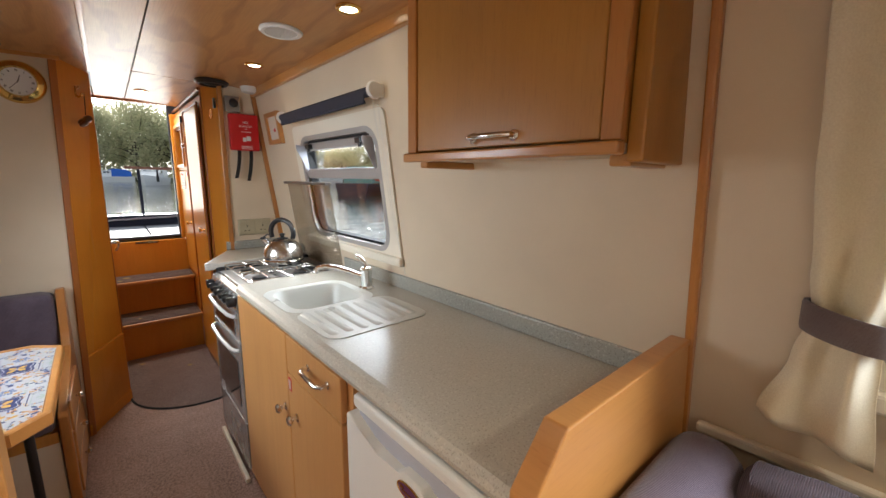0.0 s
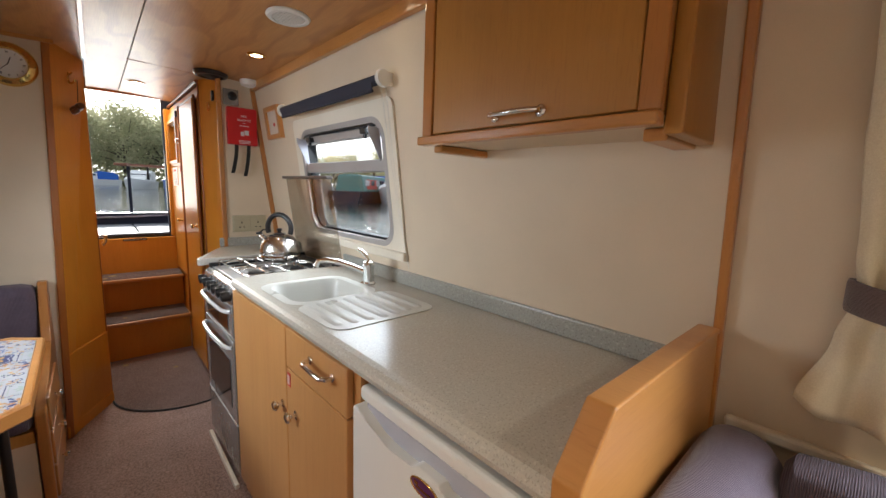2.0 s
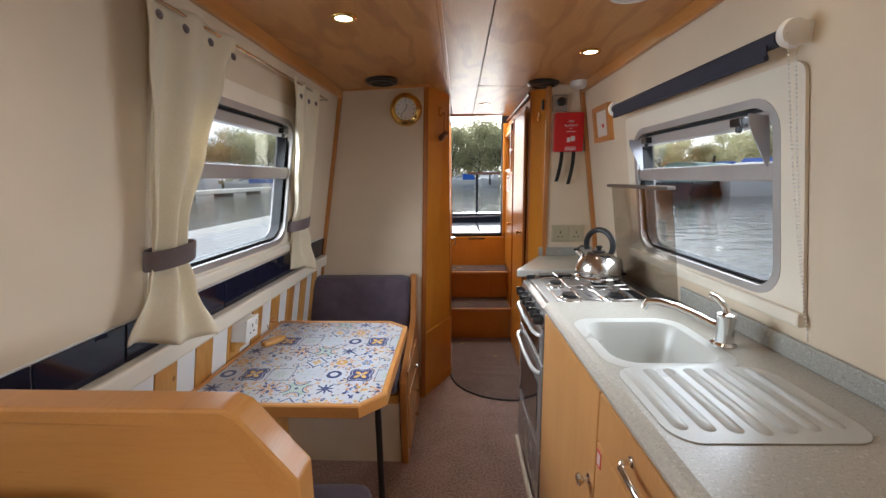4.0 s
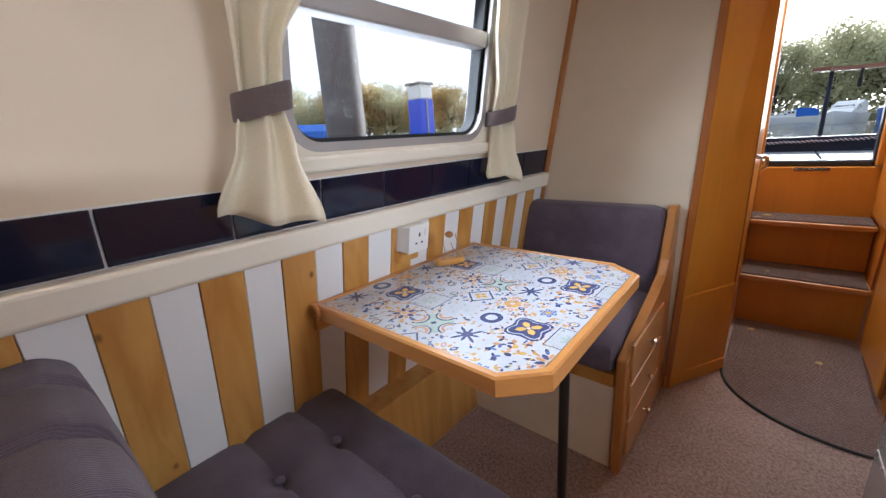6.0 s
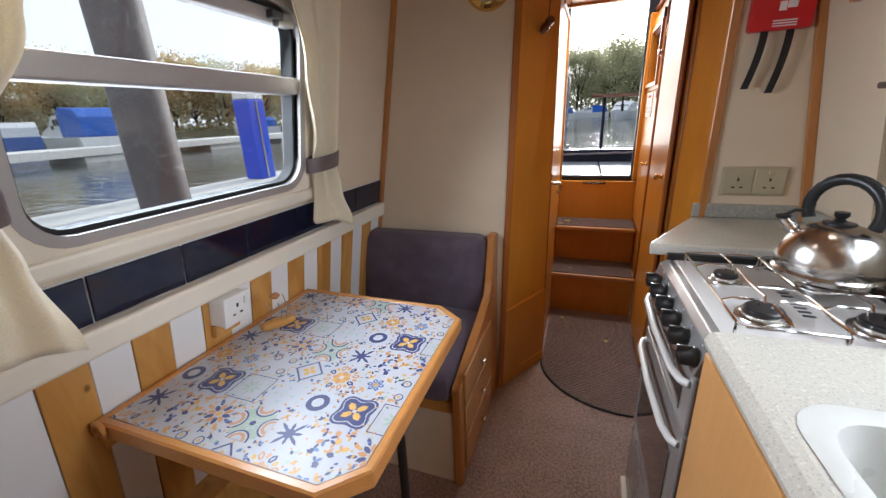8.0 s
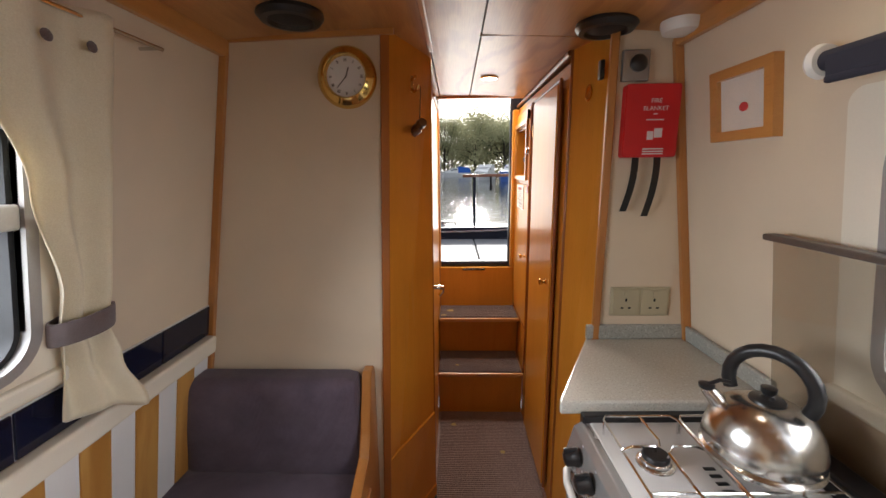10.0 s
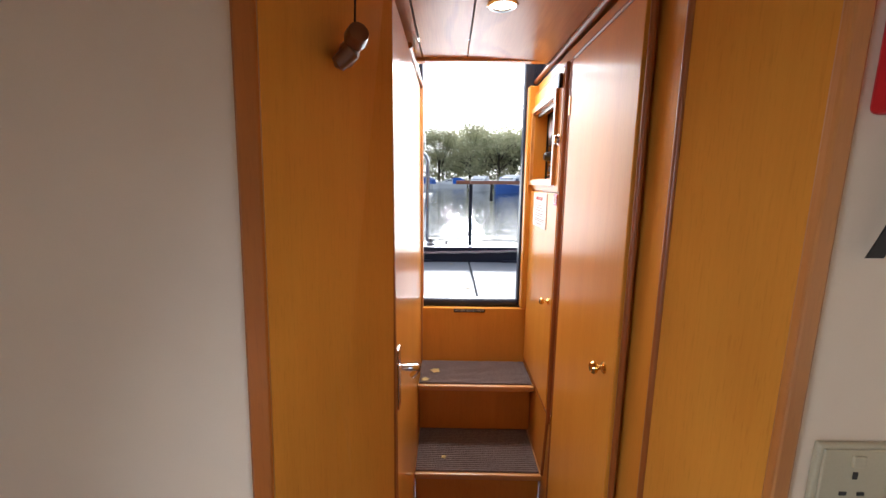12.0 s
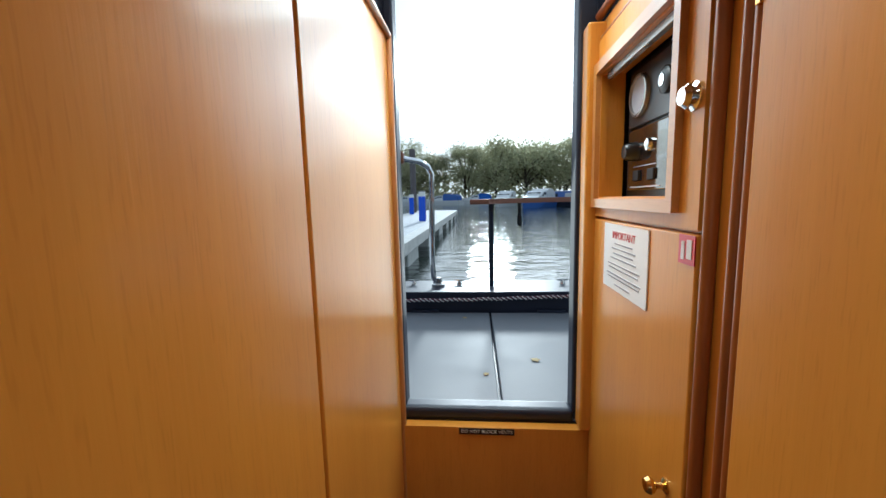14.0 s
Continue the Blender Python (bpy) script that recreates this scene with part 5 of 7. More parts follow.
def petal(cx, cy, a, r0, r1, w, c, lv):
    u, v = Vector((math.cos(a), math.sin(a))), Vector((-math.sin(a), math.cos(a)))
    p = Vector((cx, cy))
    m_ = (r0 + r1) / 2
    poly([tuple(p + u * r0), tuple(p + u * (m_ - 0.3 * (r1 - r0)) - v * w * 0.8), tuple(p + u * (m_ + 0.15 * (r1 - r0)) - v * w), tuple(p + u * r1), tuple(p + u * (m_ + 0.15 * (r1 - r0)) + v * w), tuple(p + u * (m_ - 0.3 * (r1 - r0)) + v * w * 0.8)], c, lv)


def frame_sq(cx, cy, h, t_, c, lv, a=0.0):
    def P(x, y):
        return (cx + x * math.cos(a) - y * math.sin(a), cy + x * math.sin(a) + y * math.cos(a))
    for q in range(4):
        b_ = q * math.pi / 2
        pts = [(-h, -h), (h, -h), (h - t_, -h + t_), (-h + t_, -h + t_)]
        poly([P(x * math.cos(b_) - y * math.sin(b_), x * math.sin(b_) + y * math.cos(b_)) for x, y in pts], c, lv)


def motif(kind, cx, cy, s):
    if kind == 0:      # navy cushion with an ochre flower
        poly([(cx + s * (0.98 - 0.16 * math.cos(4 * t)) * math.cos(t), cy + s * (0.98 - 0.16 * math.cos(4 * t)) * math.sin(t)) for t in [2 * math.pi * i / 32 for i in range(32)]], 0, 0)
        poly([(cx + s * (0.84 - 0.18 * math.cos(4 * t)) * math.cos(t), cy + s * (0.84 - 0.18 * math.cos(4 * t)) * math.sin(t)) for t in [2 * math.pi * i / 32 for i in range(32)]], 5, 1)
        poly([(cx + s * (0.78 - 0.18 * math.cos(4 * t)) * math.cos(t), cy + s * (0.78 - 0.18 * math.cos(4 * t)) * math.sin(t)) for t in [2 * math.pi * i / 32 for i in range(32)]], 0, 2)
        for q in range(4):
            petal(cx, cy, q * math.pi / 2 + math.pi / 4, 0.08 * s, 0.66 * s, 0.17 * s, 2, 3)
        disc(cx, cy, 0.10 * s, 5, 3, 10)
    elif kind == 1:    # ringed medallion
        disc(cx, cy, 0.80 * s, 6, 0, 24)
        disc(cx, cy, 0.74 * s, 5, 1, 24)
        disc(cx, cy, 0.56 * s, 0, 2, 24)
        disc(cx, cy, 0.30 * s, 5, 3, 16)
        for q in range(12):
            petal(cx, cy, q * math.pi / 6, 0.84 * s, 1.02 * s, 0.05 * s, 3, 0)
    elif kind == 2:    # framed diamond with ochre cross
        frame_sq(cx, cy, 0.62 * s, 0.09 * s, 0, 0, math.pi / 4)
        frame_sq(cx, cy, 0.48 * s, 0.03 * s, 6, 0, math.pi / 4)
        for q in range(4):
            petal(cx, cy, q * math.pi / 2, 0.05 * s, 0.42 * s, 0.14 * s, 2, 1)
        for q in range(4):
            petal(cx, cy, q * math.pi / 2 + math.pi / 4, 0.74 * s, 1.05 * s, 0.09 * s, 1, 0)
    elif kind == 3:    # sage lattice
        frame_sq(cx, cy, 0.90 * s, 0.05 * s, 0, 0)
        frame_sq(cx, cy, 0.72 * s, 0.03 * s, 4, 0)
        for q in range(8):
            petal(cx, cy, q * math.pi / 4, 0.08 * s, 0.55 * s, 0.07 * s, 4, 1)
    elif kind == 4:    # four small rings
        for dx in (-0.5, 0.5):
            for dy in (-0.5, 0.5):
                disc(cx + dx * s, cy + dy * s, 0.24 * s, 0, 0, 16)
                disc(cx + dx * s, cy + dy * s, 0.18 * s, 5, 1, 16)
                disc(cx + dx * s, cy + dy * s, 0.08 * s, 2, 2, 8)
    elif kind == 5:    # blue eight-pointed star
        for q in range(8):
            petal(cx, cy, q * math.pi / 4 + 0.2, 0.10 * s, (0.85 if q % 2 else 0.62) * s, 0.08 * s, 0, 0)
            disc(cx + 0.9 * s * math.cos(q * math.pi / 4), cy + 0.9 * s * math.sin(q * math.pi / 4), 0.06 * s, 3, 0, 8)
        disc(cx, cy, 0.26 * s, 0, 1, 12)
    elif kind == 6:    # terracotta spray
        for q in range(10):
            a = q * math.pi / 5
            petal(cx, cy, a, 0.20 * s, 0.66 * s, 0.12 * s, 3 if q % 2 else 0, 0)
            petal(cx, cy, a + 0.31, 0.55 * s, 1.05 * s, 0.09 * s, 0 if q % 2 else 3, 0)
            petal(cx + 0.75 * s * math.cos(a + 0.3), cy + 0.75 * s * math.sin(a + 0.3), a + 1.2, -0.12 * s, 0.14 * s, 0.06 * s, 2 if q % 3 else 1, 0)
        disc(cx, cy, 0.15 * s, 2, 1, 10)
    elif kind == 7:    # sage cushion between banded half rounds
        poly([(cx + s * (0.80 + 0.22 * math.cos(4 * t)) * math.cos(t + 0.785), cy + s * (0.80 + 0.22 * math.cos(4 * t)) * math.sin(t + 0.785)) for t in [2 * math.pi * i / 32 for i in range(32)]], 4, 0)
        for q in range(4):
            a = q * math.pi / 2
            px, py = cx + 0.98 * s * math.cos(a), cy + 0.98 * s * math.sin(a)
            for r, c_, lv in ((0.56, 0, 0), (0.48, 5, 1), (0.40, 3, 2), (0.26, 5, 3)):
                poly([(px - r * s * math.cos(a + k), py - r * s * math.sin(a + k)) for k in [(-0.5 + i / 12) * math.pi for i in range(13)]], c_, lv)
        disc(cx, cy, 0.14 * s, 0, 2, 12)
        for q in range(8):
            petal(cx, cy, q * math.pi / 4, 0.18 * s, 0.40 * s, 0.05 * s, 5, 1)
    elif kind == 9:    # pale crossed lattice
        for q in range(4):
            for d_ in (-0.34, 0.34):
                a = q * math.pi / 2 + math.pi / 4
                u, v = Vector((math.cos(a), math.sin(a))), Vector((-math.sin(a), math.cos(a)))
                p = Vector((cx, cy)) + v * d_ * s
                poly([tuple(p - v * 0.025 * s), tuple(p + u * 1.0 * s - v * 0.025 * s), tuple(p + u * 1.0 * s + v * 0.025 * s), tuple(p + v * 0.025 * s)], 6, 0)
            petal(cx, cy, q * math.pi / 2, 0.36 * s, 0.62 * s, 0.07 * s, 4, 1)
        frame_sq(cx, cy, 0.16 * s, 0.03 * s, 4, 1, math.pi / 4)
    elif kind == 10:   # ochre rosette with brown leaves
        for q in range(8):
            petal(cx, cy, q * math.pi / 4, 0.10 * s, 0.52 * s, 0.17 * s, 2 if q % 2 else 3, 0)
            petal(cx, cy, q * math.pi / 4 + 0.39, 0.52 * s, 0.98 * s, 0.14 * s, 0 if q % 2 else 3, 0)
            petal(cx, cy, q * math.pi / 4, 0.62 * s, 0.92 * s, 0.10 * s, 2 if q % 2 else 3, 0)
            petal(cx, cy, q * math.pi / 4 + 0.39, 0.62 * s, 0.86 * s, 0.05 * s, 5, 1)
        disc(cx, cy, 0.13 * s, 5, 1, 10)
    elif kind == 11:   # scattered leaf sprigs
        for q in range(9):
            a = q * 2.4 + 0.4
            rr = (0.25 + 0.085 * q) * s
            px, py = cx + rr * math.cos(a), cy + rr * math.sin(a)
            petal(px, py, a + 0.8, -0.02 * s, 0.36 * s, 0.13 * s, (2, 3, 0, 3, 0)[q % 5], 0)
            petal(px, py, a + 2.3, 0.0, 0.32 * s, 0.08 * s, (0, 1, 3)[q % 3], 0)
            petal(px, py, a + 3.9, 0.0, 0.26 * s, 0.07 * s, (3, 0, 2)[q % 3], 0)
    else:              # blue flower between ochre corner leaves
        for q in range(6):
            petal(cx, cy, q * math.pi / 3, 0.12 * s, 0.48 * s, 0.13 * s, 1, 0)
            petal(cx, cy, q * math.pi / 3, 0.20 * s, 0.38 * s, 0.05 * s, 5, 1)
        disc(cx, cy, 0.13 * s, 2, 1, 10)
        for q in range(4):
            a = q * math.pi / 2 + math.pi / 4
            for d_ in (-0.45, 0, 0.45):
                petal(cx + 0.62 * s * math.cos(a), cy + 0.62 * s * math.sin(a), a + math.pi + d_ * 2.2, -0.30 * s, 0.06 * s, 0.06 * s, 2 if d_ else 3, 0)
    for q in range(4):     # corner ornaments of the cell
        a = q * math.pi / 2 + math.pi / 4
        px, py = cx + 1.24 * s * math.cos(a), cy + 1.24 * s * math.sin(a)
        if kind in (1, 4, 5, 8):
            petal(px, py, a + math.pi, 0, 0.26 * s, 0.07 * s, (0, 2, 3, 1)[(q + kind) % 4], 0)
            for d_ in (-0.9, 0.9):
                petal(px, py, a + math.pi + d_, 0.04 * s, 0.22 * s, 0.045 * s, (2, 0, 4)[(q + kind) % 3], 0)
        a = q * math.pi / 2
        px, py = cx + 0.92 * s * math.cos(a), cy + 0.92 * s * math.sin(a)
        if kind in (1, 2, 4, 6, 8):
            for d_ in (-0.5, 0.5):
                petal(px, py, a + d_, -0.11 * s, 0.08 * s, 0.035 * s, (3, 0, 4, 2)[(kind + q) % 4], 0)


CELLX, CELLY = 0.0917, 0.0903
ORDER = ((1, 0, 3, 9), (10, 8, 4, 2), (5, 11, 6, 7))     # the print repeats every four by three cells
for j in range(-2, 6):
    for i in range(-1, 7):
        motif(ORDER[j % 3][i % 4], -0.548 + i * CELLX, 1.800 + j * CELLY, CELLX * 0.50)
for q in range(1900):
    px, py = rng.uniform(-0.585, 0.0), rng.uniform(1.63, 2.29)
    i, j = (px + 0.548) / CELLX, (py - 1.800) / CELLY
    if abs(i - round(i)) + abs(j - round(j)) > 0.60:      # sprigs between the motifs
        petal(px, py, rng.uniform(0, 6.28), 0, rng.uniform(0.007, 0.012), 0.0026, rng.choice((0, 1, 0, 3, 4, 2, 3)), 0)
part("tile_print", bm, INKS, tabletop, "printed blue and ochre tile pattern")

# driftwood ornament on the table
orn = thing("table_ornament", (-0.51, 2.06, TOP), "small driftwood ornament with wire stems", "ornament")
bm = bmesh.new()
prism(bm, [(-0.545, 2.015), (-0.52, 2.005), (-0.485, 2.05), (-0.475, 2.09), (-0.50, 2.10), (-0.53, 2.065)], TOP + 0.0016, TOP + 0.020, "z", 0.005, 2)
part("driftwood_base", bm, M_PINE, orn)
for px, py, h in ((-0.520, 2.035, 0.085), (-0.505, 2.06, 0.070), (-0.497, 2.075, 0.095)):
    part("wire_stem", tube(bmesh.new(), [(px, py, TOP + 0.018), (px + 0.006, py + 0.004, TOP + h * 0.6), (px - 0.003, py + 0.002, TOP + h)], 0.0012, 6), M_STEEL, orn, "thin wire stem", True)
bm = bmesh.new()
lathe(bm, [(0.0, -0.020), (0.006, -0.012), (0.011, 0.0), (0.009, 0.010), (0.003, 0.020), (0, 0.024)], (-0.505, 2.055, TOP + 0.098), turned("X", 75), 14)
part("wooden_top", bm, M_TRIM, orn, "small carved wooden tip", True)

# ---- curtains ----
def lerp(rows, z):
    for (z0, *a), (z1, *b) in zip(rows, rows[1:]):
        if z0 >= z >= z1:
            k_ = (z0 - z) / (z0 - z1)
            k_ = k_ * k_ * (3 - 2 * k_)
            return [p + (q - p) * k_ for p, q in zip(a, b)]
    return list(rows[-1][1:])


def curtain(name, fn, rows, folds, seed, label, tie_z, buttons):
    """rows: z, first y, last y, depth of folds, distance from the wall, how far the last edge stands out; from top to hem."""
    rg = random.Random(seed)
    c = thing(name, fn(Vector((0.03, rows[0][1], rows[-1][0]))), label, "curtain", "tied curtains")
    ph = [rg.uniform(0, 6.28) for _ in range(4)]
    bm = bmesh.new()
    NU, NV = 72, 54
    zt_, zb = rows[0][0], rows[-1][0]
    grid = []
    for j in range(NV + 1):
        v = j / NV
        z = zt_ + (zb - zt_) * v
        y0, y1, amp, off, lean = lerp(rows, z)
        line = []
        for i in range(NU + 1):
            u = i / NU
            w = off + lean * (u - 0.5) + amp * (0.65 * math.sin(2 * math.pi * folds * u + ph[0] + 0.8 * math.sin(3 * v + ph[1])) + 0.35 * math.sin(2 * math.pi * folds * 0.53 * u + ph[2] + 1.3 * v))
            yy = y0 + (y1 - y0) * (u + 0.012 * math.sin(2 * math.pi * folds * u + ph[3]))
            zz = z + (0.03 * (u - 0.5) + 0.008 * math.sin(9 * u + ph[1])) * max(0, v - 0.6) / 0.4 * (-1 if fn is on_left else 1)
            line.append(bm.verts.new((max(0.012, w), yy, zz)))
        grid.append(line)
    for A, B in zip(grid, grid[1:]):
        for i in range(NU):
            bm.faces.new((A[i], A[i + 1], B[i + 1], B[i]))
    mapped(bm, fn)
    ob = part("drape", bm, M_CURTAIN, c, "cream woven cloth", True)
    sol = ob.modifiers.new("thickness", "SOLIDIFY")
    sol.thickness, sol.offset = 0.0022, 0
    y0, y1, amp, off, lean = lerp(rows, tie_z)
    bm = bmesh.new()
    cy, ry, rx = (y0 + y1) / 2, (y1 - y0) / 2 + 0.006, amp + 0.012
    loops = []
    for dz, grow in ((0.024, 0.0), (0.024, 0.004), (0.018, 0.0055), (-0.018, 0.0055), (-0.024, 0.004), (-0.024, 0.0)):
        loops.append([bm.verts.new((max(0.004, off + (rx + grow) * math.cos(2 * math.pi * k / 40) + 0.5 * lean * math.sin(2 * math.pi * k / 40)), cy + (ry + grow) * math.sin(2 * math.pi * k / 40), tie_z + dz + 0.010 * math.sin(2 * math.pi * k / 40))) for k in range(40)])
    for a_ in range(len(loops)):
        A, B = loops[a_], loops[(a_ + 1) % len(loops)]
        for k in range(40):
            bm.faces.new((A[k], A[(k + 1) % 40], B[(k + 1) % 40], B[k]))
    part("tieback", mapped(bm, fn), M_TIE, c, "plum corded tieback", True)
    for yy, zz in buttons:
        bm = bmesh.new()
        lathe(bm, [(0, 0.006), (0.006, 0.0055), (0.010, 0.002), (0.0095, 0)], fn(Vector((rows[0][4] + 0.022, yy, zz))), turned("Y", 90 if fn is on_left else -90), 14)
        part("button", bm, M_TIE, c, "dark fabric button", True)
    return c


curtain("curtain", on_left, [(1.765, 1.43, 1.80, 0.022, 0.045, 0.0), (1.66, 1.435, 1.735, 0.024, 0.052, 0.0), (1.45, 1.455, 1.640, 0.026, 0.060, 0.01), (1.27, 1.468, 1.545, 0.022, 0.072, 0.035), (1.195, 1.472, 1.535, 0.018, 0.075, 0.05), (1.12, 1.455, 1.545, 0.022, 0.088, 0.07), (0.978, 1.412, 1.564, 0.018, 0.112, 0.145)], 2.4, 3, "cream curtain tied back with a plum band beside the dinette window", 1.195, [(1.46, 1.715), (1.54, 1.715), (1.63, 1.715), (1.73, 1.71)])
curtain("curtain", on_left, [(1.765, 2.14, 2.415, 0.020, 0.045, 0.0), (1.66, 2.165, 2.412, 0.022, 0.050, 0.0), (1.45, 2.248, 2.408, 0.022, 0.050, 0.01), (1.25, 2.312, 2.395, 0.020, 0.048, 0.03), (1.175, 2.316, 2.384, 0.016, 0.046, 0.045), (1.10, 2.318, 2.400, 0.020, 0.052, 0.06), (0.962, 2.308, 2.440, 0.016, 0.072, 0.09)], 2.2, 8, "cream curtain tied back at the far side of the dinette window", 1.175, [(2.20, 1.700), (2.28, 1.695), (2.36, 1.700)])
curtain("curtain", on_right, [(1.765, 0.02, 0.372, 0.020, 0.045, 0.0), (1.60, 0.07, 0.366, 0.024, 0.050, 0.0), (1.40, 0.15, 0.356, 0.024, 0.052, 0.0), (1.22, 0.238, 0.342, 0.022, 0.052, 0.0), (1.147, 0.254, 0.334, 0.018, 0.050, 0.0), (1.07, 0.250, 0.350, 0.020, 0.050, 0.0), (0.945, 0.237, 0.384, 0.014, 0.055, 0.0)], 1.8, 5, "cream curtain tied back beside the saloon window", 1.147, [(0.30, 1.70), (0.15, 1.70)])
for name, fn, y0, y1 in (("curtain_rail", on_left, 1.36, 2.56), ("curtain_rail", on_right, -0.9, 0.42)):
    bm = bmesh.new()
    tube(bm, [fn(Vector((0.045, y0, 1.752))), fn(Vector((0.045, (y0 + y1) / 2, 1.752))), fn(Vector((0.045, y1, 1.752)))], 0.0045, 8)
    for yy in (y0 + 0.01, y1 - 0.01):
        tube(bm, [fn(Vector((0.0, yy, 1.752))), fn(Vector((0.045, yy, 1.752)))], 0.004, 8)
    solo(name, bm, M_STEEL, "thin steel curtain rail above the window", "curtain rail", smooth=True)

# ---- bulkheads: clock, blanket, sockets, alarms ----
clock = thing("wall_clock", (-0.052, 2.88, 1.66), "round brass ship's clock with a white dial", "clock")
CC = (-0.050, 2.862, 1.752)
bm = bmesh.new()
lathe(bm, [(0.0, 0), (0.088, 0), (0.090, 0.004), (0.088, 0.012), (0.080, 0.022), (0.070, 0.030), (0.064, 0.034), (0.060, 0.030), (0.058, 0.016), (0.0, 0.016)], CC, turned("X", 90), 48)
part("brass_case", bm, M_BRASS, clock, "polished brass case", True)
bm = bmesh.new()
lathe(bm, [(0.0, 0.0175), (0.0575, 0.0172), (0.0575, 0.0165)], CC, turned("X", 90), 48)
dial = part("dial", bm, M_PAPER, clock, "white dial", True)
for h in range(12):
    a = radians(90 - 30 * h)
    nb = (3, 1, 2, 3, 2, 1, 2, 3, 3, 2, 1, 2)[h]
    bm = bmesh.new()
    for q in range(nb):
        box(bm, -0.0007 + (q - (nb - 1) / 2) * 0.003, -0.0004, -0.0045, 0.0007 + (q - (nb - 1) / 2) * 0.003, 0.0004, 0.0045, bev=0)
    shift(bm, Matrix.Translation((CC[0] + 0.047 * math.cos(a), CC[1] - 0.018, CC[2] + 0.047 * math.sin(a))) @ Matrix.Rotation(math.pi / 2 - a, 4, "Y"))
    part("numeral", bm, M_BLACK, dial)
for nm, ang, ln, wd in (("hour_hand", 71, 0.028, 0.003), ("minute_hand", 228, 0.043, 0.002)):
    bm = boxes((-wd / 2, -0.0005, -0.006, wd / 2, 0.0005, ln), bev=0)
    shift(bm, Matrix.Translation((CC[0], CC[1] - 0.0195, CC[2])) @ Matrix.Rotation(math.pi / 2 - radians(ang), 4, "Y"))
    part(nm, bm, M_BLACK, dial)


def lettering(text, size, m, material, parent, label=""):
    cu = bpy.data.curves.new("lettering", "FONT")
    cu.body, cu.size, cu.extrude = text, size, 0.0003
    cu.align_x, cu.align_y = "CENTER", "CENTER"
    cu.materials.append(material)
    ob = new("lettering", cu)
    ob.parent = parent
    base = Vector(parent.location) if parent.parent is None else Vector((0, 0, 0))
    ob.matrix_parent_inverse = Matrix.Identity(4) if parent.type == "MESH" else Matrix.Translation(base).inverted()
    ob.matrix_basis = m
    return ob


FACE_BACK = Matrix.Rotation(radians(90), 4, "X")   # reads from -y
fb = thing("fire_blanket", (0.843, 2.85, 1.5), "red fire blanket pouch with black pull straps", "fire blanket")
bm = bmesh.new()
prism(bm, rounded(0.766, 1.506, 0.922, 1.712, 0.008, 3), 2.816, 2.851, "y", 0.004, 2)
pouch = part("pouch", bm, M_RED, fb)
for dx, dz, s_, tx in ((0, 0.055, 0.017, "FIRE"), (0, 0.034, 0.017, "BLANKET")):
    lettering(tx, s_, Matrix.Translation((0.852 + dx, 2.8152, 1.609 + dz)) @ FACE_BACK, M_PRINTWHITE, pouch)
for z, w_ in ((1.628, 0.012), (1.612, 0.05), (1.530, 0.06), (1.523, 0.06), (1.516, 0.06)):
    part("printed_line", boxes((0.852 - w_ / 2, 2.8150, z - 0.0016, 0.852 + w_ / 2, 2.8162, z + 0.0016), bev=0), M_PRINTWHITE, pouch)
part("pictogram", boxes((0.832, 2.8150, 1.556, 0.850, 2.8162, 1.580), bev=0), M_PRINTWHITE, pouch)
part("pictogram", boxes((0.852, 2.8150, 1.562, 0.875, 2.8162, 1.588), bev=0), M_PRINTWHITE, pouch)
for x0, x1, zl in ((0.812, 0.786, 1.345), (0.876, 0.852, 1.330)):
    bm = bmesh.new()
    L, R = [], []
    for i in range(9):
        k_ = i / 8
        cx = x0 + (x1 - x0) * k_ ** 1.4
        z = 1.512 + (zl - 1.512) * k_
        yy = 2.832 - 0.012 * math.sin(3.1 * k_)
        L.append((cx - 0.010, yy, z))
        R.append((cx + 0.010, yy, z))
    vl = [[bm.verts.new((p[0], p[1] + d_, p[2])) for p in S] for S in (L, R) for d_ in (0, 0.002)]
    for A, B in ((0, 2), (2, 3), (3, 1), (1, 0)):
        for i in range(8):
            bm.faces.new((vl[A][i], vl[A][i + 1], vl[B][i + 1], vl[B][i]))
    part("pull_strap", bm, M_BLACK, fb, "black webbing strap", True)

so = thing("wall_socket", (0.87, 2.85, 1.0), "aged cream double socket plate", "socket")
pl = part("face_plate", boxes((0.775, 2.842, 1.002, 0.962, 2.851, 1.099), bev=0.003), M_SOCKET, so)
for x0 in (0.781, 0.871):
    ins = part("insert", boxes((x0, 2.839, 1.008, x0 + 0.085, 2.843, 1.093), bev=0.002), M_SOCKET, pl)
    cx = x0 + 0.0425
    part("pin_hole", boxes((cx - 0.003, 2.838, 1.052, cx + 0.003, 2.8395, 1.062), (cx - 0.016, 2.838, 1.028, cx - 0.007, 2.8395, 1.033), (cx + 0.007, 2.838, 1.028, cx + 0.016, 2.8395, 1.033), bev=0), M_BLACK, ins)
    part("switch", boxes((cx - 0.008, 2.835, 1.070, cx + 0.008, 2.840, 1.086), bev=0.0015), M_SOCKET, ins)
al = thing("alarm_sensor", (0.79, 2.85, 1.72), "grey square alarm sensor with a black dome", "alarm")
part("sensor_plate", boxes((0.756, 2.835, 1.722, 0.834, 2.851, 1.808), bev=0.004), M_SILVER, al)
bm = bmesh.new()
lathe(bm, [(0.024, 0), (0.024, 0.006), (0.016, 0.014), (0, 0.016)], (0.800, 2.835, 1.770), turned("X", 90), 24)
part("sensor_dome", bm, M_BLACK, al, "black dome", True)
bm = bmesh.new()
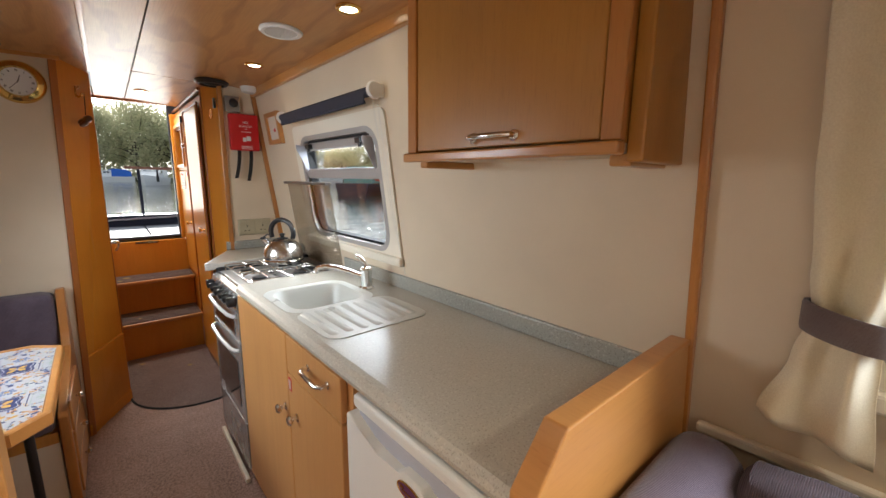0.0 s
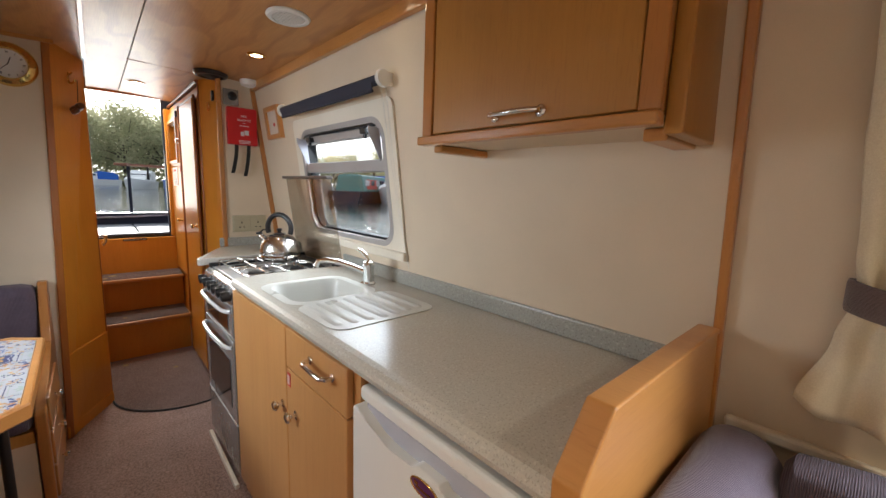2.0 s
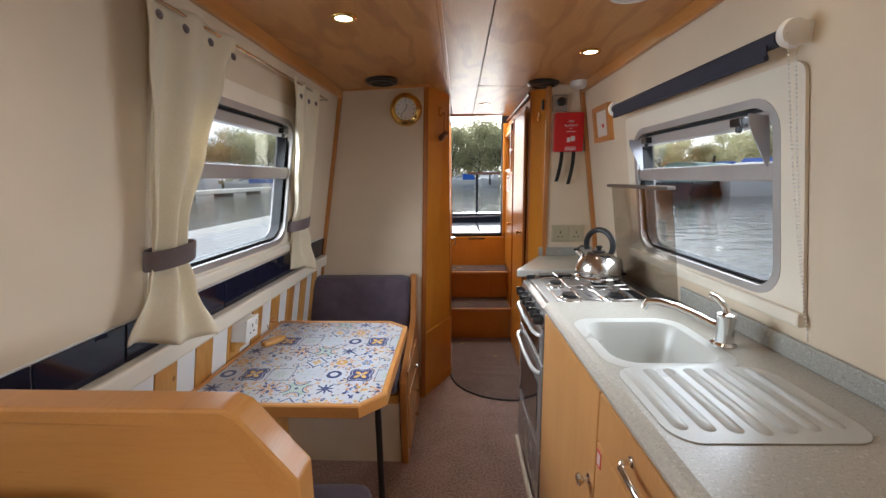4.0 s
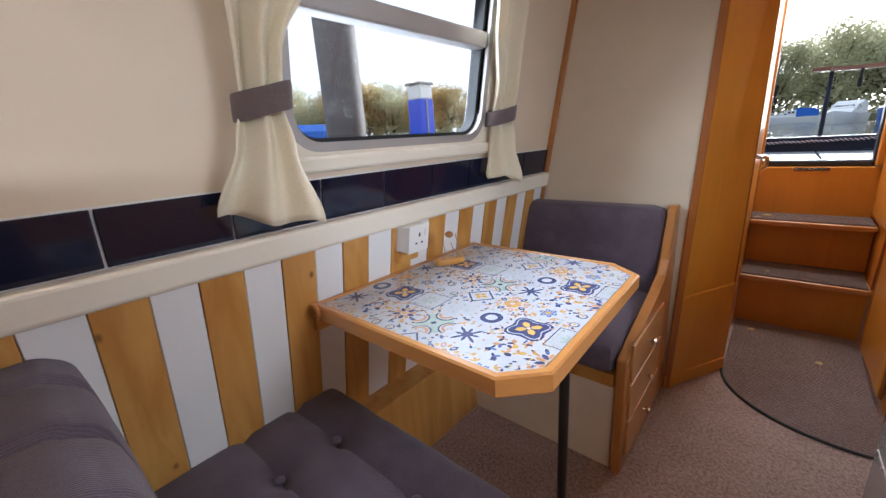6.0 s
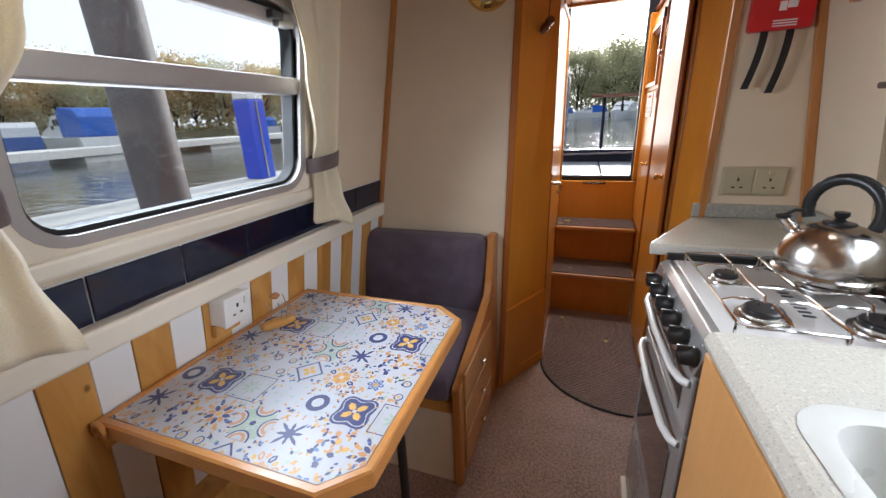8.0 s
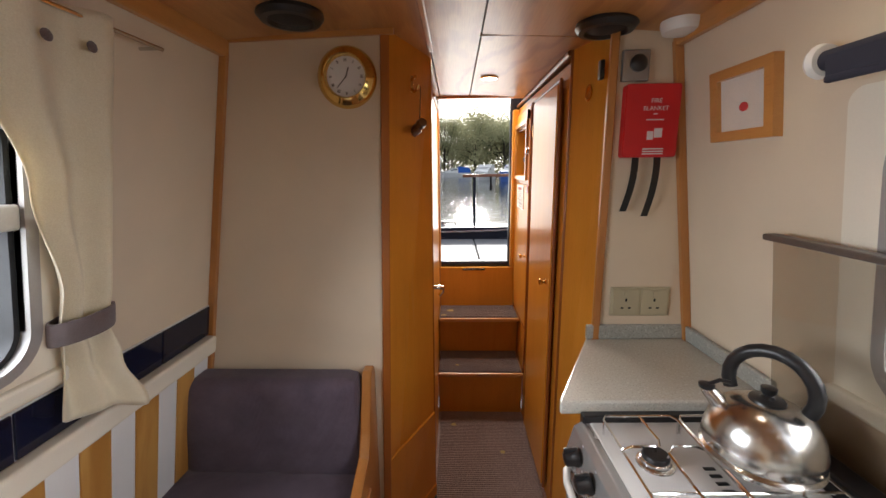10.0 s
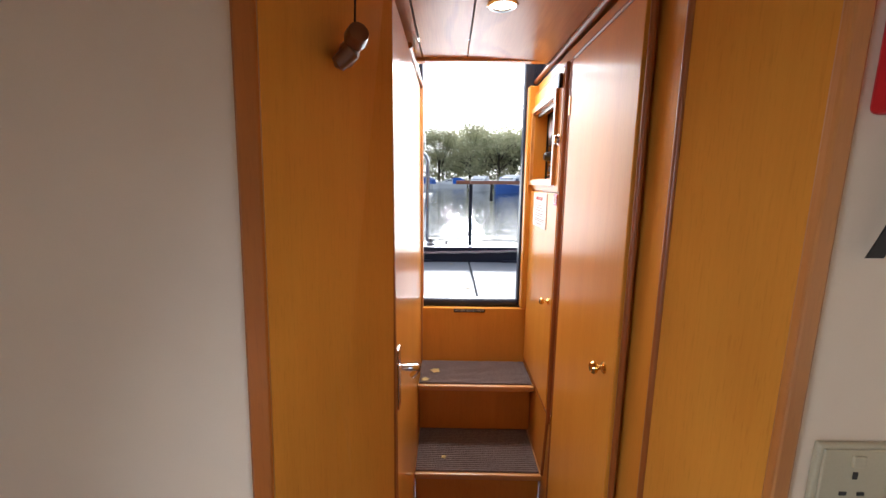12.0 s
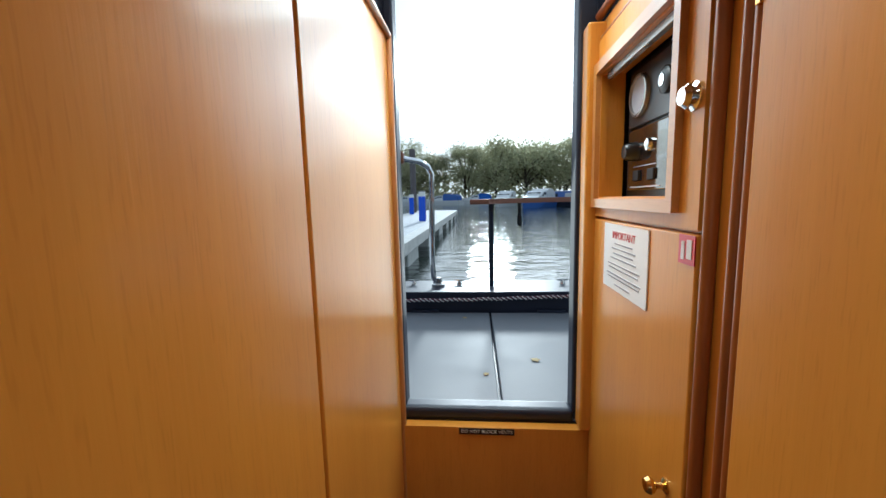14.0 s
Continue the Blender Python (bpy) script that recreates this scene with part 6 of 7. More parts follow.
lathe(bm, [(0.052, 0), (0.052, -0.012), (0.046, -0.028), (0.030, -0.033), (0, -0.034)], (0.880, 2.775, ceil_z(0.88) + 0.001), n=30)
solo("smoke_alarm", bm, M_WHITEPL, "round white smoke alarm on the ceiling", "smoke alarm", smooth=True)
bm = bmesh.new()
lathe(bm, [(0.030, 0), (0.032, 0.010), (0.026, 0.045), (0.012, 0.058), (0, 0.060)], (XR(1.17, 1.745), 1.17, 1.745), turned("Y", -80), 24)
solo("wall_light", bm, M_WHITEPL, "small white dome light on the galley wall", "wall light", smooth=True)

pic = thing("picture_frame", (0.93, 2.63, 1.54), "small wooden picture frame on the galley wall", "picture")
part("picture_moulding", mapped(ring(bmesh.new(), [(2.495, 1.537), (2.694, 1.537), (2.694, 1.704), (2.495, 1.704)], [(2.520, 1.560), (2.669, 1.560), (2.669, 1.681), (2.520, 1.681)], 0.022, 0.001), on_right), M_TRIMY, pic)
pp = part("picture_sheet", mapped(boxes((0.006, 2.512, 1.553, 0.010, 2.677, 1.688), bev=0), on_right), plain("cream mount card", (0.70, 0.63, 0.55), 0.6), pic, "cream card with a small red mark")
bm = bmesh.new()
lathe(bm, [(0.0, 0.0012), (0.013, 0.001), (0.015, 0.0)], (0, 0, 0), None, 14)
mapped(bm, lambda c: (0.010 + c.z, 2.594 + c.x, 1.612 + c.y * 0.7))
part("picture_mark", mapped(bm, on_right), M_PRINTRED, pp)

# roller blind above the galley window
bl = thing("roller_blind", (0.93, 1.95, 1.64), "rolled up dark navy roller blind with a bead chain", "blind")
bm = bmesh.new()
tube(bm, [on_right(Vector((0.045, 1.51, 1.650))), on_right(Vector((0.045, 1.95, 1.650))), on_right(Vector((0.045, 2.355, 1.650)))], 0.017, 20)
part("blind_roll", bm, M_NAVYCLOTH, bl, "", True)
part("blind_hem", mapped(boxes((0.058, 1.53, 1.618, 0.062, 2.34, 1.655), bev=0.001), on_right), M_NAVYCLOTH, bl)
part("hem_bar", mapped(boxes((0.054, 1.53, 1.610, 0.066, 2.34, 1.622), bev=0.004), on_right), M_NAVYCLOTH, bl)
for yy in (1.492, 2.37):
    bm = bmesh.new()
    lathe(bm, [(0, -0.008), (0.026, -0.008), (0.030, 0), (0.026, 0.010), (0, 0.012)], on_right(Vector((0.040, yy, 1.652))), turned("X", 90), 24)
    box(bm, XR(yy, 1.66) - 0.03, yy - 0.006, 1.632, XR(yy, 1.66), yy + 0.006, 1.676, bev=0.003)
    part("end_cap", bm, M_WHITEPL, bl, "white end bracket", True)
for dx, yy in ((0.030, 1.494), (0.060, 1.478)):
    bm = bmesh.new()
    q0, q1 = on_right(Vector((dx, yy, 1.65))), on_right(Vector((0.020, 1.470, 0.995)))
    for i in range(75):
        k_ = i / 74
        c_ = Vector(q0).lerp(Vector(q1), k_)
        bmesh.ops.create_icosphere(bm, subdivisions=1, radius=0.0022, matrix=Matrix.Translation(c_ + Vector((-0.02 * math.sin(k_ * math.pi) * 0.4, 0, 0))))
    tagged(part("bead_chain", bm, M_WHITEPL, bl, "white bead chain"), kind="stuff")
# hopper side wings of the galley window
for yy in (1.60, 2.235):
    bm = bmesh.new()
    prism(bm, [(0.0, 1.388), (0.008, 1.386), (0.050, 1.490), (0.048, 1.512), (0.0, 1.506)], yy, yy + 0.003, "y")
    part("hopper_wing", mapped(bm, on_right), M_TUB, galley_window, "pale side wing of the open hopper")

# ---- ceiling fittings ----
# the added, unseen downlights get the same fitting as the visible four
for lx, ly in DOWNLIGHTS:
    dl = thing("downlight", (lx, ly, ceil_z(lx)), "small brass rimmed ceiling downlight, switched on", "ceiling light", "downlights")
    bm = bmesh.new()
    lathe(bm, [(0.040, 0.002), (0.041, -0.003), (0.036, -0.007), (0.028, -0.006), (0.026, 0.0)], (lx, ly, ceil_z(lx)), n=28)
    part("rim", bm, M_BRASS if ly < 3 else M_CHROME, dl, "polished metal rim", True)
    bm = bmesh.new()
    lathe(bm, [(0, -0.004), (0.026, -0.003), (0.027, 0.001)], (lx, ly, ceil_z(lx)), n=24)
    part("lens", bm, M_LAMPGLOW, dl, "glowing lens", True)
vent = thing("ceiling_vent", (0.729, 1.785, ceil_z(0.729)), "round white mushroom vent grille in the ceiling", "vent")
bm = bmesh.new()
lathe(bm, [(0.072, 0.002), (0.074, -0.004), (0.068, -0.010), (0.056, -0.009), (0.054, 0.0)], (0.729, 1.785, ceil_z(0.729)), n=36)
part("vent_rim", bm, M_WHITEPL, vent, "", True)
part("vent_back", lathe(bmesh.new(), [(0, 0.0), (0.056, 0.0), (0.056, 0.002)], (0.729, 1.785, ceil_z(0.729) - 0.002), n=24), M_SILVER, vent)
for i in range(9):
    d_ = -0.048 + i * 0.012
    h = math.sqrt(max(0.0, 0.055 ** 2 - d_ ** 2))
    part("vent_bar", boxes((0.729 - h, 1.785 + d_ - 0.003, ceil_z(0.729) - 0.008, 0.729 + h, 1.785 + d_ + 0.003, ceil_z(0.729) - 0.002), bev=0.001), M_WHITEPL, vent)
for sx, sy in ((-0.150, 2.710), (0.697, 2.822)):
    sp = thing("ceiling_speaker", (sx, sy, ceil_z(sx)), "round black ceiling speaker", "speaker", "ceiling speakers")
    bm = bmesh.new()
    lathe(bm, [(0.082, 0.002), (0.084, -0.008), (0.074, -0.020), (0.060, -0.022), (0.056, -0.014), (0.054, -0.012)], (sx, sy, ceil_z(sx)), n=36)
    part("speaker_rim", bm, M_BLACK, sp, "", True)
    bm = bmesh.new()
    lathe(bm, [(0, -0.024), (0.030, -0.020), (0.056, -0.012), (0.056, -0.008)], (sx, sy, ceil_z(sx)), n=30)
    part("speaker_grille", bm, M_RUBBER, sp, "", True)

# ---- pilaster hook and float ----
hk = thing("coat_hook", (0.105, 3.01, 1.72), "brass coat hook on the slanted panel", "hook")
bm = bmesh.new()
box(bm, 0.100, 3.008, 1.735, 0.118, 3.016, 1.790, bev=0.003)
tube(bm, [(0.112, 3.012, 1.775), (0.122, 2.998, 1.778), (0.128, 2.99, 1.785)], 0.004, 8)
tube(bm, [(0.112, 3.012, 1.748), (0.124, 2.995, 1.735), (0.134, 2.985, 1.742), (0.138, 2.982, 1.755)], 0.0045, 8)
shift(bm, Matrix.Translation((0.014, 0.006, 0.0)))
part("hook_plate", bm, M_BRASS, hk, "", True)

kf = thing("key_float", (0.13, 2.99, 1.60), "wooden key float hanging on a cord", "key float")
part("cord", tube(bmesh.new(), [(0.159, 2.989, 1.752), (0.157, 2.992, 1.70), (0.154, 2.994, 1.650)], 0.0018, 6), M_RUBBER, kf, "thin dark cord", True)
bm = bmesh.new()
lathe(bm, [(0, -0.03), (0.010, -0.028), (0.012, -0.01), (0.009, 0.0), (0.013, 0.012), (0.011, 0.026), (0, 0.030)], (0.150, 2.992, 1.624), turned("X", 70) @ turned("Y", 30) @ Matrix.Scale(1.3, 3), 16)
part("float_body", bm, M_FLOAT, kf, "dark carved wood", True)
bm = bmesh.new()
lathe(bm, [(0, -0.016), (0.008, -0.012), (0.009, 0.008), (0, 0.014)], (0.144, 2.980, 1.606), turned("Y", 50) @ Matrix.Scale(1.4, 3), 14)
part("float_end", bm, M_FLOAT, kf, "", True)

# ---- corridor fittings ----
door = thing("corridor_door", (CL, 3.45, 0), "closed orange varnished veneer door with a chrome lever", "door")
leaf = part("door_leaf", boxes((CL - 0.03, 3.255, 0.01, CL + 0.000, 3.655, 1.84), bev=0.003), M_CORR, door)
hp_ = part("handle_plate", boxes((CL + 0.000, 3.300, 0.845, CL + 0.005, 3.338, 1.010), bev=0.002), M_STEEL, leaf, "steel handle plate")
bm = bmesh.new()
tube(bm, [(CL + 0.004, 3.319, 0.955), (CL + 0.035, 3.319, 0.955), (CL + 0.046, 3.328, 0.952), (CL + 0.048, 3.360, 0.940), (CL + 0.045, 3.385, 0.915), (CL + 0.030, 3.390, 0.895)], 0.009, 10)
part("lever", bm, M_CHROME, leaf, "chrome lever handle", True)

tc_ = thing("tall_cupboard", (CR, 3.41, 0), "tall orange varnished cupboard door with a brass knob", "cupboard")
dl_ = part("door", boxes((CR - 0.004, 3.178, 0.055, CR + 0.012, 3.622, 1.788), bev=0.003), M_CORR, tc_)
part("knob", round_knob(bmesh.new(), (CR - 0.004, 3.234, 1.005), turned("Y", -90), 0.015), M_BRASS, dl_, "brass knob", True)
for hz in (0.60, 1.66):
    part("hinge", boxes((CR - 0.007, 3.620, hz - 0.028, CR + 0.000, 3.628, hz + 0.028), bev=0.001), M_BRASS, dl_, "brass hinge")

iu = thing("instrument_cupboard", (CR, 3.94, 0.6), "orange varnished engine panel cupboard with a recess", "cupboard")
dr = part("lower_door", boxes((CR - 0.003, 3.712, 0.595, CR + 0.012, 4.160, 1.393), bev=0.003), M_CORR, iu)
part("knob", round_knob(bmesh.new(), (CR - 0.003, 3.757, 1.002), turned("Y", -90), 0.013), M_BRASS, dr, "brass knob", True)
up = part("upper_door", ring(bmesh.new(), [(3.712, 1.399), (4.160, 1.399), (4.160, 1.795), (3.712, 1.795)], [(3.784, 1.444), (4.126, 1.444), (4.126, 1.715), (3.784, 1.715)], CR - 0.003, CR + 0.012), M_CORR, iu)
part("niche_bead", ring(bmesh.new(), [(3.762, 1.420), (4.150, 1.420), (4.150, 1.742), (3.762, 1.742)], [(3.780, 1.440), (4.130, 1.440), (4.130, 1.719), (3.780, 1.719)], CR - 0.014, CR - 0.003), M_TRIMY, up, "raised varnished frame")
part("niche_light_strip", boxes((CR + 0.004, 3.80, 1.700, CR + 0.016, 4.11, 1.716), bev=0.002), M_SILVER, iu)
ip = part("instrument_panel", boxes((CR + 0.0600, 3.780, 1.440, CR + 0.0700, 4.130, 1.720), bev=0.001), M_BLACK, iu, "black engine instrument panel")
part("gauge_panel", boxes((CR + 0.0540, 3.800, 1.590, CR + 0.0610, 4.110, 1.706), bev=0.002), plain("dark grey panel", (0.045, 0.045, 0.05), 0.3), ip, "dark grey gauge plate")
part("switch_panel", boxes((CR + 0.0540, 3.800, 1.456, CR + 0.0610, 4.110, 1.584), bev=0.002), M_OVENGLASS, ip, "dark red-black switch plate")
bm = bmesh.new()
lathe(bm, [(0, 0.004), (0.036, 0.004), (0.038, 0.009), (0.043, 0.008), (0.044, 0)], (CR + 0.0540, 4.052, 1.650), turned("Y", -90), 28)
part("gauge", bm, M_SILVER, ip, "round dial gauge", True)
part("gauge_face", lathe(bmesh.new(), [(0, 0.0052), (0.035, 0.005), (0.035, 0.004)], (CR + 0.0540, 4.052, 1.650), turned("Y", -90), 24), M_TUB, ip)
bm = bmesh.new()
lathe(bm, [(0.024, 0), (0.024, 0.008), (0.016, 0.012), (0.012, 0.012), (0, 0.010)], (CR + 0.0540, 3.935, 1.648), turned("Y", -90), 22)
part("key_switch", bm, M_BLACK, ip, "black ignition switch", True)
part("key_slot", lathe(bmesh.new(), [(0.011, 0.0115), (0.011, 0.0135), (0, 0.014)], (CR + 0.0540, 3.935, 1.648), turned("Y", -90), 14), M_CHROME, ip, "", True)
bm = bmesh.new()
lathe(bm, [(0.020, 0), (0.018, 0.020), (0.014, 0.026), (0, 0.027)], (CR + 0.0540, 4.065, 1.538), turned("Y", -90), 18)
part("panel_knob", bm, M_BLACK, ip, "", True)
part("panel_light", lathe(bmesh.new(), [(0.013, 0), (0.012, 0.008), (0, 0.012)], (CR + 0.0540, 4.000, 1.545), turned("Y", -90), 18), M_CHROME, ip, "", True)
for yy in (4.055, 3.985):
    part("rocker_switch", boxes((CR + 0.0490, yy - 0.014, 1.476, CR + 0.0550, yy + 0.014, 1.498), bev=0.002), M_RUBBER, ip)
part("panel_marks", boxes((CR + 0.0530, 3.95, 1.462, CR + 0.0545, 4.09, 1.4645), (CR + 0.0530, 3.97, 1.505, CR + 0.0545, 4.075, 1.507), bev=0), M_TUB, ip)
bm = bmesh.new()
lathe(bm, [(0.019, 0), (0.019, 0.003), (0.013, 0.006), (0.016, 0.012), (0.011, 0.018), (0, 0.019)], (CR - 0.003, 3.735, 1.572), turned("Y", -90), 20)
part("cupboard_lock", bm, M_CHROME, up, "chrome push lock", True)
part("latch", boxes((CR - 0.016, 3.722, 1.735, CR - 0.003, 3.742, 1.780), bev=0.004), M_BLACK, up, "black latch")

nt = thing("notice_sheet", (CR - 0.004, 3.96, 1.25), "white printed notice in a clear sleeve", "notice")
sheet = part("sheet", boxes((CR - 0.0055, 3.848, 1.252, CR - 0.0035, 4.068, 1.388), bev=0), M_PAPER, nt)
READ_LEFT = Matrix.Rotation(radians(-90), 4, "Z") @ Matrix.Rotation(radians(90), 4, "X")   # reads from -x
lettering("IMPORTANT", 0.021, Matrix.Translation((CR - 0.006, 3.958, 1.366)) @ READ_LEFT, M_PRINTRED, sheet)
for z, w_ in ((1.349, 0.09), (1.339, 0.12), (1.329, 0.10), (1.319, 0.13), (1.306, 0.16), (1.298, 0.15), (1.285, 0.17), (1.278, 0.16), (1.265, 0.08)):
    part("printed_line", boxes((CR - 0.0064, 3.958 - w_ / 2, z - 0.0012, CR - 0.0055, 3.958 + w_ / 2, z + 0.0012), bev=0), M_PRINTGREY, sheet)
sg = thing("fire_sign", (CR - 0.004, 3.73, 1.35), "small red fire extinguisher sign", "sign")
sgp = part("sign_plate", boxes((CR - 0.0052, 3.712, 1.352, CR - 0.0035, 3.752, 1.392), bev=0), M_RED, sg)
part("sign_symbol", boxes((CR - 0.0062, 3.736, 1.358, CR - 0.0052, 3.744, 1.383), (CR - 0.0062, 3.718, 1.360, CR - 0.0052, 3.730, 1.386), bev=0), M_PRINTWHITE, sgp)

lb = thing("vent_label", (0.394, 4.164, 0.815), "small black engraved plate on the riser", "sign")
lbp = part("label_plate", boxes((0.320, 4.1625, 0.8155, 0.468, 4.165, 0.8325), bev=0), M_OVENGLASS, lb)
lettering("DO NOT BLOCK VENTS", 0.0128, Matrix.Translation((0.394, 4.162, 0.8242)) @ FACE_BACK, M_CREAMTRIM, lbp)
md = thing("brass_medallion", (0.704, 2.95, 1.70), "small oval brass plaque", "plaque")
bm = bmesh.new()
lathe(bm, [(0.018, 0), (0.020, 0.003), (0.015, 0.004), (0.012, 0.003), (0, 0.004)], (0, 0, 0), None, 20)
mapped(bm, lambda c: (c.x, c.y * 1.35, c.z))
shift(bm, Matrix.Translation((0.707, 2.965, 1.715)) @ turned("Z", 12).to_4x4() @ turned("Y", -90).to_4x4() @ turned("Z", 90).to_4x4())
part("plaque", bm, M_BRASS, md, "", True)
bm = boxes((0.724, 2.86, 1.735, 0.738, 2.885, 1.790), bev=0.004)
shift(bm, Matrix.Translation((-0.022, 0, 0)))
solo("door_catch", bm, M_BLACK, "small black door catch on the corner post", "catch")

# half-round ribbed mat
mat_thing = thing("door_mat", (0.41, 3.3, 0), "grey brown ribbed mat with a curved dark edge", "mat")
bm = bmesh.new()


def mat_span(y):
    if y >= 3.18:
        return CL + 0.012, CR + 0.004
    k_ = math.sqrt(max(0.0, 1 - ((3.18 - y) / 0.35) ** 2))
    return 0.565 - 0.39 * k_, min(0.690 if y < 3.07 else CR + 0.004, 0.565 + 0.39 * k_)


y = 2.832
while y < 3.788:
    w_ = 0.0125
    a, b = mat_span(y), mat_span(y + w_)
    L = [bm.verts.new((a[0], y, 0.001)), bm.verts.new((a[0], y + 0.002, 0.0085)), bm.verts.new((b[0], y + 0.008, 0.0085)), bm.verts.new((b[0], y + 0.0095, 0.004)), bm.verts.new((b[0], y + w_, 0.004))]
    R = [bm.verts.new((a[1], v.co.y, v.co.z)) if i < 2 else bm.verts.new((b[1], v.co.y, v.co.z)) for i, v in enumerate(L)]
    for i in range(4):
        bm.faces.new((L[i], L[i + 1], R[i + 1], R[i]))
    y += w_
tagged(part("ribbed_mat", bm, M_MAT, mat_thing), kind="stuff")
part("mat_edge", tube(bmesh.new(), [(0.565 + 0.392 * math.cos(t), 3.18 + 0.352 * math.sin(t), 0.005) for t in [math.pi + math.pi * i / 28 * 0.60 for i in range(29)]], 0.0055, 8), M_RUBBER, mat_thing, "dark rubber edge", True)


def fallen_leaf(x, y, z, a, s):
    bm = bmesh.new()
    pts = [(0, -1), (0.35, -0.5), (0.9, -0.3), (0.5, 0.1), (0.6, 0.6), (0.15, 0.5), (0, 1.0), (-0.2, 0.5), (-0.6, 0.7), (-0.5, 0.1), (-0.9, -0.2), (-0.3, -0.5)]
    lo = [bm.verts.new((px * s, py * s, 0.0005 + 0.12 * s * abs(px))) for px, py in pts]
    hi = [bm.verts.new((px * s, py * s, 0.0016 + 0.12 * s * abs(px))) for px, py in pts]
    bm.faces.new(lo)
    bm.faces.new(hi)
    for i in range(len(pts)):
        bm.faces.new((lo[i], lo[(i + 1) % len(pts)], hi[(i + 1) % len(pts)], hi[i]))
    shift(bm, Matrix.Translation((x, y, z)) @ Matrix.Rotation(a, 4, "Z"))
    solo("fallen_leaf", bm, M_LEAF, "small dry yellow leaf on the floor", "leaf", group="fallen leaves")


for row in ((0.516, 3.436, 0.009, 0.6, 0.018), (0.255, 3.66, 0.009, 1.4, 0.020), (0.28, 3.83, 0.300, 0.5, 0.014), (0.235, 4.05, 0.571, 1.1, 0.028), (0.195, 3.97, 0.571, 2.0, 0.02), (0.58, 4.55, 0.861, 0.4, 0.02), (0.40, 4.43, 0.861, 2.2, 0.012), (0.31, 5.05, 0.861, 1.2, 0.012)):
    fallen_leaf(*row)

# pale bin beside the bench
bm = bmesh.new()
loops = []
for z, g in ((0.0, -0.012), (0.62, 0.0), (0.655, 0.003), (0.662, 0.0), (0.655, -0.008), (0.03, -0.016)):
    loops.append([bm.verts.new((x, y, z)) for x, y in rounded(-0.028 - g, 1.195 - g, 0.062 + g, 1.315 + g, 0.026, 4)])
for A, B in zip(loops, loops[1:]):
    for i in range(len(A)):
        bm.faces.new((A[i], A[(i + 1) % len(A)], B[(i + 1) % len(A)], B[i]))
bm.faces.new(loops[0])
bm.faces.new(loops[-1])
solo("waste_bin", bm, M_TUB, "pale grey plastic bin beside the bench", "bin", smooth=True)

# ---- saloon sofa ----
sofa = thing("sofa", (0.8, 0.0, 0), "built-in sofa with plum grey corduroy cushions", "sofa")
part("sofa_base", boxes((0.62, -1.2, 0.0, 1.05, 0.492, 0.30), bev=0.004), M_TRIMX, sofa)
part("seat_cushion", cushion(bmesh.new(), 0.60, -1.2, 0.30, 1.02, 0.492, 0.43, 0.04, 13, "z"), M_PLUM, sofa, "", True)
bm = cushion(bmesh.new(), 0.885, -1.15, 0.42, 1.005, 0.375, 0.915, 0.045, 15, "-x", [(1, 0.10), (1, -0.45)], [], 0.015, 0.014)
part("back_cushion", bm, M_PLUM_SHADED, sofa, "plum grey corduroy back cushion along the wall, shade painted in", True)
bm = cushion(bmesh.new(), 0.64, 0.378, 0.42, 1.03, 0.494, 0.895, 0.05, 15, "-y", [], [], 0.02)
part("end_cushion", bm, M_PLUM, sofa, "soft plum grey end cushion", True)
bm = mapped(boxes((0.0, -1.6, 0.846, 0.020, 0.477, 0.870), bev=0.006), on_right)
solo("trim_saloon_rail", bm, M_CREAMTRIM, "cream painted rail above the sofa", "rail", "structure")

# ---- stern deck ----
WATER = 0.28
deck = thing("stern_deck", (0.4, 4.7, 0.8), "pale grey stern deck boards with a dark joint", "deck")
part("deck_board", boxes((-0.20, 4.255, 0.835, 0.433, 5.145, 0.860), bev=0.004), M_DECK, deck)
part("deck_board", boxes((0.443, 4.255, 0.835, 1.08, 5.145, 0.860), bev=0.004), M_DECK, deck)
part("deck_frame", boxes((-0.3, 4.25, 0.60, 1.2, 5.20, 0.834), bev=0.004), M_NAVYSTEEL, deck)
for xx in (0.10, 0.75):
    part("deck_hinge", boxes((xx - 0.07, 5.135, 0.858, xx + 0.07, 5.158, 0.872), bev=0.003), M_NAVYSTEEL, deck)
coam = thing("stern_coaming", (0.4, 5.3, 0.6), "dark navy steel coaming round the stern", "coaming")
part("coaming_plate", boxes((-0.32, 5.16, 0.60, 1.25, 5.20, 0.965), bev=0.005), M_NAVYSTEEL, coam)
part("coaming_top", boxes((-0.34, 5.18, 0.925, 1.27, 5.52, 0.950), bev=0.006), M_NAVYSTEEL, coam)
part("stern_hull", boxes((-0.5, 4.26, -0.2, 1.35, 5.52, 0.60), (-0.34, 5.19, 0.55, 1.27, 5.50, 0.93), bev=0.01), M_NAVYSTEEL, coam)
rope = thing("mooring_rope", (0.4, 5.15, 0.95), "striped mooring rope lying along the coaming", "rope")
rp = [(-0.1 + i * 0.025, 5.150 - 0.004, 0.925 + 0.030 * (i / 44) ** 2 + 0.002 * math.sin(i)) for i in range(45)]
part("rope_core", tube(bmesh.new(), rp, 0.008, 8), plain("maroon rope", (0.13, 0.05, 0.07), 0.9, grain=0.4), rope, "", True)
bm = bmesh.new()
for i in range(43):
    p, q = Vector(rp[i]), Vector(rp[i + 1])
    tube(bm, [p + Vector((0, -0.0035, 0.008)), p.lerp(q, 0.5) + Vector((0, -0.009, 0.0)), q + Vector((0, -0.0035, -0.008))], 0.0028, 6)
part("rope_strand", bm, M_WHITEPL, rope, "pale strands", True)
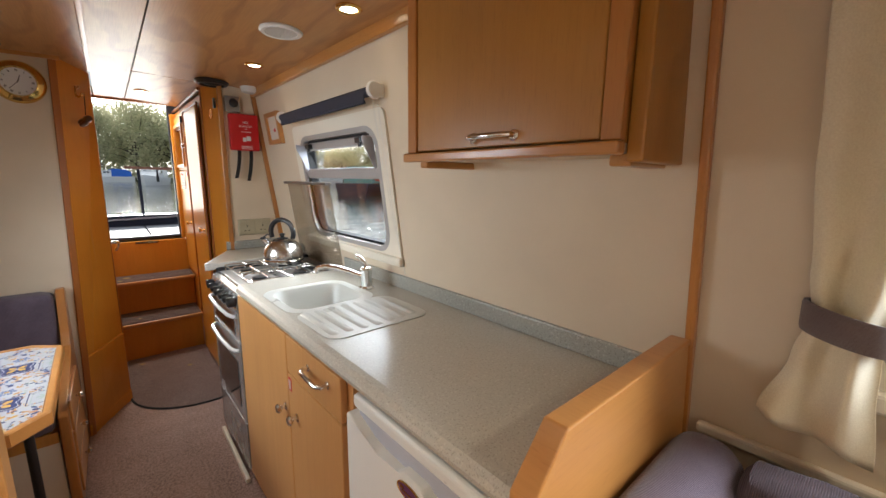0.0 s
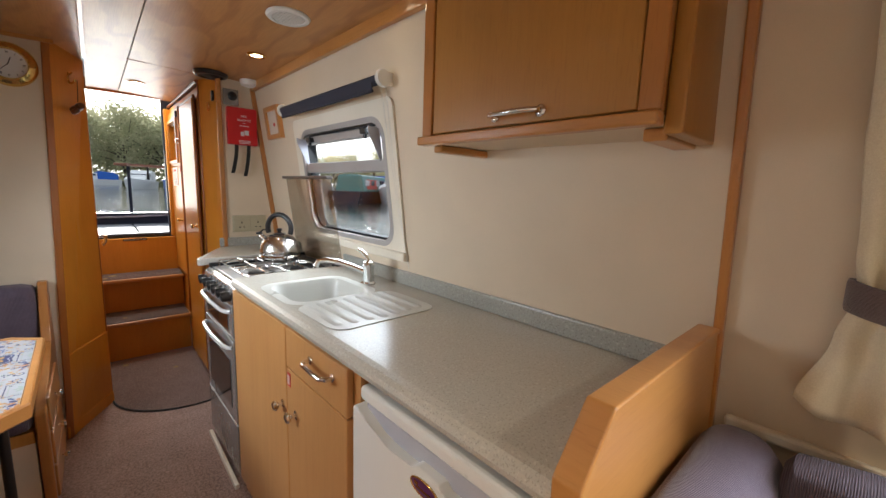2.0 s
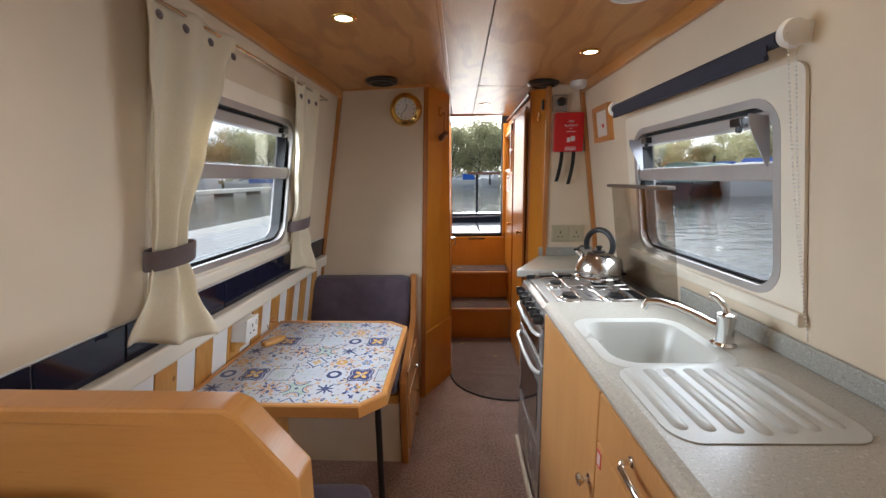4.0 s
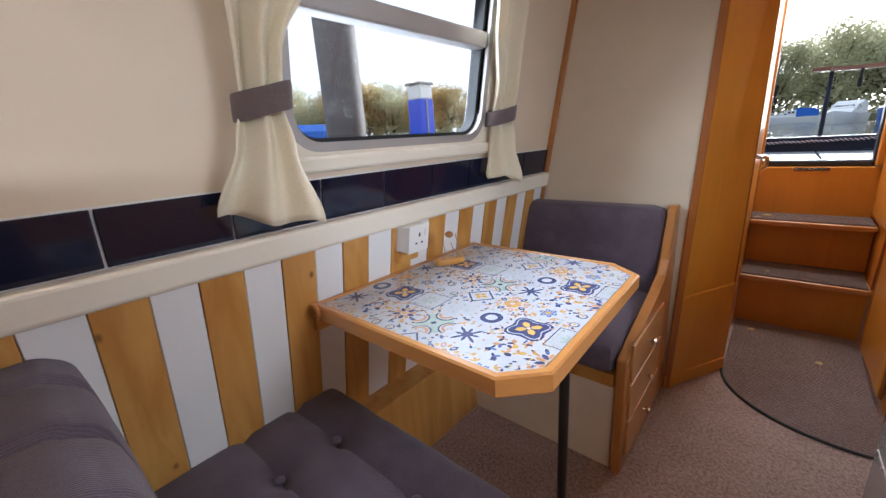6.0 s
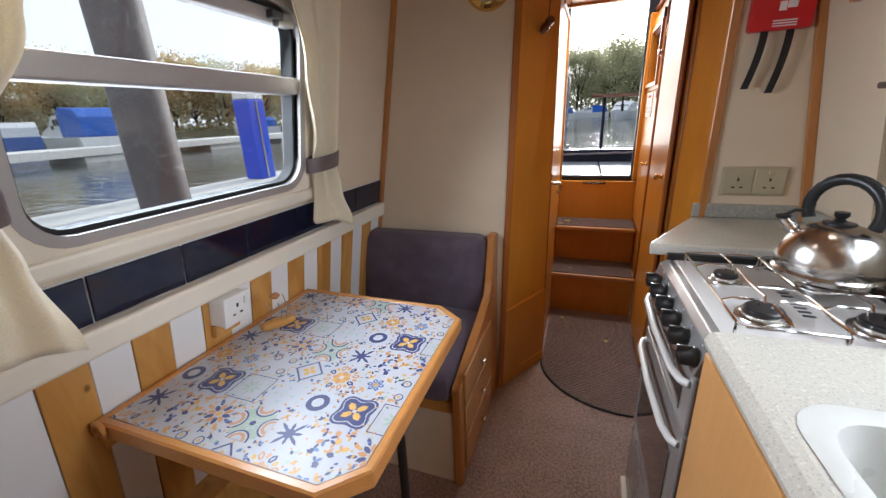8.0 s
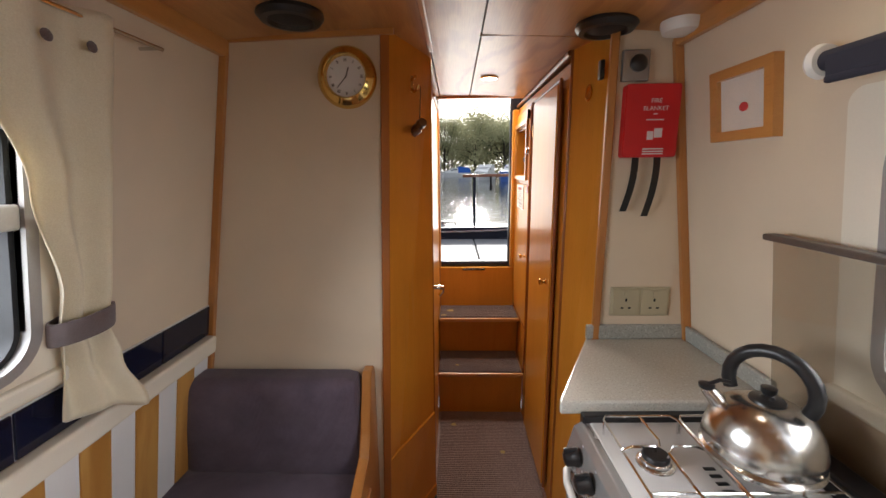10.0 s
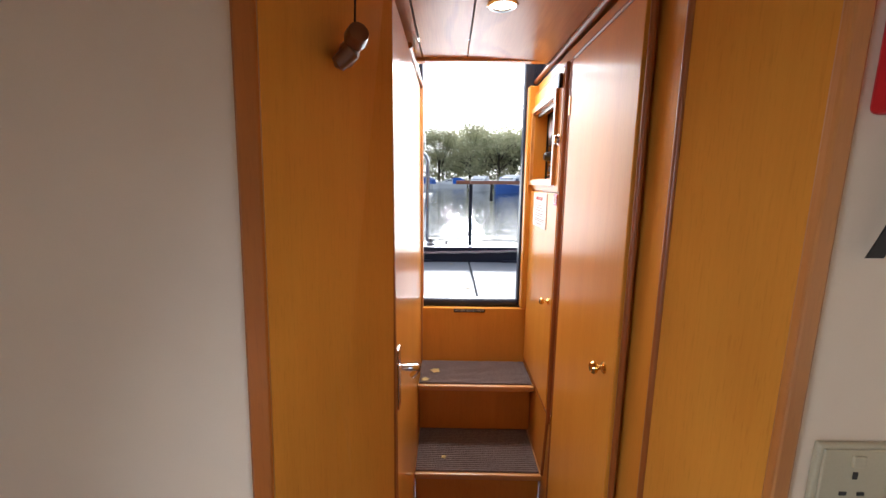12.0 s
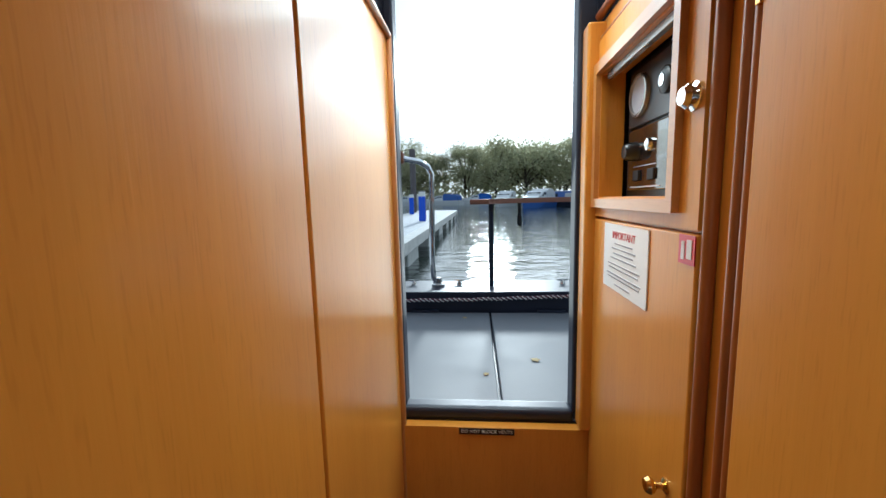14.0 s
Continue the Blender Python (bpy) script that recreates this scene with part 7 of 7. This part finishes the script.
gr = thing("grab_rail", (0.15, 5.35, 0.95), "polished stainless steel grab rail", "rail")
bm = bmesh.new()
tube(bm, [(0.150, 5.365, 0.95), (0.125, 5.365, 1.0), (0.120, 5.36, 1.10), (0.128, 5.35, 1.50), (0.128, 5.345, 1.585), (0.112, 5.33, 1.625), (0.075, 5.30, 1.648), (-0.02, 5.24, 1.665), (-0.16, 5.15, 1.68), (-0.20, 5.10, 1.66), (-0.21, 5.06, 1.55), (-0.21, 5.04, 0.95)], 0.0155, 14)
part("rail_tube", bm, M_CHROME, gr, "", True)
part("rail_foot", lathe(bmesh.new(), [(0.036, 0), (0.036, 0.014), (0.022, 0.020), (0.020, 0.05)], (0.150, 5.365, 0.95), n=18), M_STEEL, gr, "", True)
part("rail_clamp", boxes((-0.07, 5.215, 1.635, 0.0, 5.265, 1.70), bev=0.012), M_DARKBEAD, gr)
sr = thing("stern_rail", (0.6, 5.4, 0.95), "wood topped stern rail on dark steel posts", "rail")
bm = bmesh.new()
out_, in_ = [], []
for i in range(13):
    t = radians(180 - 7 * i)
    out_.append((1.00 + 0.66 * math.cos(t), 5.20 + 0.36 * math.sin(t) + 0.02))
    in_.append((1.00 + 0.56 * math.cos(t), 5.20 + 0.24 * math.sin(t) + 0.02))
prism(bm, out_ + [(1.35, 5.58), (1.35, 5.46)] + list(reversed(in_)), 1.415, 1.442, "z", 0.005, 2)
part("rail_top", bm, veneer("weathered red-brown rail wood", (0.30, 0.13, 0.075), (0.20, 0.08, 0.05), "x", 0.5, 0.1), sr, "red-brown wooden top")
for px, py in ((0.455, 5.37), (1.05, 5.48)):
    part("post", tube(bmesh.new(), [(px, py, 0.945), (px, py, 1.416)], 0.014, 12), M_NAVYSTEEL, sr, "dark steel post", True)
tl = thing("tiller_pin", (0.60, 5.34, 1.3), "short dark tiller handle hanging below the rail", "tiller")
bm = bmesh.new()
tube(bm, [(0.61, 5.36, 1.416), (0.61, 5.36, 1.35)], 0.009, 10)
tube(bm, [(0.61, 5.36, 1.35), (0.61, 5.36, 1.290)], 0.013, 12)
part("tiller_handle", bm, M_BLACK, tl, "", True)
for px in (0.0, 0.27, 0.86):
    cl = solo("deck_cleat", tube(lathe(bmesh.new(), [(0.016, 0), (0.012, 0.015), (0.010, 0.022)], (px, 5.42, 0.949), n=12), [(px - 0.03, 5.42, 0.975), (px, 5.42, 0.970), (px + 0.03, 5.42, 0.975)], 0.006, 8), M_STEEL, "small steel fairlead on the stern", "cleat", group="stern cleats", smooth=True)
hb = thing("hatch_bracket", (0.70, 4.23, 1.75), "bright steel hatch bracket on the doorway", "bracket")
bm = bmesh.new()
tube(bm, [(0.655, 4.262, 1.94), (0.655, 4.268, 1.90), (0.652, 4.266, 1.76), (0.652, 4.262, 1.74)], 0.005, 8)
tube(bm, [(0.655, 4.262, 1.93), (0.70, 4.262, 1.96), (0.73, 4.262, 1.96)], 0.006, 8)
part("bracket_rod", bm, M_CHROME, hb, "", True)

# ---- water, banks ----
bm = bmesh.new()
wx, wy = [-700, -0.72, 1.28, 700], [-700, -2.2, 5.45, 700]
wv = [[bm.verts.new((x, y, WATER)) for y in wy] for x in wx]
for i in range(3):
    for j in range(3):
        if not (i == 1 and j == 1):      # the boat floats in the gap
            bm.faces.new((wv[i][j], wv[i + 1][j], wv[i + 1][j + 1], wv[i][j + 1]))
solo("water", bm, M_WATER, "calm grey harbour water", "water", "structure")
bm = bmesh.new()
rgb = random.Random(11)
N = 90
rad = [66 + 10 * math.sin(3 * 2 * math.pi * i / N + 1.0) + rgb.uniform(-3, 3) + (26 if abs((i / N * 360) % 360 - 90) < 35 else 0) for i in range(N)]
ringsv = []
for k_, (dr_, z) in enumerate(((0, WATER - 0.5), (1.5, 0.9), (30, 1.6), (640, 2.0))):
    ringsv.append([bm.verts.new(((rad[i] + dr_) * math.cos(2 * math.pi * i / N), (rad[i] + dr_) * math.sin(2 * math.pi * i / N), z)) for i in range(N)])
for A, B in zip(ringsv, ringsv[1:]):
    for i in range(N):
        bm.faces.new((A[i], A[(i + 1) % N], B[(i + 1) % N], B[i]))
solo("ground", bm, M_BANK, "grassy harbour bank round the water", "ground", "structure")


# ---- trees ----
def tree(name, height, width, seed, leaves, label):
    rg = random.Random(seed)
    t = thing(name, (0, 0, 0), label, "tree", "trees on the bank")
    bm = bmesh.new()
    tube(bm, [(0, 0, -0.3), (0.05, 0.02, height * 0.25), (0.1, -0.05, height * 0.55), (0.0, 0.1, height * 0.8)], 0.24, 8, r2=0.06)
    blobs = [(0.0, 0.0, height * 0.78, width * 0.42)]
    for i in range(13):
        a = i * 0.9 + rg.uniform(-0.3, 0.3)
        z0 = height * rg.uniform(0.12, 0.4)
        e = Vector((math.cos(a) * width * rg.uniform(0.28, 0.48), math.sin(a) * width * rg.uniform(0.28, 0.48), height * rg.uniform(0.10, 0.90)))
        tube(bm, [(0.05, 0, z0), tuple(Vector((0, 0, z0)).lerp(e, 0.5) + Vector((0, 0, 0.4))), tuple(e)], 0.09, 6, r2=0.03)
        blobs.append((e.x, e.y, e.z, width * rg.uniform(0.17, 0.28)))
    part("trunk", bm, M_BARK, t, "dark bark", True)
    bm = bmesh.new()
    for bx, by, bz, br in blobs:
        for q in range(int(620 * (br / width / 0.3) ** 2)):
            d = Vector((rg.gauss(0, 1), rg.gauss(0, 1), rg.gauss(0, 0.85))).normalized() * br * rg.uniform(0.30, 1.22)
            c = Vector((bx, by, max(0.6, bz + d.z * 0.9))) + Vector((d.x, d.y, 0))
            s = rg.uniform(0.08, 0.19)
            u = Vector((rg.gauss(0, 1), rg.gauss(0, 1), rg.gauss(0, 1))).normalized()
            v = u.orthogonal().normalized()
            vs = [bm.verts.new(c + u * s * x + v * s * y * 0.8) for x, y in ((-1, -0.4), (0.1, -1), (1, 0.2), (-0.2, 1))]
            bm.faces.new(vs)
    tagged(part("crown", bm, leaves, t), kind="stuff")
    return t


TREES = [tree("tree", 10.5, 8.0, 1, M_GREEN, "tall leafy green tree on the far bank"), tree("tree", 8.5, 8.5, 2, M_GREEN, "broad leafy green tree on the far bank"),
         tree("tree", 9.0, 7.0, 3, M_AUTUMN, "tree with yellow haze-paled autumn leaves on the far bank"), tree("tree", 12.0, 6.0, 4, M_GREEN, "slender tall tree on the far bank"),
         tree("tree", 7.0, 7.5, 5, M_AUTUMN, "low tree with orange haze-paled autumn leaves on the far bank")]
rgt = random.Random(21)
used = set()
for i in range(270):
    ang = 360 * i / 270 + rgt.uniform(-1, 1)
    if 235 < ang < 320:
        continue
    r = rad[int(ang / 360 * N) % N] + 4 + (i % 3) * 6 + rgt.uniform(0, 4)
    left_side = 120 < ang < 235
    kind = rgt.choice((0, 1, 3, 0, 1)) if not left_side else rgt.choice((1, 2, 2, 4, 0, 2))
    s = rgt.uniform(0.95, 1.5) * (0.9 if left_side else 0.6 if ang < 72 else 1.0)
    m = Matrix.Translation((r * math.cos(radians(ang)), r * math.sin(radians(ang)), 0.8)) @ Matrix.Rotation(rgt.uniform(0, 6.28), 4, "Z")
    if kind not in used:
        used.add(kind)
        TREES[kind].matrix_basis = m
    else:
        tr = copy_thing(TREES[kind], m)
        tr.scale = (s, s, s)
for k_ in range(5):
    if k_ not in used:
        TREES[k_].matrix_basis = Matrix.Translation((-80, 40 + 8 * k_, 0.8))

# shrubs along the water's edge
rgs = random.Random(8)
bm = bmesh.new()
for q in range(30000):
    a = rgs.uniform(0, 360)
    if 245 < a < 310:
        continue
    hgt = 3.4 + 1.3 * math.sin(a * 0.9) + 0.8 * math.sin(a * 2.7 + 1)
    r = rad[int(a / 360 * N) % N] + 2.5 + rgs.uniform(0, 5)
    c = Vector((r * math.cos(radians(a)), r * math.sin(radians(a)), 0.9 + rgs.random() ** 1.4 * max(1.2, hgt + 1.2)))
    s = rgs.uniform(0.2, 0.46)
    u = Vector((rgs.gauss(0, 1), rgs.gauss(0, 1), rgs.gauss(0, 1))).normalized()
    v = u.orthogonal().normalized()
    bm.faces.new([bm.verts.new(c + u * s * x + v * s * y * 0.8) for x, y in ((-1, -0.4), (0.1, -1), (1, 0.2), (-0.2, 1))])
solo("bank_shrubs", bm, M_GREEN, "low green shrubs along the far bank", "shrubs", "stuff")

# ---- boats ----
def hull_mesh(length, beam, height, sheer=0.3, bow=0.35):
    bm = bmesh.new()
    st = []
    for i in range(13):
        u = i / 12
        w = beam / 2 * (1 - max(0, (u - (1 - bow)) / bow) ** 1.8)
        top = height + sheer * max(0, u - 0.5) ** 2 * 4
        y = (u - 0.5) * length
        st.append([bm.verts.new((sx * w * k, y + (0.25 if z > 0.2 and u > 0.9 else 0), z)) for sx, k, z in ((-1, 0.75, -0.3), (-1, 0.93, height * 0.4), (-1, 1.0, top), (1, 1.0, top), (1, 0.93, height * 0.4), (1, 0.75, -0.3))])
    for A, B in zip(st, st[1:]):
        for k in range(6):
            bm.faces.new((A[k], A[(k + 1) % 6], B[(k + 1) % 6], B[k]))
    bm.faces.new(st[0])
    bm.faces.new(st[-1])
    return bm


def cruiser(x, y, turn, length, hull_mat, canopy_mat, label):
    b = thing("motor_boat", (x, y, WATER), label, "boat", "moored boats")
    m = Matrix.Translation((x, y, WATER)) @ Matrix.Rotation(radians(turn), 4, "Z")
    part("hull", shift(hull_mesh(length, length * 0.34, 0.85), m), hull_mat, b, "", True)
    L = length
    bm = bmesh.new()
    prism(bm, [(-0.10 * L, 0.80), (0.36 * L, 0.95), (0.30 * L, 1.15), (0.14 * L, 1.30), (0.06 * L, 1.75), (-0.10 * L, 1.80)], -0.13 * L, 0.13 * L, "x", 0.04, 2)
    part("cabin", shift(bm, m), M_HULLWHITE, b, "white cabin")
    for k in range(3):
        y0 = -0.07 * L + k * 0.06 * L
        for s in (-1, 1):
            part("cabin_window", shift(boxes((s * 0.131 * L, y0, 1.35 if k < 2 else 1.20, s * 0.128 * L, y0 + 0.045 * L, 1.62 if k < 2 else 1.38), bev=0), m), M_BOATGLASS, b)
    part("windscreen", shift(boxes((-0.10 * L, 0.085 * L, 1.38, 0.10 * L, 0.10 * L, 1.62), bev=0.01), m), M_BOATGLASS, b)
    bm = bmesh.new()
    prism(bm, [(-0.46 * L, 0.85), (-0.10 * L, 0.85), (-0.10 * L, 1.85), (-0.16 * L, 2.05), (-0.36 * L, 1.95), (-0.45 * L, 1.6)], -0.14 * L, 0.14 * L, "x", 0.05, 2)
    part("canopy", shift(bm, m), canopy_mat, b, "canvas canopy")
    part("rail", shift(tube(bmesh.new(), [(-0.12 * L, 0.2 * L, 1.0), (-0.12 * L, 0.2 * L, 1.5), (0, 0.47 * L, 1.6), (0.12 * L, 0.2 * L, 1.5), (0.12 * L, 0.2 * L, 1.0)], 0.02, 6), m), M_STEEL, b)
    return b


def narrowboat(x, y, turn, length, cabin_mat, panel_mat, label):
    b = thing("narrowboat", (x, y, WATER), label, "boat", "moored boats")
    m = Matrix.Translation((x, y, WATER)) @ Matrix.Rotation(radians(turn), 4, "Z")
    part("hull", shift(hull_mesh(length, 2.1, 0.75, 0.25, 0.18), m), M_NAVYSTEEL, b, "black hull", True)
    bm = bmesh.new()
    prism(bm, [(-0.95, 0.7), (0.95, 0.7), (0.80, 1.72), (0.4, 1.80), (-0.4, 1.80), (-0.80, 1.72)], -length * 0.38, length * 0.30, "y", 0.03, 2)
    part("cabin", shift(bm, m), cabin_mat, b)
    part("roof_rail", shift(boxes((-0.85, -length * 0.38, 1.70, -0.78, length * 0.30, 1.76), bev=0.01), m), panel_mat, b)
    part("side_panel", shift(boxes((-0.93, -length * 0.30, 0.88, -0.86, -length * 0.05, 1.52), bev=0.01), m), panel_mat, b)
    part("side_panel", shift(boxes((0.86, -length * 0.30, 0.88, 0.93, -length * 0.05, 1.52), bev=0.01), m), panel_mat, b)
    for k in range(5):
        y0 = -length * 0.34 + k * length * 0.13
        for s in (-1, 1):
            part("cabin_window", shift(boxes((s * 0.93, y0, 1.10, s * 0.86, y0 + 0.75, 1.48), bev=0.02), m), M_BOATGLASS if k % 2 else M_HULLWHITE, b)
    bm = bmesh.new()
    prism(bm, [(-0.85, 0.85), (0.85, 0.85), (0.7, 1.9), (-0.7, 1.9)], length * 0.31, length * 0.42, "y", 0.05, 2)
    part("front_cover", shift(bm, m), M_CANVAS, b, "blue canvas cover")
    part("chimney", shift(lathe(bmesh.new(), [(0.07, 0), (0.07, 0.35), (0.085, 0.36), (0.085, 0.42)], (0.3, length * 0.1, 1.78), n=12), m), M_BLACK, b)
    return b


# berths ahead of the stern
narrowboat(11.0, 50, 38, 14, M_HULLBLUE, M_HULLWHITE, "blue and white narrowboat moored across the basin")
cruiser(7.0, 47, 150, 7, M_HULLBLUE, M_HULLWHITE, "blue motor cruiser with a pale cabin")
cruiser(4.2, 56, 165, 7, M_HULLWHITE, M_HULLWHITE, "white motor cruiser moored across the basin")
for q, (bx, by, tu, ln, hm, cm_) in enumerate(((-6, 74, 70, 8, M_HULLWHITE, M_HULLBLUE), (-13, 76, 95, 7, M_HULLWHITE, M_HULLWHITE), (-20, 70, 80, 8, M_HULLWHITE, M_CANVAS), (0, 80, 100, 7, M_HULLWHITE, M_CANVAS), (20, 74, 85, 9, M_HULLWHITE, M_HULLBLUE), (30, 70, 95, 8, M_HULLWHITE, M_HULLWHITE))):
    cruiser(bx, by, tu, ln, hm, cm_, "white motor cruiser moored by the far bank" if hm is M_HULLWHITE else "blue motor cruiser moored by the far bank")
# beyond the galley window
narrowboat(14.5, 24.5, -50, 8, M_HULLGREEN, M_HULLRED, "red and green narrowboat moored across the water")
narrowboat(18.5, 15.0, -45, 13, M_HULLBLUE, M_HULLWHITE, "blue narrowboat with pale panels across the water")
cruiser(17.0, 23.5, 130, 8, M_HULLWHITE, M_CANVAS, "white motor cruiser with a blue hood")
cruiser(30.0, 3.0, 20, 8, M_HULLBLUE, M_CANVAS, "pale blue motor cruiser seen from the saloon")
cruiser(9.0, 1.2, 15, 7.5, M_HULLWHITE, M_HULLWHITE, "white motor cruiser moored alongside")
# beyond the dinette window
cruiser(-21.5, 13.5, 75, 8.5, M_HULLWHITE, M_CANVAS, "white cruiser with a bright blue canvas hood")
for q, (bx, by, tu, ln, hm, cm_) in enumerate(((-42, 30, 60, 8, M_HULLWHITE, M_HULLBLUE), (-40, 42, 75, 8, M_HULLWHITE, M_CANVAS), (-34, 50, 70, 7, M_HULLWHITE, M_HULLWHITE), (-46, 22, 65, 8, M_HULLBLUE, M_HULLWHITE), (-30, 56, 80, 8, M_HULLWHITE, M_HULLBLUE), (-50, 36, 60, 7, M_HULLWHITE, M_CANVAS))):
    cruiser(bx, by, tu, ln, hm, cm_, "white motor cruiser at the far pontoon" if hm is M_HULLWHITE else "blue motor cruiser at the far pontoon")

# ---- pontoons ----
DECKZ = 0.78
def pedestal(x, y):
    p = thing("power_pedestal", (x, y, DECKZ), "bright blue service pedestal with a white lamp top", "pedestal", "pontoon pedestals")
    part("column", boxes((x - 0.10, y - 0.10, DECKZ, x + 0.10, y + 0.10, DECKZ + 0.76), bev=0.012), M_BLUE, p)
    part("lamp_top", boxes((x - 0.095, y - 0.095, DECKZ + 0.762, x + 0.095, y + 0.095, DECKZ + 0.905), bev=0.01), M_WHITEPL, p, "white lamp housing")
    part("cap", boxes((x - 0.11, y - 0.11, DECKZ + 0.907, x + 0.11, y + 0.11, DECKZ + 0.93), bev=0.006), M_SILVER, p)
    part("cable_strip", boxes((x + 0.1005, y - 0.02, DECKZ + 0.01, x + 0.110, y + 0.0, DECKZ + 0.75), bev=0.003), M_SILVER, p)
    return p


pedestal(-2.84, 4.45)
pedestal(-1.30, 15.2)
pedestal(-2.6, 21.0)
for px, py, h in ((-2.42, 3.12, 4.2), (-2.9, 23.5, 4.0)):
    bm = bmesh.new()
    lathe(bm, [(0.155, -1.0), (0.155, h), (0.14, h + 0.02), (0, h + 0.05)], (px, py, 0), n=24)
    solo("mooring_pile", bm, M_PILE, "dark rusty steel mooring pile", "pile", group="mooring piles", smooth=True)

pontoon = thing("pontoon", (-1.8, 6, WATER), "floating pontoon with grey boards and pale concrete edges", "pontoon", "", "structure")
part("kerb", boxes((-0.98, -14, 0.56, -0.74, 26, DECKZ), bev=0.015), M_CONCRETE, pontoon, "pale concrete edge")
part("kerb", boxes((-3.10, -14, 0.56, -2.62, 26, DECKZ), bev=0.015), M_CONCRETE, pontoon, "pale concrete edge")
part("kerb", boxes((-2.62, 25.7, 0.56, -0.98, 26, DECKZ), bev=0.015), M_CONCRETE, pontoon, "pale concrete edge")
part("bearer", boxes((-2.62, -14, 0.60, -0.98, 25.7, 0.72), bev=0), M_PILE, pontoon)
for i in range(14):
    part("float", boxes((-3.0, -13.4 + i * 2.9, -0.2, -0.82, -12.2 + i * 2.9, 0.56), bev=0.03), M_CONCRETE, pontoon, "pale concrete float")
far = thing("pontoon", (-17.5, 14, WATER), "far pontoon with a pale concrete deck", "pontoon", "", "structure")
part("far_deck", shift(boxes((-1.0, -34, 0.50, 1.0, 34, DECKZ), bev=0.02), Matrix.Translation((-17.5, 14, 0)) @ Matrix.Rotation(radians(6), 4, "Z")), M_CONCRETE, far)
for i in range(12):
    part("float", shift(boxes((-0.9, -32 + i * 5.6, -0.2, 0.9, -29.6 + i * 5.6, 0.50), bev=0.03), Matrix.Translation((-17.5, 14, 0)) @ Matrix.Rotation(radians(6), 4, "Z")), M_CONCRETE, far)

# decking boards, lengthways, each a piece
me = wrap(boxes((-0.066, -1.93, -0.03, 0.066, 1.93, 0.0), bev=0.006, seg=1), "decking_board", M_BOARD)
for i in range(12):
    for j in range(10):
        ob = new("decking_board", me)
        ob.parent = pontoon
        ob.matrix_parent_inverse = Matrix.Translation(pontoon.location).inverted()
        ob.location = (-1.052 - i * 0.1365, -12.0 + j * 3.9 + (1.95 if i % 2 else 0), DECKZ - 0.004)
